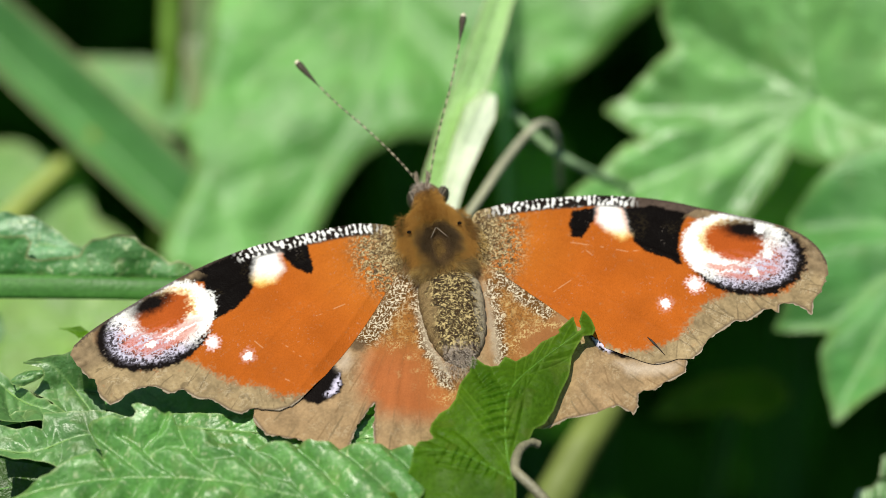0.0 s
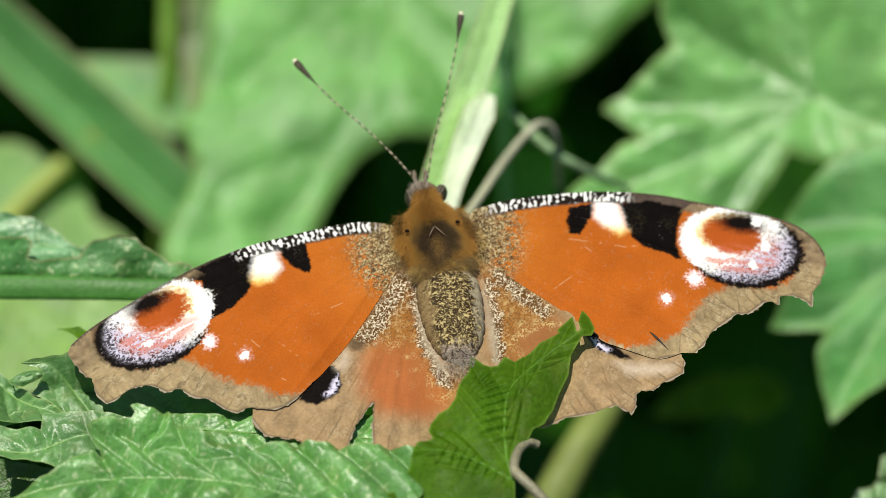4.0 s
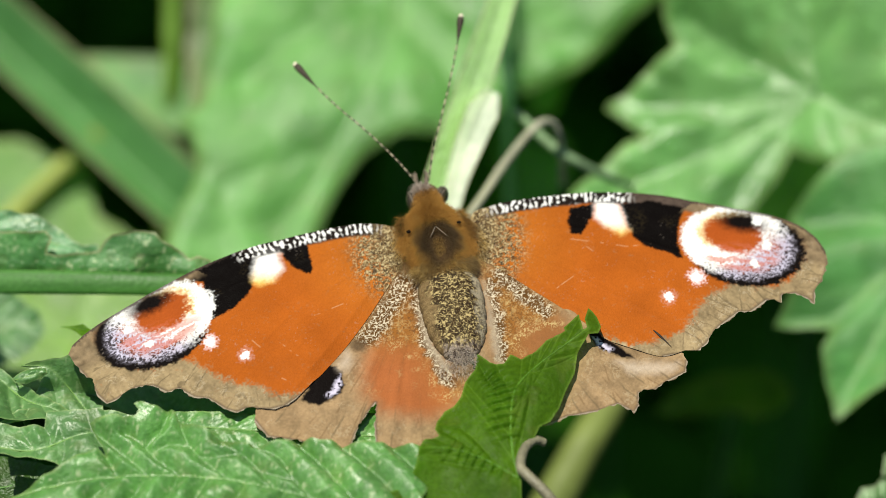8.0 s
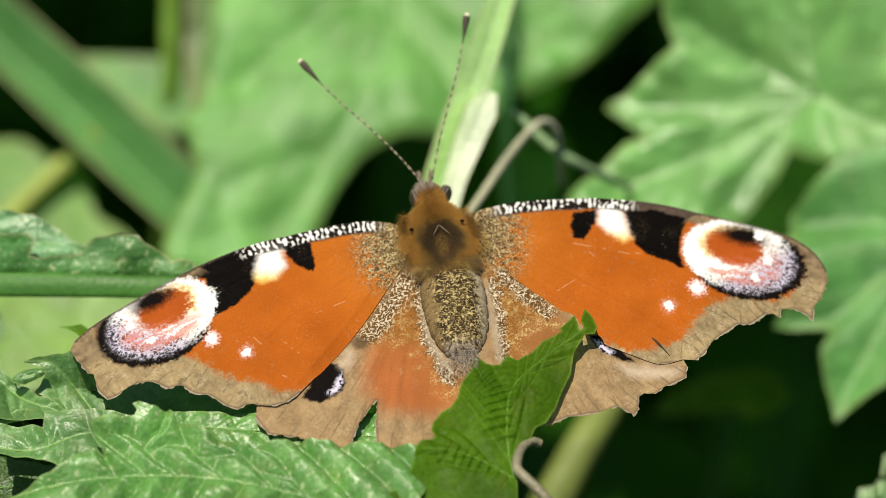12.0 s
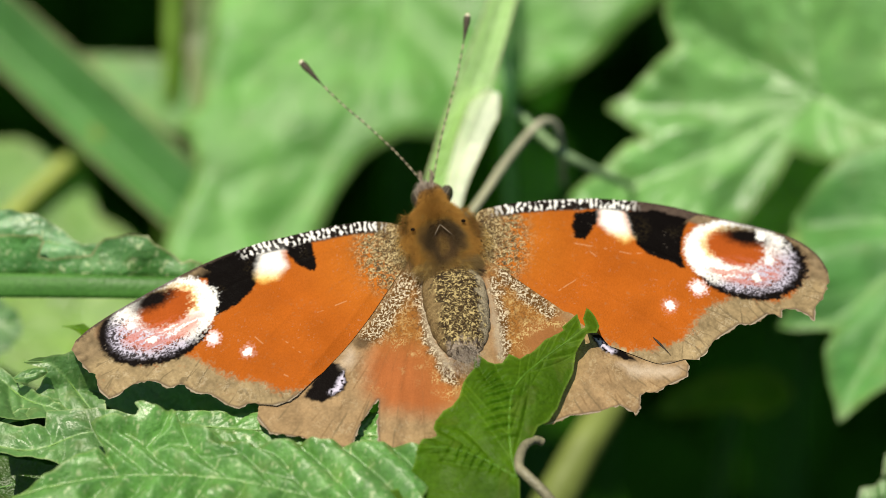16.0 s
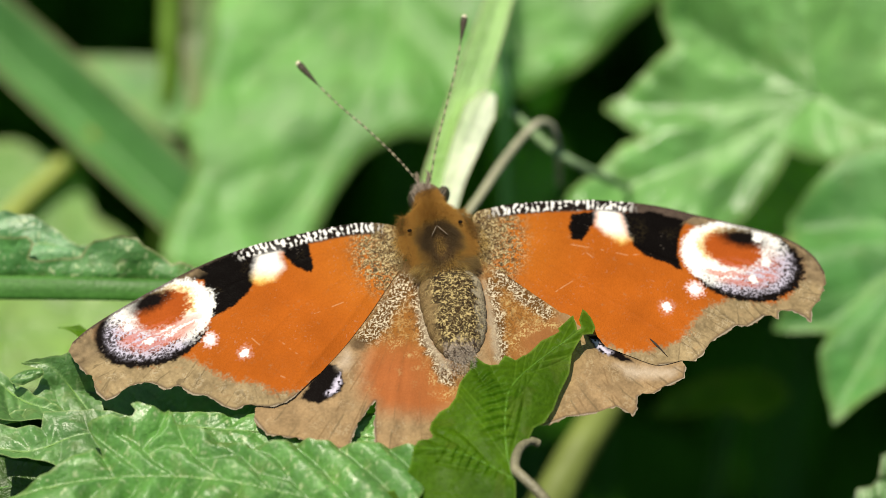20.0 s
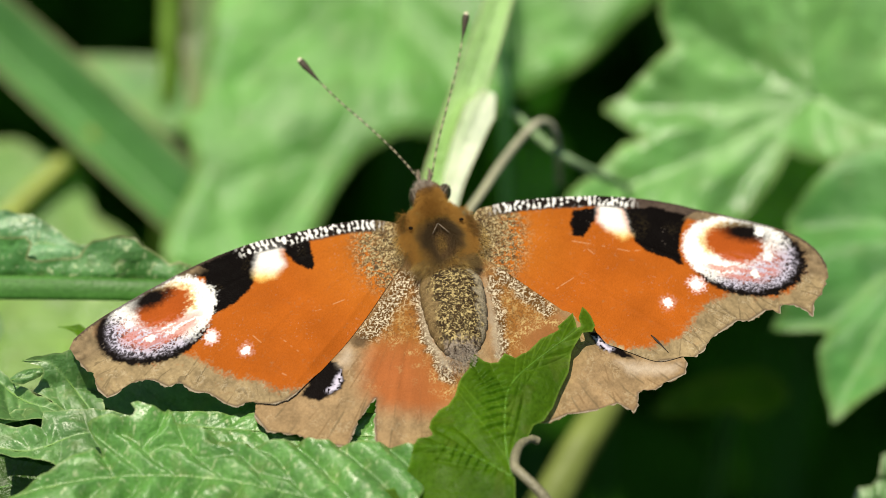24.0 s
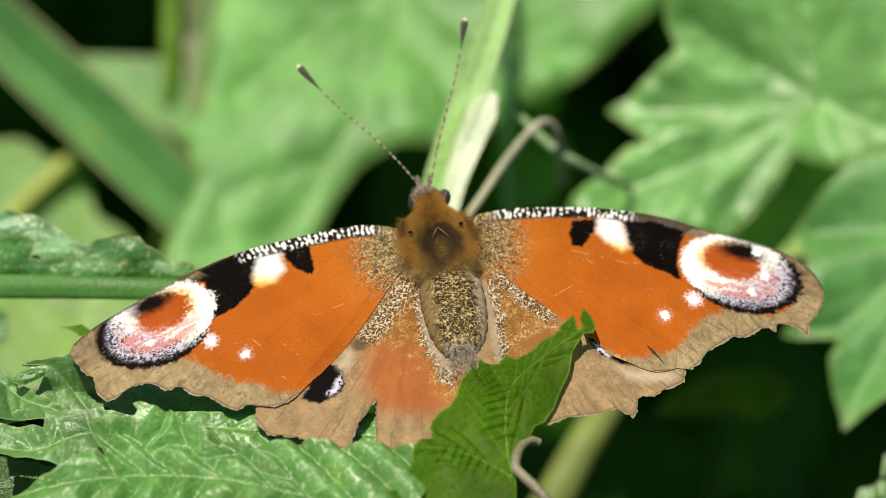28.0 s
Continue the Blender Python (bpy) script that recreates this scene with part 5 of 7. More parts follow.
def hindwing_paint(p, k, seed):
    rough = (vnoise(p, 2.5, seed) - 0.5) * 0.6 + (vnoise(p, 7.0, seed + 1) - 0.5) * 0.3
    pr = p + np.column_stack([rough, np.roll(rough, 5)]) * 0.4
    ang = np.arctan2(p[:, 1] - k["root"][1], p[:, 0] - k["root"][0])
    streak = vnoise(np.column_stack([ang * 26, np.linalg.norm(p - np.asarray(k["root"]), axis=1) * 0.2]), 1.0, seed + 3)
    brown = np.array([0.29, 0.195, 0.105]) * (0.56 + 0.24 * streak + 0.28 * vnoise(p, 6, seed + 8) + 0.4 * vnoise(p, 1.2, seed + 9))[:, None]
    brown = blend(brown, np.array([0.5, 0.4, 0.26]), speckle(p, 6.0, seed + 12) * step(0.5, 0.8, vnoise(p, 1.4, seed + 13)) * 0.3)
    inner = area(pr, k["orange"], 1.3)
    red = np.array([0.335, 0.108, 0.034]) * (0.88 + 0.22 * streak)[:, None]
    # painted shade: the orange is blended to brown, on the right hindwing only
    red = red * (1 - k["orange_shade"]) + np.array([0.2, 0.105, 0.045]) * k["orange_shade"]
    col = brown * (1 - inner[:, None]) + red * inner[:, None]
    for v in k["veins"]:
        d, _ = line_distance(p, rounded(v, 6, False))
        col = blend(col, np.array([0.14, 0.08, 0.035]), (1 - step(0.02, 0.1, d)) * (0.45 - 0.3 * inner) * step(0.3, 0.6, vnoise(p, 1.1, seed + 16)))
    dust = area(pr, k["dusty"], 0.9)
    bright = np.zeros(len(p))
    for line, w in k["lines"]:
        bright = np.maximum(bright, 1 - step(w * 0.4, w * 1.7, line_distance(pr, rounded(line, 5, False))[0] + (vnoise(p, 2.2, seed + 30) - 0.5) * 0.5))
    dust = np.maximum(dust * (0.75 + 0.25 * bright), bright)
    dirt = np.tile(np.array([0.27, 0.115, 0.022]), (len(p), 1)) * (0.8 + 0.4 * streak)[:, None]
    dirt = blend(dirt, np.array([0.042, 0.026, 0.013]), np.maximum(bright * 0.7, speckle(p, 8.6, seed + 15) * 0.75))
    flakes = blend(np.tile(np.array([0.52, 0.38, 0.16]), (len(p), 1)), np.array([0.64, 0.56, 0.42]), bright)
    dirt = blend(dirt, flakes, speckle(p, 9.4, seed + 11) * (0.6 + 0.4 * bright) * step(0.2, 0.5, vnoise(p, 2.6, seed + 33) + 0.3 * bright))
    col = col * (1 - dust[:, None]) + dirt * dust[:, None]
    stray = area(p, k["dusty"], 3.2) * (1 - dust) * inner
    col = blend(col, np.array([0.30, 0.14, 0.03]), stray * 0.6)
    col = blend(col, GOLD, speckle(p, 9.4, seed + 41) * step(0.15, 0.6, stray + (vnoise(p, 1.6, seed + 42) - 0.5) * 0.6) * 0.8)
    pale = area(pr, k["fold"], 0.4)
    col = blend(col, np.array([0.36, 0.3, 0.22]), pale * 0.85)
    if "smudge" in k:
        col = blend(col, np.array([0.07, 0.045, 0.025]), (1 - step(0.25, 1.0, np.linalg.norm(pr - np.asarray(k["smudge"]), axis=1))) * 0.8)
    eye = area(pr, k["eye"], 0.15)
    col = blend(col, BLACK * 1.5, eye)
    lil = area(pr, k["lilac"], 0.2) * step(0.25, 0.45, vnoise(p, 6.0, seed + 21))
    col = blend(col, LILAC, lil)
    light = area(pr, k["pale"], 0.6)
    col = blend(col, np.array([0.6, 0.5, 0.4]), light * 0.6)
    # fine wrinkles fanning from the root, their dark creases painted into the colour
    margin_d, _ = line_distance(p, k["margin"])
    run = ang * 11 + 0.25 * vnoise(p, 0.45, seed + 91) + 0.06 * vnoise(p, 3.0, seed + 92)
    wrinkle_line = (1 - step(0.02, 0.075, np.abs(run - np.floor(run) - 0.5))) * (1 - step(1.5, 3.5, margin_d)) * step(0.4, 0.6, vnoise(p, 0.7, seed + 93))
    col = blend(col, BORDER * 0.45, wrinkle_line * 0.6 * (1 - inner))
    rim, _ = line_distance(p, k["margin"])
    col = blend(col, np.array([0.12, 0.085, 0.06]), (1 - step(0.06, 0.3, rim)) * 0.75)
    col = blend(col, np.array([0.42, 0.36, 0.28]), (1 - step(0.03, 0.08, rim)) * 0.7)
    return col, {"dark_eye": inside(p, k["eye"]), "dusty_base": inside(p, k["dusty"]), "wing_border": inner < 0.4}


LH_OUT = [(-1.83, -1.12), (-6.18, -2.24), (-11.59, -8.88), (-14.25, -13.26), (-14.83, -16.19), (-14.55, -16.95), (-13.72, -17.81), (-12.59, -17.96), (-11.11, -18.35), (-10.2, -18.95), (-8.98, -19.3), (-7.18, -19.5), (-6.70, -17.81), (-6.26, -16.73), (-5.72, -15.87), (-5.10, -14.89), (-5.00, -15.76), (-5.18, -16.78), (-5.02, -19.52), (-3.36, -19.7), (-0.44, -19.7), (1.13, -18.6), (3.3, -15.43), (3.5, -13.80), (3.0, -12.17), (1.6, -9.98), (0.46, -7.78), (-0.23, -5.57), (-0.68, -3.35)]
LH_MARGIN = [(-14.83, -16.19), (-13.72, -17.81), (-11.11, -18.35), (-10.2, -18.95), (-7.18, -19.5), (-6.70, -17.81), (-5.72, -15.87), (-5.10, -14.89), (-5.18, -16.78), (-5.02, -19.52)]
left_hindwing = wing("left_hindwing", ((-1.69, -2.24), 0.3), ragged(LH_OUT, 0.28, 0.055, 8),
    lambda p: hindwing_paint(p, {
        "root": ((-1.83, -2.24)), "orange_shade": 0.0, "orange": [(-1.83, -1.89), (-3.87, -6.0), (-5.59, -9.0), (-6.11, -11.83), (-6.01, -14.01), (-5.01, -15.2), (-4.64, -15.74), (-2.48, -16.2), (-0.67, -16.45), (1.58, -15.64), (1.81, -14.01), (0.23, -11.28), (-1.37, -6.89)],
        "dusty": [(-1.60, -1.68), (-5.25, -5.02), (-6.36, -8.88), (-3.41, -9.16), (-1.59, -9.71), (-0.22, -11.62), (1.14, -14.35), (2.49, -13.80), (0.23, -11.62), (-0.91, -8.88), (-1.50, -5.57)],
        "fold": [(-1.51, -3.35), (-1.05, -6.68), (-0.45, -9.43), (1.14, -12.17), (0.23, -11.90), (-0.90, -9.71), (-1.59, -6.68)],
        "eye": [(-8.11, -11.28), (-7.74, -12.1), (-7.6, -13.19), (-7.86, -14.01), (-8.67, -14.5), (-9.57, -14.99), (-10.43, -14.93), (-11.06, -14.55), (-9.3, -11.4)], "lilac": [(-7.92, -12.21), (-7.82, -13.03), (-8.09, -13.9), (-8.9, -14.39), (-9.13, -14.12), (-8.54, -13.63), (-8.28, -12.81)], "smudge": (-6.5, -9.42),
        "lines": [([(-2.74, -3.35), (-4.33, -6.40), (-5.68, -8.61)], 1.0), ([(-1.97, -3.35), (-1.50, -6.68), (-0.68, -9.98), (0.91, -13.26)], 0.55)],
        "pale": [(-7.4, -9.92), (-6.94, -10.74), (-7.38, -11.72), (-7.93, -11.83), (-8.02, -11.01)], "margin": LH_MARGIN,
        "veins": [[(-1.83, -2.80), (-5.67, -11.08), (-9.66, -18.40)], [(-1.83, -2.80), (-4.76, -11.62), (-7.41, -18.67)], [(-1.69, -3.35), (-3.85, -11.62), (-5.01, -15.00)], [(-1.60, -3.91), (-2.94, -11.62), (-3.81, -18.89)], [(-1.37, -5.57), (-1.58, -11.62), (-1.34, -18.89)], [(-3.42, -5.57), (-7.91, -13.26), (-11.47, -18.13)]],
    }, 91), camber_of(((-1.83, -2.24)), [[(-1.83, -2.80), (-4.76, -11.62), (-7.41, -18.67)], [(-1.60, -3.91), (-2.94, -11.62), (-3.81, -18.89)]], 0.5, 61),
    "brown and orange hindwing with a torn notch", under=0.24)

RH_OUT = [(3.44, -0.56), (8.47, -2.80), (13.00, -6.68), (17.06, -8.88), (19.76, -10.09), (20.02, -10.86), (19.90, -11.90), (19.26, -12.39), (18.34, -12.82), (17.42, -13.64), (16.52, -13.70), (16.06, -14.02), (16.04, -15.22), (15.66, -15.92), (15.04, -15.65), (14.32, -15.16), (13.51, -15.43), (12.87, -15.81), (11.51, -16.24), (10.33, -16.41), (9.47, -17.05), (8.43, -17.43), (6.99, -17.16), (4.74, -15.97), (3.40, -13.80), (2.86, -11.08), (2.51, -8.88), (2.24, -6.68), (2.06, -4.46), (2.29, -2.52)]
RH_MARGIN = [(20.02, -10.86), (19.90, -11.90), (18.34, -12.82), (17.42, -13.64), (16.06, -14.02), (16.04, -15.22), (15.66, -15.92), (14.32, -15.16), (12.87, -15.81), (10.33, -16.41), (8.43, -17.43)]
right_hindwing = wing("right_hindwing", ((3.80, -2.24), 0.3), ragged(RH_OUT, 0.28, 0.06, 9),
    lambda p: hindwing_paint(p, {
        "root": ((3.80, -2.24)), "orange_shade": 0.55, "orange": [(3.44, -1.68), (8.45, -5.02), (10.70, -7.78), (10.21, -11.08), (8.37, -14.35), (5.65, -15.97), (4.77, -11.08)],
        "dusty": [(3.44, -1.40), (5.73, -2.80), (9.58, -6.13), (8.43, -7.23), (6.61, -7.78), (5.90, -11.08), (4.98, -13.26), (4.78, -8.88), (4.16, -4.46)],
        "fold": [(3.71, -3.35), (4.25, -5.57), (4.78, -8.33), (5.13, -11.62), (4.59, -11.08), (3.97, -7.23)],
        "eye": [(12.1, -8.3), (12.96, -8.3), (14.31, -9.4), (14.98, -9.9), (15.9, -10.74), (14.98, -10.62), (14.07, -10.3), (12.94, -9.85), (12.31, -9.2)], "lilac": [(12.45, -8.8), (13.04, -9.02), (14.12, -9.86), (13.76, -10.12), (12.95, -9.68)],
        "lines": [([(5.04, -2.80), (6.86, -4.46), (8.67, -6.24)], 0.8), ([(4.17, -3.35), (4.79, -6.40), (5.13, -11.08)], 0.5)],
        "pale": [(14.30, -11.08), (19.29, -11.08), (18.82, -11.90), (15.64, -12.17)], "margin": RH_MARGIN,
        "veins": [[(3.80, -2.80), (8.42, -8.88), (11.96, -15.97)], [(3.80, -2.80), (10.24, -8.88), (15.13, -15.43)], [(3.80, -2.80), (12.05, -9.43), (17.88, -13.26)], [(3.80, -3.35), (7.05, -9.98), (9.70, -16.51)], [(3.89, -3.91), (5.68, -9.98), (7.44, -17.05)], [(12.95, -9.98), (14.23, -15.16)]],
    }, 101), camber_of(((3.80, -2.24)), [[(3.80, -2.80), (8.42, -8.88), (11.96, -15.97)], [(3.80, -2.80), (10.24, -8.88), (15.13, -15.43)]], 0.5, 81),
    "brown and orange hindwing with frayed margin", under=0.24)


def body_mesh(name, rings, paint, mat, sides=40):
    """A lathe-like body: rings of (x, y, z, half width, half height, x and y of the axis)."""
    verts, faces, flat = [], [], []
    for x, y, z, w, hgt, ax, ay in rings:
        for j in range(sides):
            a = 2 * math.pi * j / sides
            verts.append((x + math.cos(a) * w * ay, y - math.cos(a) * w * ax, z + math.sin(a) * hgt))
            flat.append((x + math.cos(a) * w * ay, y - math.cos(a) * w * ax))
    n = len(rings)
    for i in range(n - 1):
        for j in range(sides):
            k = (j + 1) % sides
            faces.append((i * sides + j, i * sides + k, (i + 1) * sides + k, (i + 1) * sides + j))
    return mesh_from(name, verts, np.array(faces), mat, paint(np.array(flat)))


def body_rings(a, b, widths, n, height=0.85, z=(0.0, 0.0), bands=0, band=0.0):
    a, b = np.array(a), np.array(b)
    d = (b - a) / np.linalg.norm(b - a)
    out = []
    for i in range(n):
        s = i / (n - 1)
        w = np.interp(s, np.linspace(0, 1, len(widths)), widths)
        if bands:
            w *= 1 - band * (0.5 + 0.5 * math.cos(s * bands * 2 * math.pi)) ** 6
        p = a + (b - a) * s
        out.append((p[0], p[1], z[0] + (z[1] - z[0]) * s, w, w * height, d[0], d[1]))
    return out


def abdomen_paint(p):
    col = np.tile(np.array([0.045, 0.027, 0.012]), (len(p), 1))
    gold = np.maximum(speckle(p, 6.4, 7), speckle(p, 8.0, 37) * 0.3)
    col = blend(col, np.array([0.5, 0.39, 0.18]), gold * 0.9)
    col = blend(col, np.array([0.022, 0.015, 0.01]), speckle(p, 6.0, 17) * 0.85)
    # smooth tan flanks
    a, b = np.array(WAIST), np.array(TAIL)
    d = (b - a) / np.linalg.norm(b - a)
    across = (p - a) @ np.array([-d[1], d[0]])
    wear = (vnoise(p, 2.0, 23) - 0.5) * 0.7 + (vnoise(p, 6.0, 24) - 0.5) * 0.5
    flank = step(1.4, 2.0, np.abs(across - 0.1) + wear)
    tail = step(7.2, 8.6, (p - a) @ d + wear * 1.5)
    col = blend(col, blend(np.tile(np.array([0.3, 0.245, 0.2]), (len(p), 1)), np.array([0.05, 0.035, 0.03]), speckle(p, 5.0, 27)), tail * 0.85)
    skin = np.where(across[:, None] > 0, np.array([[0.36, 0.31, 0.22]]), np.array([[0.22, 0.15, 0.07]]))
    return col * (1 - flank[:, None] * 0.85) + skin * (0.8 + 0.4 * vnoise(p, 3.0, 25))[:, None] * flank[:, None] * 0.85


def round_profile(n, power=0.5):
    s = np.linspace(0, 1, n)
    return np.clip(1 - (2 * s - 1) ** 2, 0, 1) ** power


TAIL, WAIST = (2.08, -11.7), (0.60, -2.35)
abdomen = part("abdomen", body_mesh("abdomen", body_rings(WAIST, TAIL, (1.2, 2.3, 2.6, 2.65, 2.6, 2.5, 2.35, 2.0, 1.45, 0.1), 220, 0.6, (0.4, 0.0), 7, 0.035), abdomen_paint, body_scales, 220), butterfly, "segmented dark abdomen dusted with gold")
thorax = part("thorax", body_mesh("thorax", body_rings(((1.01, -4.46)), ((-0.69, 3.09)), 2.2 * round_profile(30), 40, 0.85, (0.4, 0.4)),
    lambda p: np.tile(np.array([0.07, 0.04, 0.018]), (len(p), 1)), body_scales, 40), butterfly, "brown furry thorax with a dark middle")
head = part("head", body_mesh("head", body_rings(((-0.60, 2.93)), ((-1.25, 6.44)), 1.4 * round_profile(20), 24, 0.9, (0.3, -0.2)),
    lambda p: np.tile(np.array([0.12, 0.06, 0.02]), (len(p), 1)), body_scales, 28), butterfly)


def ball(name, radii, mat):
    bm = bmesh.new()
    bmesh.ops.create_uvsphere(bm, u_segments=28, v_segments=18, radius=1.0)
    for v in bm.verts:
        v.co = Vector((v.co.x * radii[0] * MM, v.co.y * radii[1] * MM, v.co.z * radii[2] * MM))
    for f in bm.faces:
        f.smooth = True
    me = bpy.data.meshes.new(name)
    bm.to_mesh(me)
    bm.free()
    me.materials.append(mat)
    return me


for (x, y), turn in (((-1.90, 4.62), 20), ((0.23, 5.08), -25)):
    e = part("eye", ball("eye", (0.62, 0.95, 0.8), eye_brown), butterfly, "bulging striped dark brown eye")
    e.matrix_local = pose(x * MM, y * MM, 0.1 * MM, 0, 0, turn)
    for i in range(3):
        a = np.linspace(-1.1, 1.1, 14)
        off = -0.25 + 0.25 * i
        line = np.column_stack([np.full(14, off), 0.93 * np.sin(a), 0.0 * a])
        line[:, 2] = 0.8 * np.sqrt(np.clip(1 - (line[:, 0] / 0.62) ** 2 - (line[:, 1] / 0.95) ** 2, 0, 1)) + 0.01
        part("eye_stripe", tube_mesh("eye_stripe", line, 0.04, stripe_grey, 5), e)

for a, b in ((((-1.57, 5.36)), ((-1.81, 7.58))), (((-0.88, 5.47)), ((-0.84, 7.69)))):
    palp = np.column_stack([np.linspace(a, b, 8), np.linspace(0.7, 0.2, 8)])
    beak = part("palp", tube_mesh("palp", palp, 0.15 * round_profile(8, 0.6) + 0.02, palp_brown, 8), butterfly, "short pointed grey-brown palp")
    rng_palp = np.random.default_rng(int(abs(a[0]) * 1000))
    for _ in range(26):
        u = rng_palp.uniform(0.05, 0.75)
        base = palp[0] * (1 - u) + palp[-1] * u
        way = (palp[-1] - palp[0]) / np.linalg.norm(palp[-1] - palp[0]) + rng_palp.normal(0, 0.28, 3)
        bristle = np.array([base + way * 0.55 * v for v in (0.0, 0.5, 1.0)])
        part("bristle", tube_mesh("bristle", bristle, (0.03, 0.024, 0.008), bristle_grey, 4), beak)


def antenna(points):
    """Ringed dark and pale shaft with a swollen club and a white tip."""
    line = curve3(points, 30)
    n = len(line)
    cut = int(n * 0.83)
    shaft = part("antenna", tube_mesh("antenna", line[:cut + 1], np.linspace(0.062, 0.05, cut + 1), horn_dark, 8), butterfly, "thin antenna ringed dark and pale")
    for i in range(4, cut - 7, 8):
        part("ring", tube_mesh("ring", line[i:i + 4 + (i // 8 * 7) % 3], 0.068, horn_pale, 8), shaft)
    m = n - cut
    fat = np.interp(np.linspace(0, 1, m), (0, 0.3, 0.7, 0.9, 1), (0.065, 0.17, 0.29, 0.27, 0.17))
    part("club", tube_mesh("club", line[cut:], fat, horn_dark, 12), shaft, "dark swollen antenna club")
    tip = part("club_tip", ball("club_tip", (0.22, 0.22, 0.22), club_tip), shaft, "white antenna tip")
    tip.location = Vector(line[-1]) * MM
    return shaft


antenna([(-1.71, 6.45, 0.30), (-2.92, 7.71, 1.00), (-4.40, 9.16, 1.60), (-6.25, 10.70, 2.40), (-8.11, 12.14, 3.10), (-9.97, 13.87, 3.80), (-11.56, 15.48, 4.50)])
antenna([(-0.70, 6.57, 0.30), (-0.23, 9.06, 1.50), (0.46, 11.41, 3.00), (1.15, 13.98, 4.20), (1.71, 16.40, 5.60), (2.08, 18.57, 6.80)])


def hairs(name, count, mat, centre, half, axis, length, seed, zc=0.5, lean=0.6, up=0.25, thick=0.045, top=2.3, tone=None):
    """Tapered hairs over an oval of the body, brushed towards the tail."""
    rng = np.random.default_rng(seed)
    ax = np.array(axis) / np.linalg.norm(axis)
    side = np.array([ax[1], -ax[0]])
    verts, faces = [], []
    while len(faces) < count * 2:
        u, v = rng.uniform(-1, 1, 2)
        if u * u + v * v > 1:
            continue
        p2 = np.array(centre) + ax * u * half[0] + side * v * half[1]
        z = zc + top * math.sqrt(max(0, 1 - 0.95 * (u * u + v * v)))
        out = np.array([*(side * v * 1.1 + ax * (u * 0.5 - lean)), 0]) + np.array([0, 0, up + 0.5 * math.sqrt(max(0, 1 - u * u - v * v))])
        out += rng.normal(0, 0.22, 3)
        out /= np.linalg.norm(out)
        ln = length * rng.uniform(0.5, 1.25)
        base = np.array([*p2, z])
        bend = np.array([*(-ax * 0.3), -0.25]) * ln * rng.uniform(0.2, 1)
        across = np.cross(out, (0, 0, 1.0)) + rng.normal(0, 0.2, 3)
        across *= thick * rng.uniform(0.6, 1.3) / (np.linalg.norm(across) + 1e-9)
        m = base + out * ln * 0.55 + bend * 0.3
        t = base + out * ln + bend
        k = len(verts)
        verts += [base - across, base + across, m + across * 0.7, m - across * 0.7, t + across * 0.15, t - across * 0.15]
        faces += [(k, k + 1, k + 2, k + 3), (k + 3, k + 2, k + 4, k + 5)]
    verts = np.array(verts)
    roots = np.repeat(verts[::6, :2], 6, axis=0)
    cols = np.ones((len(verts), 3)) if tone is None else tone(roots)
    return mesh_from(name, verts, np.array(faces), mat, cols)


def back_tone(p):
    """Dark olive hair over the middle of the back, a tan streak behind it, gold at the sides."""
    ax = np.array(BODY) / np.linalg.norm(BODY)
    q = p - np.array([0.05, -0.75])
    u, v = q @ ax, q @ np.array([ax[1], -ax[0]])
    wear = (vnoise(p, 1.8, 5) - 0.5) * 0.5
    col = np.tile(np.array([1.15, 1.25, 1.5]), (len(p), 1)) * (0.8 + 0.4 * vnoise(p, 0.9, 6))[:, None]
    col = blend(col, np.array([0.17, 0.23, 0.6]), (1 - step(0.6, 1.1, np.hypot((u - 0.1) / 2.4, v / 1.9) + wear * 0.6)) * 0.92)
    col = blend(col, np.array([0.85, 1.0, 1.9]), (1 - step(0.4, 1.1, np.hypot((u + 0.5) / 1.1, v / 0.55) + wear * 0.7)) * 0.85)
    return blend(col, np.array([1.15, 1.2, 1.1]), (1 - step(0.4, 1.1, np.hypot((u + 2.6) / 0.8, (np.abs(v) - 1.6) / 0.8) + wear)) * 0.6)


def collar_tone(p):
    """Blotches of yellow and dark brown hair."""
    col = np.tile(np.array([0.5, 0.5, 0.6]), (len(p), 1))
    return blend(col, np.array([1.3, 1.35, 1.4]), step(0.45, 0.7, vnoise(p, 1.1, 15) * 0.7 + vnoise(p, 2.6, 16) * 0.3))


BODY = tuple(np.subtract(((-0.88, 4.40)), ((0.87, -3.63))))
tagged(part("fur", hairs("fur", 30000, fur_brown, ((-0.05, -0.10)), (4.0, 2.5), BODY, 0.6, 3, top=1.55, thick=0.011, lean=0.45, tone=back_tone), thorax, "brown and orange fur"), kind="stuff")
tagged(part("fur", hairs("fur", 5000, fur_gold, ((0.51, -2.68)), (1.3, 2.6), BODY, 0.65, 4, top=1.2, zc=0.5, thick=0.012, tone=collar_tone), thorax, "yellow and brown fur collar"), kind="stuff")
tagged(part("fur", hairs("fur", 3600, fur_brown, ((-0.74, 3.94)), (1.75, 1.0), BODY, 0.5, 5, top=1.0, zc=0.3, thick=0.016), head, "reddish brown fur"), kind="stuff")
tagged(part("fur", hairs("fur", 900, fur_grey, ((1.85, -11.2)), (1.3, 1.2), BODY, 0.28, 6, top=0.9, zc=0.2, thick=0.012), abdomen, "grey hair tuft at the tail"), kind="stuff")
tagged(part("fur", hairs("fur", 700, fur_gold, ((-2.71, -1.01)), (2.2, 0.8), BODY, 0.5, 8, top=0.25, zc=0.35, up=0.0, thick=0.012, tone=collar_tone), thorax, "golden hairs over the wing root"), kind="stuff")
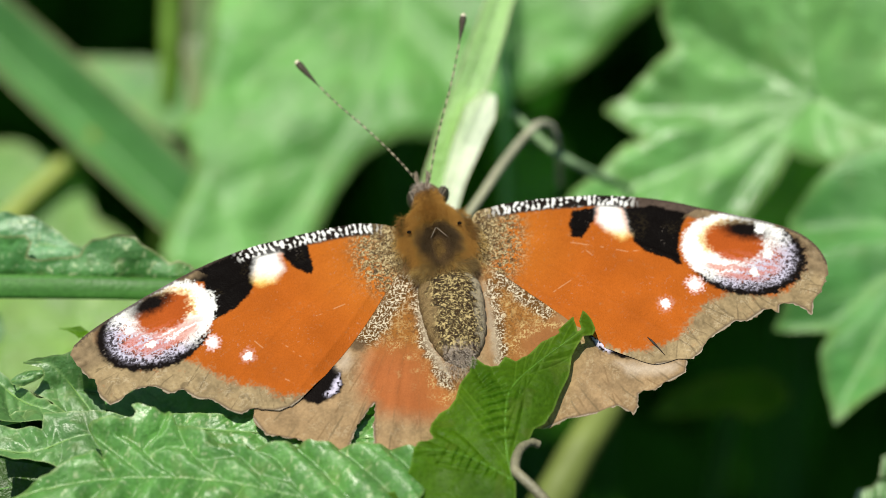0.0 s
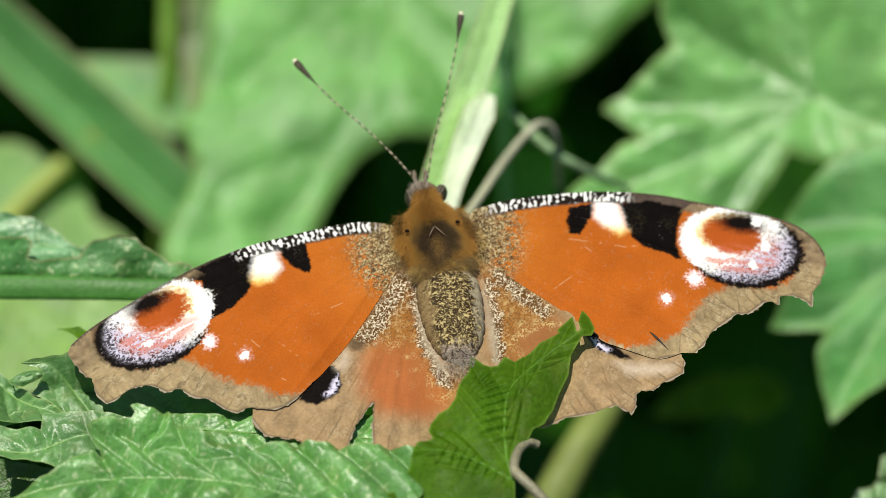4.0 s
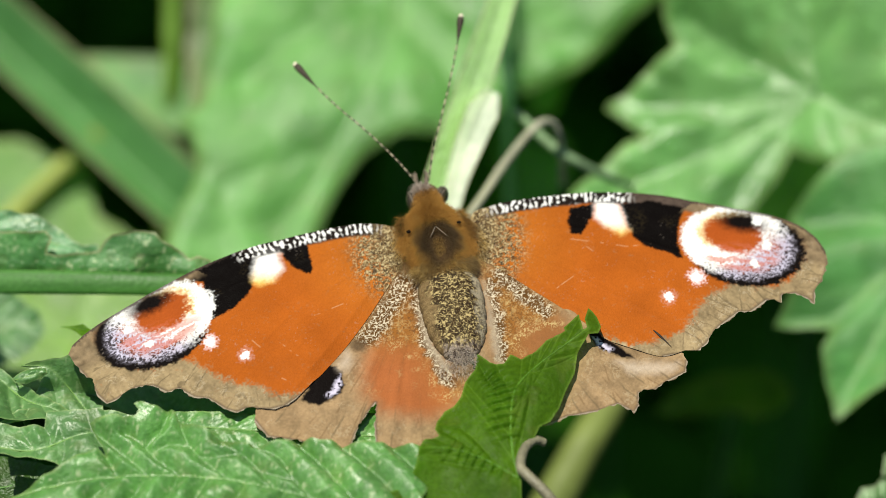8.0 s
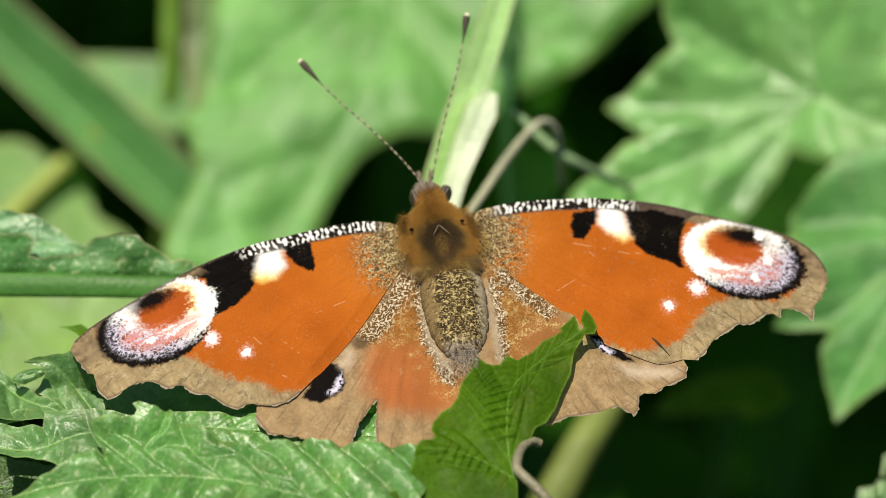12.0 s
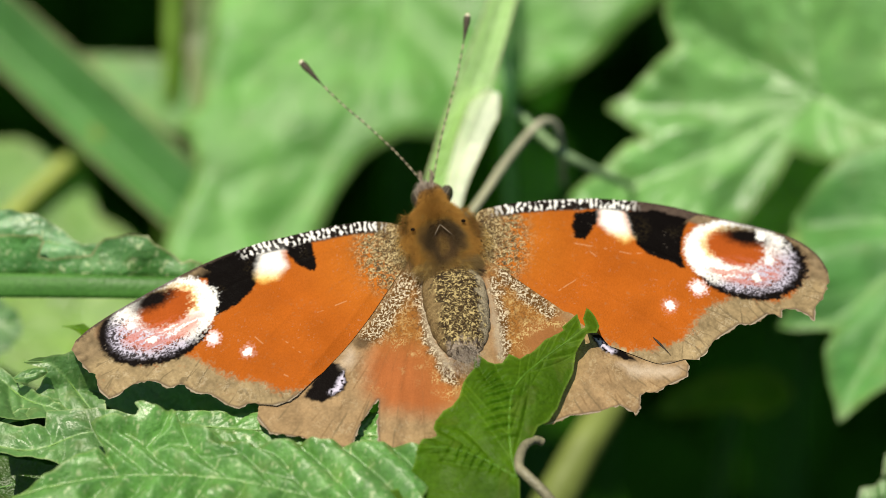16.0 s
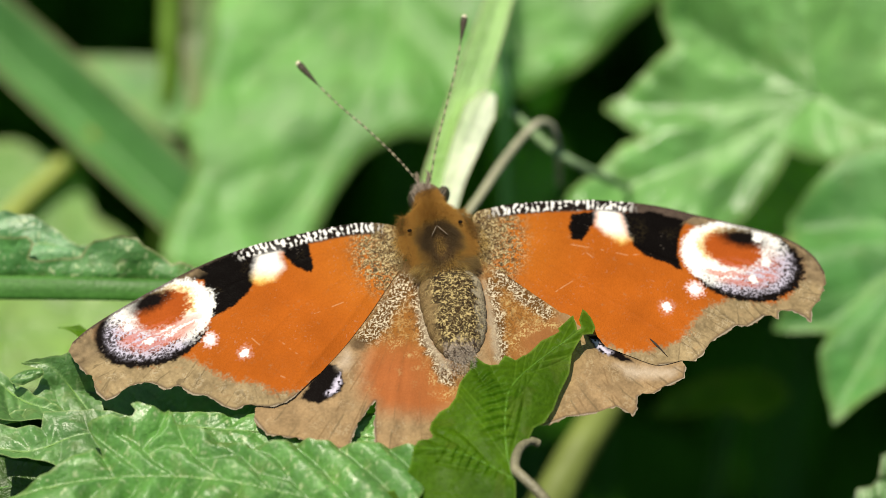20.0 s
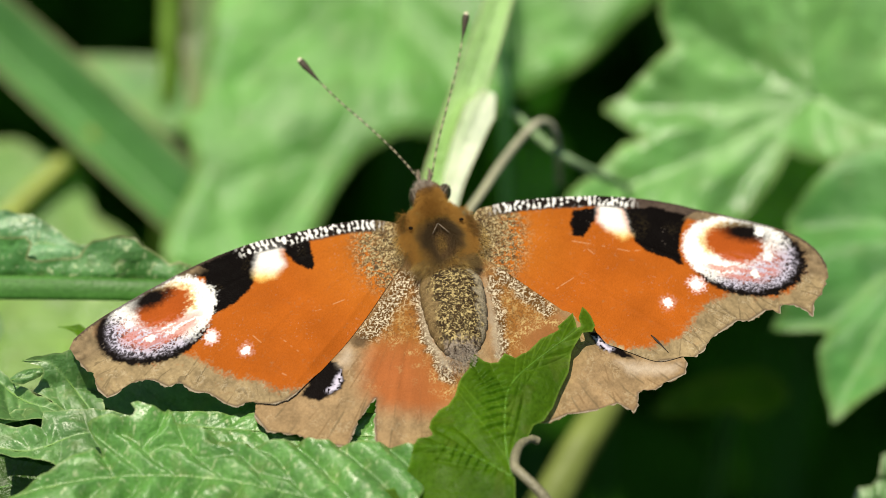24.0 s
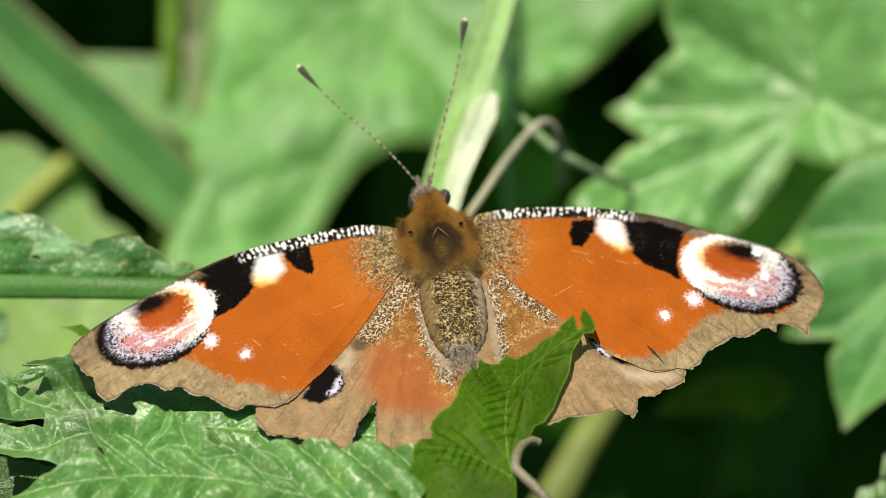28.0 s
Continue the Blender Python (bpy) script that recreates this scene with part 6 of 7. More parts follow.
tagged(part("fur", hairs("fur", 700, fur_gold, ((3.08, 0.11)), (2.2, 0.8), BODY, 0.5, 9, top=0.25, zc=0.35, up=0.0, thick=0.012, tone=collar_tone), thorax, "golden hairs over the wing root"), kind="stuff")
tagged(part("fur", hairs("fur", 380, fur_pale, ((1.5, -12.0)), (1.1, 1.5), BODY, 0.36, 11, top=0.4, zc=0.1, thick=0.012, lean=0.8), abdomen, "whitish hair fringe at the tail"), kind="stuff")
for shoulder, seed in (((-2.35, 0.1), 12), ((2.05, 0.9), 13)):
    tagged(part("fur", hairs("fur", 2600, fur_brown, shoulder, (2.5, 0.75), BODY, 0.75, seed, top=0.7, zc=0.6, up=0.15, thick=0.011, tone=collar_tone), thorax, "loose brown shoulder fur"), kind="stuff")
tagged(part("fur", hairs("fur", 420, fur_grey, ((-1.2, 5.0)), (0.7, 0.7), BODY, 0.7, 10, top=0.9, zc=0.3, thick=0.016, lean=-0.7), head, "grey bristles between the eyes"), kind="stuff")
mark_grey = plain("mark_grey", (0.17, 0.135, 0.1), 0.7, 0.1)
for ends in ([(-0.16, 0.18), (-0.58, -0.75)], [(-0.12, 0.18), (0.8, -0.6)]):
    part("mark", tube_mesh("mark", np.column_stack([np.linspace(*ends, 6), np.linspace(2.72, 2.5, 6)]), (0.03, 0.045, 0.04, 0.035, 0.03, 0.015), mark_grey, 6), thorax, "pale chevron hair mark")
for x, y in ((-2.34, 0.1), (1.75, 1.0)):
    d = part("dark_spot", ball("dark_spot", (0.19, 0.14, 0.12), spot_black), thorax, "small black shoulder spot")
    d.location = (x * MM, y * MM, 2.15 * MM)



# ---- undergrowth, darkened for shade ----
def undergrowth():
    """Leaves of the stand, from the soil up, behind and below those near the butterfly; they shade one another, and
    shade is also put into their dark colour.
    """
    rng = np.random.default_rng(77)
    near = np.column_stack([rng.uniform(-230, 230, 5000), rng.uniform(-190, 330, 5000), -rng.uniform(148, 310, 5000)])
    # unseen leaves above the view, added to keep the sun off the gaps
    near[3800:] = np.column_stack([rng.uniform(-190, 190, 1200), rng.uniform(58, 260, 1200), -rng.uniform(65, 145, 1200)])
    back = np.array(VIEW_AXES.to_3x3())
    near = near[(near[:, 0] / 235) ** 2 + ((near[:, 1] - 70) / 275) ** 2 + rng.uniform(-0.25, 0.25, len(near)) < 1]
    deep = np.column_stack([rng.normal(0, 190, 6000), rng.normal(250, 210, 6000), rng.uniform(-490, 140, 6000)])
    low = np.column_stack([rng.normal(0, 620, 5000), rng.normal(250, 620, 5000), -490 + rng.exponential(40, 5000)])
    deep = np.vstack([deep, low]) @ back
    deep = deep[(deep[:, 2] < -150) & (deep @ back[2] > -492)]
    centres = np.vstack([near, deep])
    n = len(centres)
    size = rng.uniform(12, 28, n)
    a, b, c = rng.uniform(-1.2, -0.1, n), rng.uniform(-0.5, 0.5, n), rng.uniform(0, 6.28, n)
    s = np.linspace(0, 1, 7)
    wide = 0.42 * np.sin(np.pi * np.minimum(0.97, s * 0.93 + 0.05)) ** 0.8
    e = np.array([-1.0, 0.0, 1.0])
    x = (wide[:, None] * e[None, :]).ravel()
    y = np.repeat((s - 0.5) * 2, 3)
    z = (0.12 * np.abs(e)[None, :] * wide[:, None] - 0.3 * (s[:, None] - 0.5) ** 2).ravel()
    x, y, z = (v[None, :] * size[:, None] for v in (x, y, z))
    a, b, c = a[:, None], b[:, None], c[:, None]
    y, z = y * np.cos(a) - z * np.sin(a), y * np.sin(a) + z * np.cos(a)
    x, z = x * np.cos(b) + z * np.sin(b), -x * np.sin(b) + z * np.cos(b)
    x, y = x * np.cos(c) - y * np.sin(c), x * np.sin(c) + y * np.cos(c)
    verts = np.stack([x, y, z], 2) + centres[:, None, :]
    one = np.array([(j * 3 + k, j * 3 + k + 1, j * 3 + k + 4, j * 3 + k + 3) for j in range(6) for k in range(2)])
    faces = (one[None] + (np.arange(n) * 21)[:, None, None]).reshape(-1, 4)
    # dark leaf colour that carries part of the deep shade
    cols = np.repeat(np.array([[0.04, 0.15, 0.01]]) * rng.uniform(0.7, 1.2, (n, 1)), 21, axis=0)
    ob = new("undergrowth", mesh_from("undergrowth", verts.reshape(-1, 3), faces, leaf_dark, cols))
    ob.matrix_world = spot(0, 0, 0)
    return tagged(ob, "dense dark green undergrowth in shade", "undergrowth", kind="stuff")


undergrowth()


# ---- what moves ----
# seconds, shift right and up (mm), pitch and turn (degrees); then the flex of both wings and the sweep of both forewings
BUTTERFLY_PATH = [
    (0, 0, 0, 0, 0), (0.5, -0.06, 0, 0.03, 0.28), (1, -0.08, 0.01, 0.8, 0.39), (1.5, 0.01, 0.12, -0.02, -0.21), (2, 0, 0.02, -0.19, 0.15), (2.5, -0.01, -0.21, -1.31, -0.05),
    (3, 0.02, 0.2, 0.92, -0.15), (3.5, -0.06, 0.18, 0.41, 0.11), (4, -0.07, 0.14, 0.23, 0.09), (4.5, -0.07, 0.1, 0.06, 0.08), (5, -0.07, 0.06, -0.12, 0.07), (5.5, -0.08, 0.02, -0.29, 0.05),
    (6, -0.01, 0.05, -0.16, -0.02), (6.5, -0.05, 0, -0.5, 0.1), (7, -0.06, 0.04, -0.56, 0.09), (7.5, -0.25, -0.06, -1.19, 0.06), (8, -0.25, -0.1, -0.96, 0.52), (8.5, 0.02, 0.1, -0.19, -0.11),
    (9, -0.03, 0.05, -0.46, 0.2), (9.5, -0.01, 0, -0.87, -0.13), (10, -0.06, -0.11, -1.79, 0.09), (10.5, 0.05, -0.16, -1.71, -0.29), (11, 0.08, 0.01, -0.89, -0.16), (11.5, 0.07, 0, -1.36, -0.13),
    (12, 0.11, 0.03, -1.21, -0.27), (12.5, 0.11, 0.03, -1.18, -0.23), (13, 0.11, 0.03, -1.27, -0.22), (13.5, 0.1, 0.04, -1.36, -0.21), (14, 0.09, 0.04, -1.46, -0.21), (14.5, 0.09, 0.05, -1.55, -0.2),
    (15, 0.07, 0.06, -1.42, -0.16), (15.5, 0.07, 0.04, -1.39, -0.19), (16, 0.05, -0.02, -1.58, -0.08), (16.5, 0.03, 0.02, -1.59, -0.15), (17, 0.03, 0.01, -1.34, -0.09), (17.5, 0.06, -0.02, -1.57, -0.21),
    (18, 0.08, -0.01, -1.56, -0.19), (18.5, 0.09, 0, -1.53, -0.19), (19, 0.09, 0.03, -1.21, -0.16), (19.5, 0.09, -0.02, -1.39, -0.19), (20, 0.09, -0.02, -1.62, -0.12), (20.5, 0.06, -0.03, -1.69, -0.07),
    (21, 0.01, -0.06, -1.52, -0.11), (21.5, 0.05, 0.19, -1.3, -0.11), (22, 0.04, 0.13, -1.46, -0.11), (22.5, 0.04, 0.07, -1.62, -0.11), (23, 0.04, 0.01, -1.79, -0.11), (23.5, 0.03, -0.05, -1.95, -0.12),
    (24, 0.17, 0.13, -1.43, -0.32), (24.5, 0.13, 0.17, -1.34, -0.15), (25, 0.16, 0.12, -1.27, -0.26), (25.5, 0.14, 0.04, -1.36, -0.28), (26, 0.16, 0.1, -1.66, -0.14), (26.5, 0.12, 0.08, -1.02, -0.15),
    (27, 0.08, -0.01, -1.63, -0.12), (27.5, 0.01, -0.41, -4.14, -0.33), (28, -0.03, -0.21, -2.83, -0.08),
]
FLEX = [
    (0, 0, 0, 0, 0), (0.5, 0.5, -0.2, 0.1, 0), (1, 0.2, -0.1, -0.1, 2.1), (1.5, -1.1, -0.2, -0.1, 2.6), (2, -0.8, 0.4, -0.4, 2), (2.5, -1.2, 2.2, -0.2, 2.1),
    (3, -0.9, 0.5, -0.6, 2.4), (3.5, -1, 1, -0.8, 2.1), (4, -1, 1.4, -0.8, 2.2), (4.5, -1, 1.8, -0.8, 2.2), (5, -1.1, 2.2, -0.8, 2.2), (5.5, -1.1, 2.6, -0.8, 2.2),
    (6, -1.1, 2.9, -0.8, 2.3), (6.5, -1.5, 3.1, -1, 2.2), (7, -1.4, 3.5, -1, 2.4), (7.5, -1.8, 3.1, -1, 2.6), (8, -1.5, 2.1, -1.6, 2.8), (8.5, -1.7, 2.3, -1.5, 2.8),
    (9, -1, 2.6, -1.3, 2.5), (9.5, -1.6, 2.9, -1.4, 2.4), (10, -2.1, 5.6, -1.8, 1.6), (10.5, -3, 6.3, -2, 1.6), (11, -2.3, 4.7, -1.9, 1.4), (11.5, -2.7, 4.7, -2, 1.6),
    (12, -2.6, 4.6, -1.8, 1.7), (12.5, -2.7, 4.5, -1.9, 1.4), (13, -2.7, 4.6, -2, 1.4), (13.5, -2.8, 4.6, -2, 1.3), (14, -2.8, 4.7, -2, 1.2), (14.5, -2.8, 4.7, -2, 1.2),
    (15, -2.5, 4.7, -1.8, 1.7), (15.5, -2.4, 4.6, -1.8, 1.6), (16, -2.3, 4.6, -1.9, 1.4), (16.5, -2.7, 4.3, -2.1, 1.3), (17, -2.3, 4.2, -1.8, 1.7), (17.5, -2.4, 4.6, -1.8, 1.7),
    (18, -2.5, 4.4, -1.9, 1.5), (18.5, -2.6, 4, -1.9, 1.4), (19, -2.3, 3.8, -1.8, 1.7), (19.5, -2.7, 4, -2, 1.4), (20, -2.5, 4.7, -1.9, 1.4), (20.5, -2.1, 4.8, -1.7, 1.3),
    (21, -2.4, 4.2, -1.9, 1.1), (21.5, -2.5, 2.4, -1.8, 2.3), (22, -2.5, 2.6, -1.8, 2.1), (22.5, -2.5, 2.8, -1.8, 1.9), (23, -2.5, 3.1, -1.8, 1.7), (23.5, -2.5, 3.3, -1.9, 1.5),
    (24, -2.3, 3.1, -1.6, 1.3), (24.5, -2.3, 3.3, -1.8, 1.7), (25, -1.7, 2.9, -1.4, 1.3), (25.5, -2, 2.9, -1.8, 1.3), (26, -1.9, 3.5, -1.7, 1.2), (26.5, -1.8, 3.3, -1.7, 1.2),
    (27, -2.4, 4.7, -1.9, 0.8), (27.5, -2.8, 9.4, -2.1, -0.5), (28, -2.6, 6.7, -1.8, 0.1),
]
FRONT_LEAF_SWAY = [
    (0, 0, 0), (0.5, 0.06, 0), (1, 0.1, -0.01), (1.5, -0.03, 0.07), (2, -0.03, 0.07), (2.5, 0.03, 0.06),
    (3, -0.01, -0.02), (3.5, 0.01, 0), (4, 0.01, 0.01), (4.5, 0, 0.02), (5, -0.01, 0.02), (5.5, -0.01, 0.03),
    (6, 0.01, 0.01), (6.5, 0.05, 0.01), (7, 0.04, 0.02), (7.5, 0.11, 0.09), (8, 0.23, 0.04), (8.5, 0.03, 0.02),
    (9, 0.02, 0.01), (9.5, 0.01, 0.03), (10, -0.03, 0.04), (10.5, 0.01, -0.05), (11, 0.05, 0), (11.5, 0.02, -0.03),
    (12, 0.05, -0.03), (12.5, 0.03, 0), (13, 0.04, 0), (13.5, 0.05, 0.01), (14, 0.06, 0.02), (14.5, 0.07, 0.03),
    (15, 0.09, 0.03), (15.5, 0.06, 0.03), (16, 0.06, 0.03), (16.5, 0.01, 0.04), (17, 0.07, -0.02), (17.5, 0.04, 0.02),
    (18, 0.04, 0), (18.5, 0.08, -0.01), (19, 0.05, 0.01), (19.5, 0.05, -0.01), (20, 0.03, 0.01), (20.5, 0, 0.02),
    (21, -0.05, 0.01), (21.5, -0.07, 0.08), (22, -0.05, 0.08), (22.5, -0.02, 0.07), (23, 0, 0.07), (23.5, 0.02, 0.07),
    (24, 0, 0.13), (24.5, -0.05, 0.12), (25, -0.06, 0.13), (25.5, -0.07, 0.12), (26, -0.08, 0.12), (26.5, -0.03, 0.05),
    (27, -0.11, 0.1), (27.5, -0.15, 0.02), (28, -0.1, 0.05),
]
STAR_LEAF_SWAY = [
    (0, 0, 0), (0.5, -0.04, 0.09), (1, -0.14, 0.05), (1.5, 0.01, 0.15), (2, -0.01, 0.16), (2.5, -0.04, 0.16),
    (3, 0, 0.09), (3.5, -0.04, 0.22), (4, -0.05, 0.2), (4.5, -0.06, 0.19), (5, -0.08, 0.18), (5.5, -0.09, 0.17),
    (6, -0.1, 0.06), (6.5, -0.04, 0.11), (7, -0.01, 0.04), (7.5, 0.24, -0.15), (8, -0.11, 0.09), (8.5, -0.02, 0.09),
    (9, -0.03, 0.08), (9.5, 0.06, 0.09), (10, -0.01, 0.13), (10.5, 0.03, 0.1), (11, 0.03, 0.06), (11.5, -0.03, 0.09),
    (12, 0, 0.06), (12.5, -0.01, 0.05), (13, -0.03, 0.05), (13.5, -0.05, 0.04), (14, -0.06, 0.04), (14.5, -0.08, 0.04),
    (15, -0.08, 0.01), (15.5, -0.1, 0.01), (16, -0.08, 0.01), (16.5, 0.04, -0.04), (17, 0.03, 0.01), (17.5, 0.01, 0.01),
    (18, 0.01, 0.03), (18.5, 0.01, 0.05), (19, -0.02, 0.06), (19.5, -0.06, 0.08), (20, -0.01, 0.08), (20.5, 0, -0.04),
    (21, 0.13, -0.06), (21.5, 0.09, -0.03), (22, 0.04, 0), (22.5, -0.01, 0.03), (23, -0.06, 0.06), (23.5, -0.12, 0.09),
    (24, -0.06, -0.03), (24.5, -0.04, 0.04), (25, 0, -0.08), (25.5, -0.04, 0.04), (26, -0.05, 0.04), (26.5, -0.05, 0.03),
    (27, -0.04, -0.01), (27.5, 0.14, -0.29), (28, 0.13, -0.23),
]
LOBE_LEAF_SWAY = [
    (0, 0, 0), (0.5, 0.03, 0.23), (1, 0.23, -0.51), (1.5, 0.04, 0.23), (2, -0.04, 0.15), (2.5, -0.07, 0.18),
    (3, -0.01, 0.09), (3.5, -0.25, 0.19), (4, -0.24, 0.14), (4.5, -0.23, 0.1), (5, -0.21, 0.05), (5.5, -0.2, 0),
    (6, -0.1, -0.02), (6.5, 0.03, -0.06), (7, 0.2, -0.32), (7.5, 0.62, -0.5), (8, -0.09, 0.17), (8.5, -0.15, 0.03),
    (9, -0.16, 0.05), (9.5, -0.02, 0.04), (10, -0.07, 0.05), (10.5, 0.02, -0.13), (11, -0.06, -0.04), (11.5, -0.05, 0.01),
    (12, -0.06, 0.05), (12.5, -0.11, 0), (13, -0.09, -0.02), (13.5, -0.06, -0.04), (14, -0.03, -0.06), (14.5, 0, -0.08),
    (15, -0.01, -0.08), (15.5, -0.01, -0.08), (16, 0.1, 0), (16.5, 0.16, -0.21), (17, 0.08, -0.05), (17.5, -0.02, -0.05),
    (18, -0.02, -0.11), (18.5, 0.09, 0.06), (19, -0.14, 0.01), (19.5, 0.05, 0.03), (20, -0.04, -0.14), (20.5, 0.12, -0.35),
    (21, 0.44, -0.44), (21.5, 0.15, -0.25), (22, 0.08, -0.2), (22.5, 0.01, -0.14), (23, -0.06, -0.09), (23.5, -0.12, -0.04),
    (24, -0.11, -0.08), (24.5, -0.16, 0.03), (25, -0.06, -0.08), (25.5, -0.04, -0.01), (26, -0.09, -0.05), (26.5, -0.08, -0.05),
    (27, -0.05, -0.23), (27.5, 0.59, -1.38), (28, 0.61, -0.7),
]
BACK_LEAF_SWAY = [
    (0, 0, 0), (0.5, 0.06, 0.2), (1, -0.12, 0.03), (1.5, 0.19, 0.16), (2, 0.04, 0.12), (2.5, -0.04, 0.06),
    (3, 0.1, 0.17), (3.5, 0.02, 0.2), (4, 0.01, 0.18), (4.5, 0, 0.16), (5, 0, 0.14), (5.5, -0.01, 0.11),
    (6, -0.02, 0.09), (6.5, 0.06, 0.09), (7, 0.09, 0.06), (7.5, 0.17, -0.21), (8, -0.01, 0.25), (8.5, -0.08, 0.14),
    (9, 0.1, 0.21), (9.5, 0.09, 0.2), (10, 0.11, 0.21), (10.5, 0.05, 0.18), (11, -0.03, 0.12), (11.5, -0.05, 0.09),
    (12, -0.03, 0.09), (12.5, -0.04, 0.08), (13, -0.07, 0.05), (13.5, -0.1, 0.02), (14, -0.13, -0.01), (14.5, -0.16, -0.04),
    (15, -0.13, -0.04), (15.5, -0.13, -0.04), (16, -0.13, -0.04), (16.5, 0.17, -0.15), (17, 0, -0.01), (17.5, 0.09, 0.14),
    (18, 0.09, 0), (18.5, 0.09, 0.03), (19, 0.21, 0.25), (19.5, 0.02, 0.03), (20, 0.04, 0.05), (20.5, 0.31, 0.07),
    (21, 0.26, -0.3), (21.5, -0.12, -0.18), (22, -0.13, -0.15), (22.5, -0.14, -0.11), (23, -0.16, -0.08), (23.5, -0.17, -0.04),
    (24, 0.04, 0.08), (24.5, 0.07, 0.06), (25, 0.21, 0), (25.5, 0.04, -0.01), (26, -0.21, -0.17), (26.5, -0.24, -0.21),
    (27, 0.06, -0.12), (27.5, 0.22, -0.4), (28, -0.16, -0.84),
]
TIP_LEAF_SWAY = [
    (0, 0, 0), (0.5, -0.08, -0.03), (1, -0.11, -0.33), (1.5, -0.1, -0.07), (2, -0.03, -0.11), (2.5, -0.25, -0.58),
    (3, -0.05, 0.08), (3.5, -0.06, 0.03), (4, -0.08, 0), (4.5, -0.1, -0.04), (5, -0.13, -0.07), (5.5, -0.15, -0.11),
    (6, -0.09, -0.06), (6.5, -0.08, -0.2), (7, -0.2, -0.16), (7.5, -0.34, -0.33), (8, -0.36, -0.41), (8.5, -0.07, -0.01),
    (9, -0.04, -0.09), (9.5, -0.13, -0.1), (10, -0.25, -0.31), (10.5, -0.23, -0.4), (11, -0.16, -0.18), (11.5, -0.12, -0.13),
    (12, -0.02, -0.06), (12.5, -0.11, -0.14), (13, -0.1, -0.12), (13.5, -0.09, -0.09), (14, -0.08, -0.06), (14.5, -0.07, -0.03),
    (15, -0.12, -0.11), (15.5, -0.12, -0.11), (16, -0.19, -0.18), (16.5, -0.13, -0.13), (17, -0.14, -0.15), (17.5, -0.13, -0.15),
    (18, -0.13, -0.14), (18.5, -0.06, -0.12), (19, -0.02, -0.06), (19.5, 0.01, -0.12), (20, -0.1, -0.16), (20.5, -0.07, -0.15),
    (21, -0.19, -0.2), (21.5, -0.11, 0.05), (22, -0.1, -0.01), (22.5, -0.09, -0.06), (23, -0.09, -0.12), (23.5, -0.08, -0.18),
    (24, -0.03, 0), (24.5, -0.08, 0.06), (25, -0.02, 0.07), (25.5, -0.04, -0.01), (26, -0.05, 0.06), (26.5, -0.07, -0.05),
    (27, -0.08, -0.11), (27.5, -0.36, -0.44), (28, -0.21, -0.33),
]
EDGE_LEAF_SWAY = [
    (0, 0, 0), (0.5, 0.2, 0.03), (1, 1.11, -0.05), (1.5, -0.1, 0.07), (2, -0.32, 0.04), (2.5, 0.39, -0.51),
    (3, -0.05, 0.01), (3.5, 0.16, -0.04), (4, 0.15, -0.04), (4.5, 0.15, -0.04), (5, 0.14, -0.04), (5.5, 0.13, -0.04),
    (6, 0.05, -0.13), (6.5, 0.63, -0.06), (7, 0.44, -0.16), (7.5, 1.22, -0.33), (8, 1.41, 0.22), (8.5, -0.57, 0.13),
    (9, -0.19, -0.1), (9.5, -0.13, -0.25), (10, -0.17, -0.17), (10.5, 0.26, -0.41), (11, 0.26, -0.11), (11.5, 0.45, 0.08),
    (12, 0.12, 0.01), (12.5, 0.39, -0.14), (13, 0.33, -0.1), (13.5, 0.28, -0.06), (14, 0.22, -0.02), (14.5, 0.16, 0.02),
    (15, 0.76, 0.02), (15.5, 0.47, 0.02), (16, 0.76, -0.12), (16.5, 0.39, 0.14), (17, 0.88, -0.1), (17.5, 0.32, -0.03),
    (18, 0.1, -0.09), (18.5, 0.25, -0.13), (19, 0.07, 0), (19.5, 0.18, -0.13), (20, 0.2, -0.18), (20.5, 0.31, -0.17),
    (21, 0.04, 0), (21.5, -0.09, -0.04), (22, 0.14, -0.04), (22.5, 0.36, -0.04), (23, 0.58, -0.05), (23.5, 0.8, -0.05),
    (24, 0.07, -0.23), (24.5, 0.73, -0.1), (25, -0.28, -0.01), (25.5, 0.14, -0.17), (26, 0.34, 0.04), (26.5, 0.32, 0.01),
    (27, -0.12, -0.12), (27.5, -0.05, -0.88), (28, 0.17, -0.13),
]
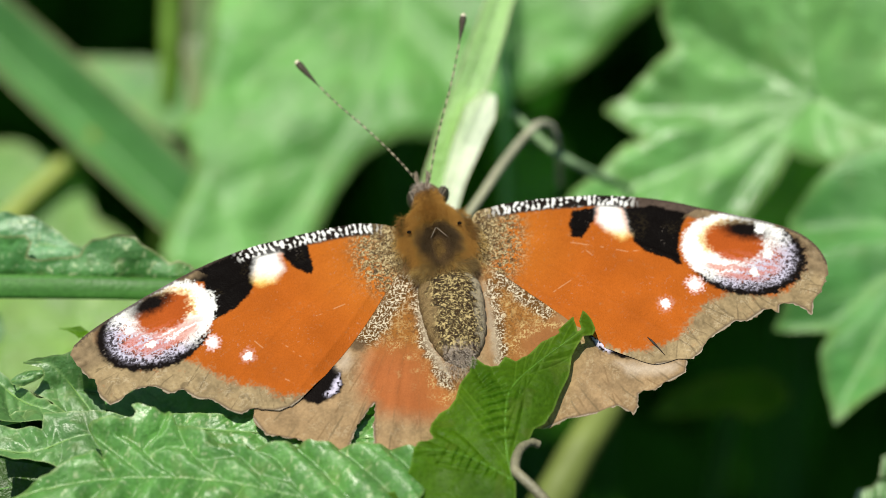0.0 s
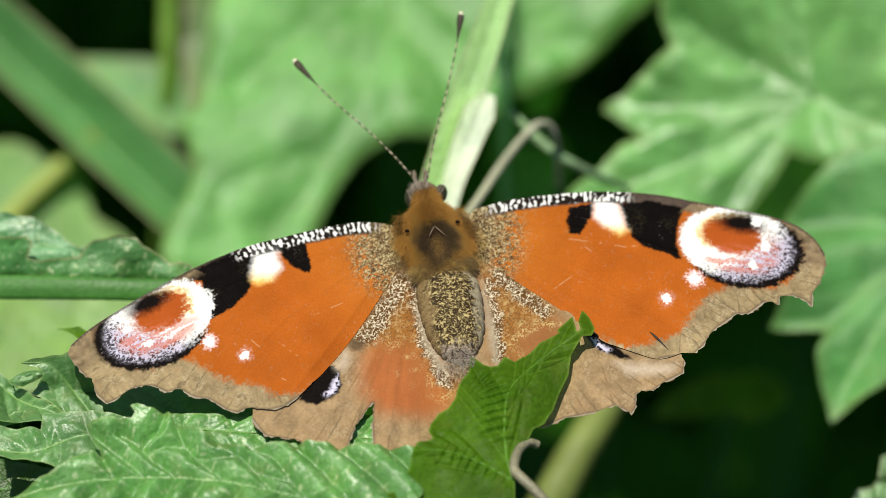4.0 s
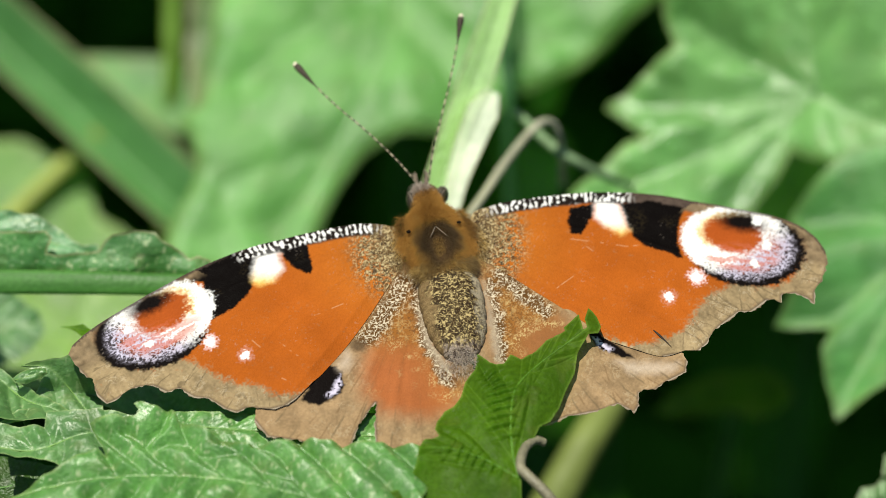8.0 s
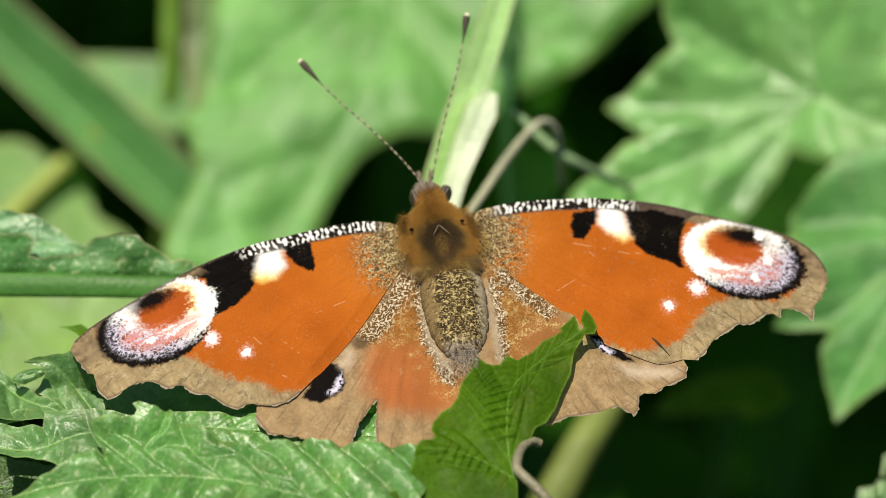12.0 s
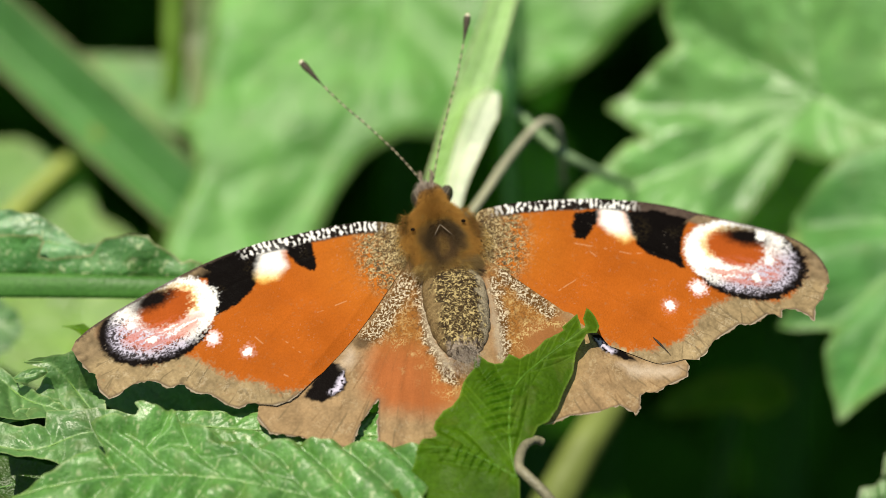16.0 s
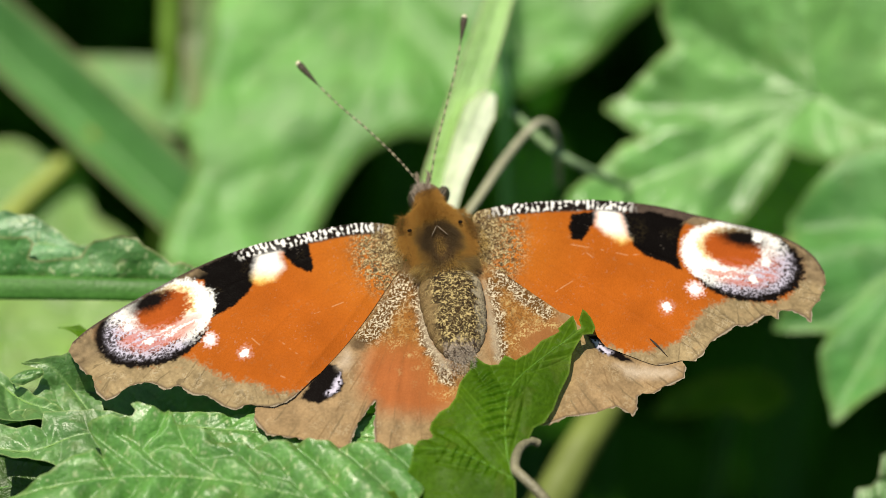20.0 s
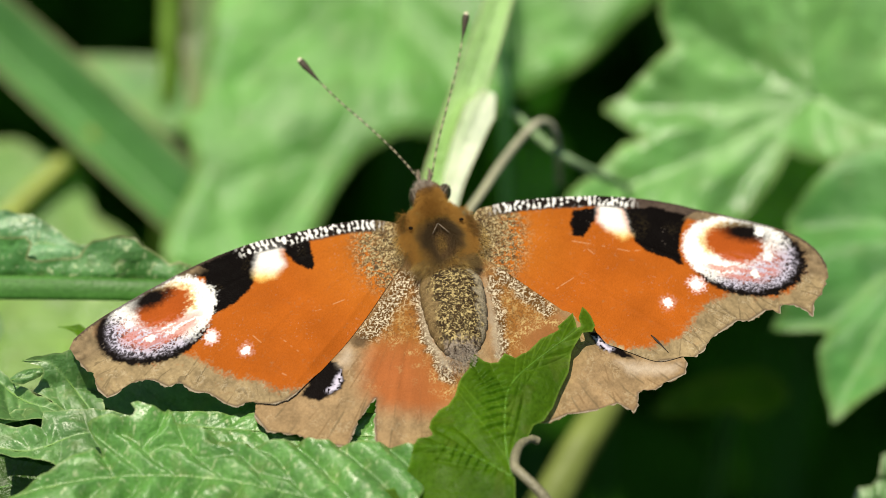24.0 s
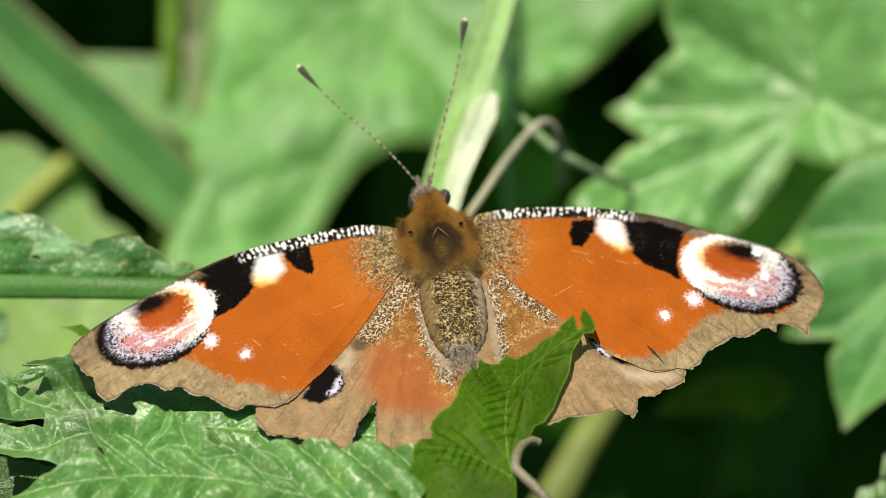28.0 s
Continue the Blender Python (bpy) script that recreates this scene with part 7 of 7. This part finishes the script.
BLOWN_LEAF_SWAY = [
    (0, -3.22, 0), (0.5, -2.55, 0), (1, -1.47, 0), (1.5, -3.59, 0), (2, -3.83, 0), (2.5, -3.74, 0),
    (3, -3.22, 0), (3.5, -3.5, 0), (4.5, -3.59, 0), (5.5, -3.5, 0), (6, -3.22, 0), (6.5, -2.17, 0),
    (7, -1.8, 0), (7.2, -0.85, 0), (7.5, -1.13, 0), (7.8, -3.36, 0), (8, -0.05, 0), (8.2, -3.36, 0),
    (8.5, -3.83, 0), (9, -3.97, 0), (9.5, -3.97, 0), (10, -3.78, 0), (10.5, -2.88, 0), (11, -2.93, 0),
    (11.5, -2.41, 0), (12, -3.36, 0), (12.5, -1.7, 0), (13.5, -2.65, 0), (14.5, -3.12, 0), (15, -1.8, 0),
    (15.5, -2.55, 0), (16, -1.94, 0), (16.5, -3.12, 0), (17, -1.61, 0), (17.5, -2.74, 0), (18, -3.36, 0),
    (18.5, -3.74, 0), (19, -3.74, 0), (19.5, -3.36, 0), (20, -3.74, 0), (20.5, -2.88, 0), (21, -3.03, 0),
    (21.5, -2.65, 0), (22.5, -2.55, 0), (23.5, -2.17, 0), (24, -3.36, 0), (24.5, -2.41, 0), (25, -3.74, 0),
    (25.5, -3.12, 0), (26, -3.74, 0), (26.5, -2.55, 0), (27, -3.12, 0), (27.5, -3.12, 0), (28, -2.88, 0),
]
SWAYS = ((front_leaf, FRONT_LEAF_SWAY), (star_leaf, STAR_LEAF_SWAY), (lobe_leaf, LOBE_LEAF_SWAY), (back_leaf, BACK_LEAF_SWAY), (tip_leaf, TIP_LEAF_SWAY), (edge_leaf, EDGE_LEAF_SWAY), (blown_leaf, BLOWN_LEAF_SWAY))


def motions():
    """The butterfly shifts and flexes its wings; leaves sway in light wind."""
    base = BUTTERFLY_AT
    walk(butterfly, [(t, spot(base[0] + x, base[1] + y, base[2], base[3] + p, base[4], base[5] + r)) for t, x, y, p, r in BUTTERFLY_PATH])
    axis = Vector((BODY[0], BODY[1], 0)).normalized()
    for ob, side, swept in WINGS:
        at = ob.location.copy()
        walk(ob, [(t, Matrix.Translation(at) @ Matrix.Rotation(radians(row[side]), 4, axis) @ pose(0, 0, 0, 0, 0, row[side + 2] * swept)) for t, *row in FLEX])
    for ob, rows in SWAYS:
        m = ob.matrix_world.copy()
        walk(ob, [(t, Matrix.Translation(VIEW_AXES.to_3x3() @ Vector((x * MM, y * MM, 0))) @ m) for t, x, y in rows])


WINGS = ((left_forewing, 0, 1), (left_hindwing, 0, 0), (right_forewing, 1, 1), (right_hindwing, 1, 0))
motions()
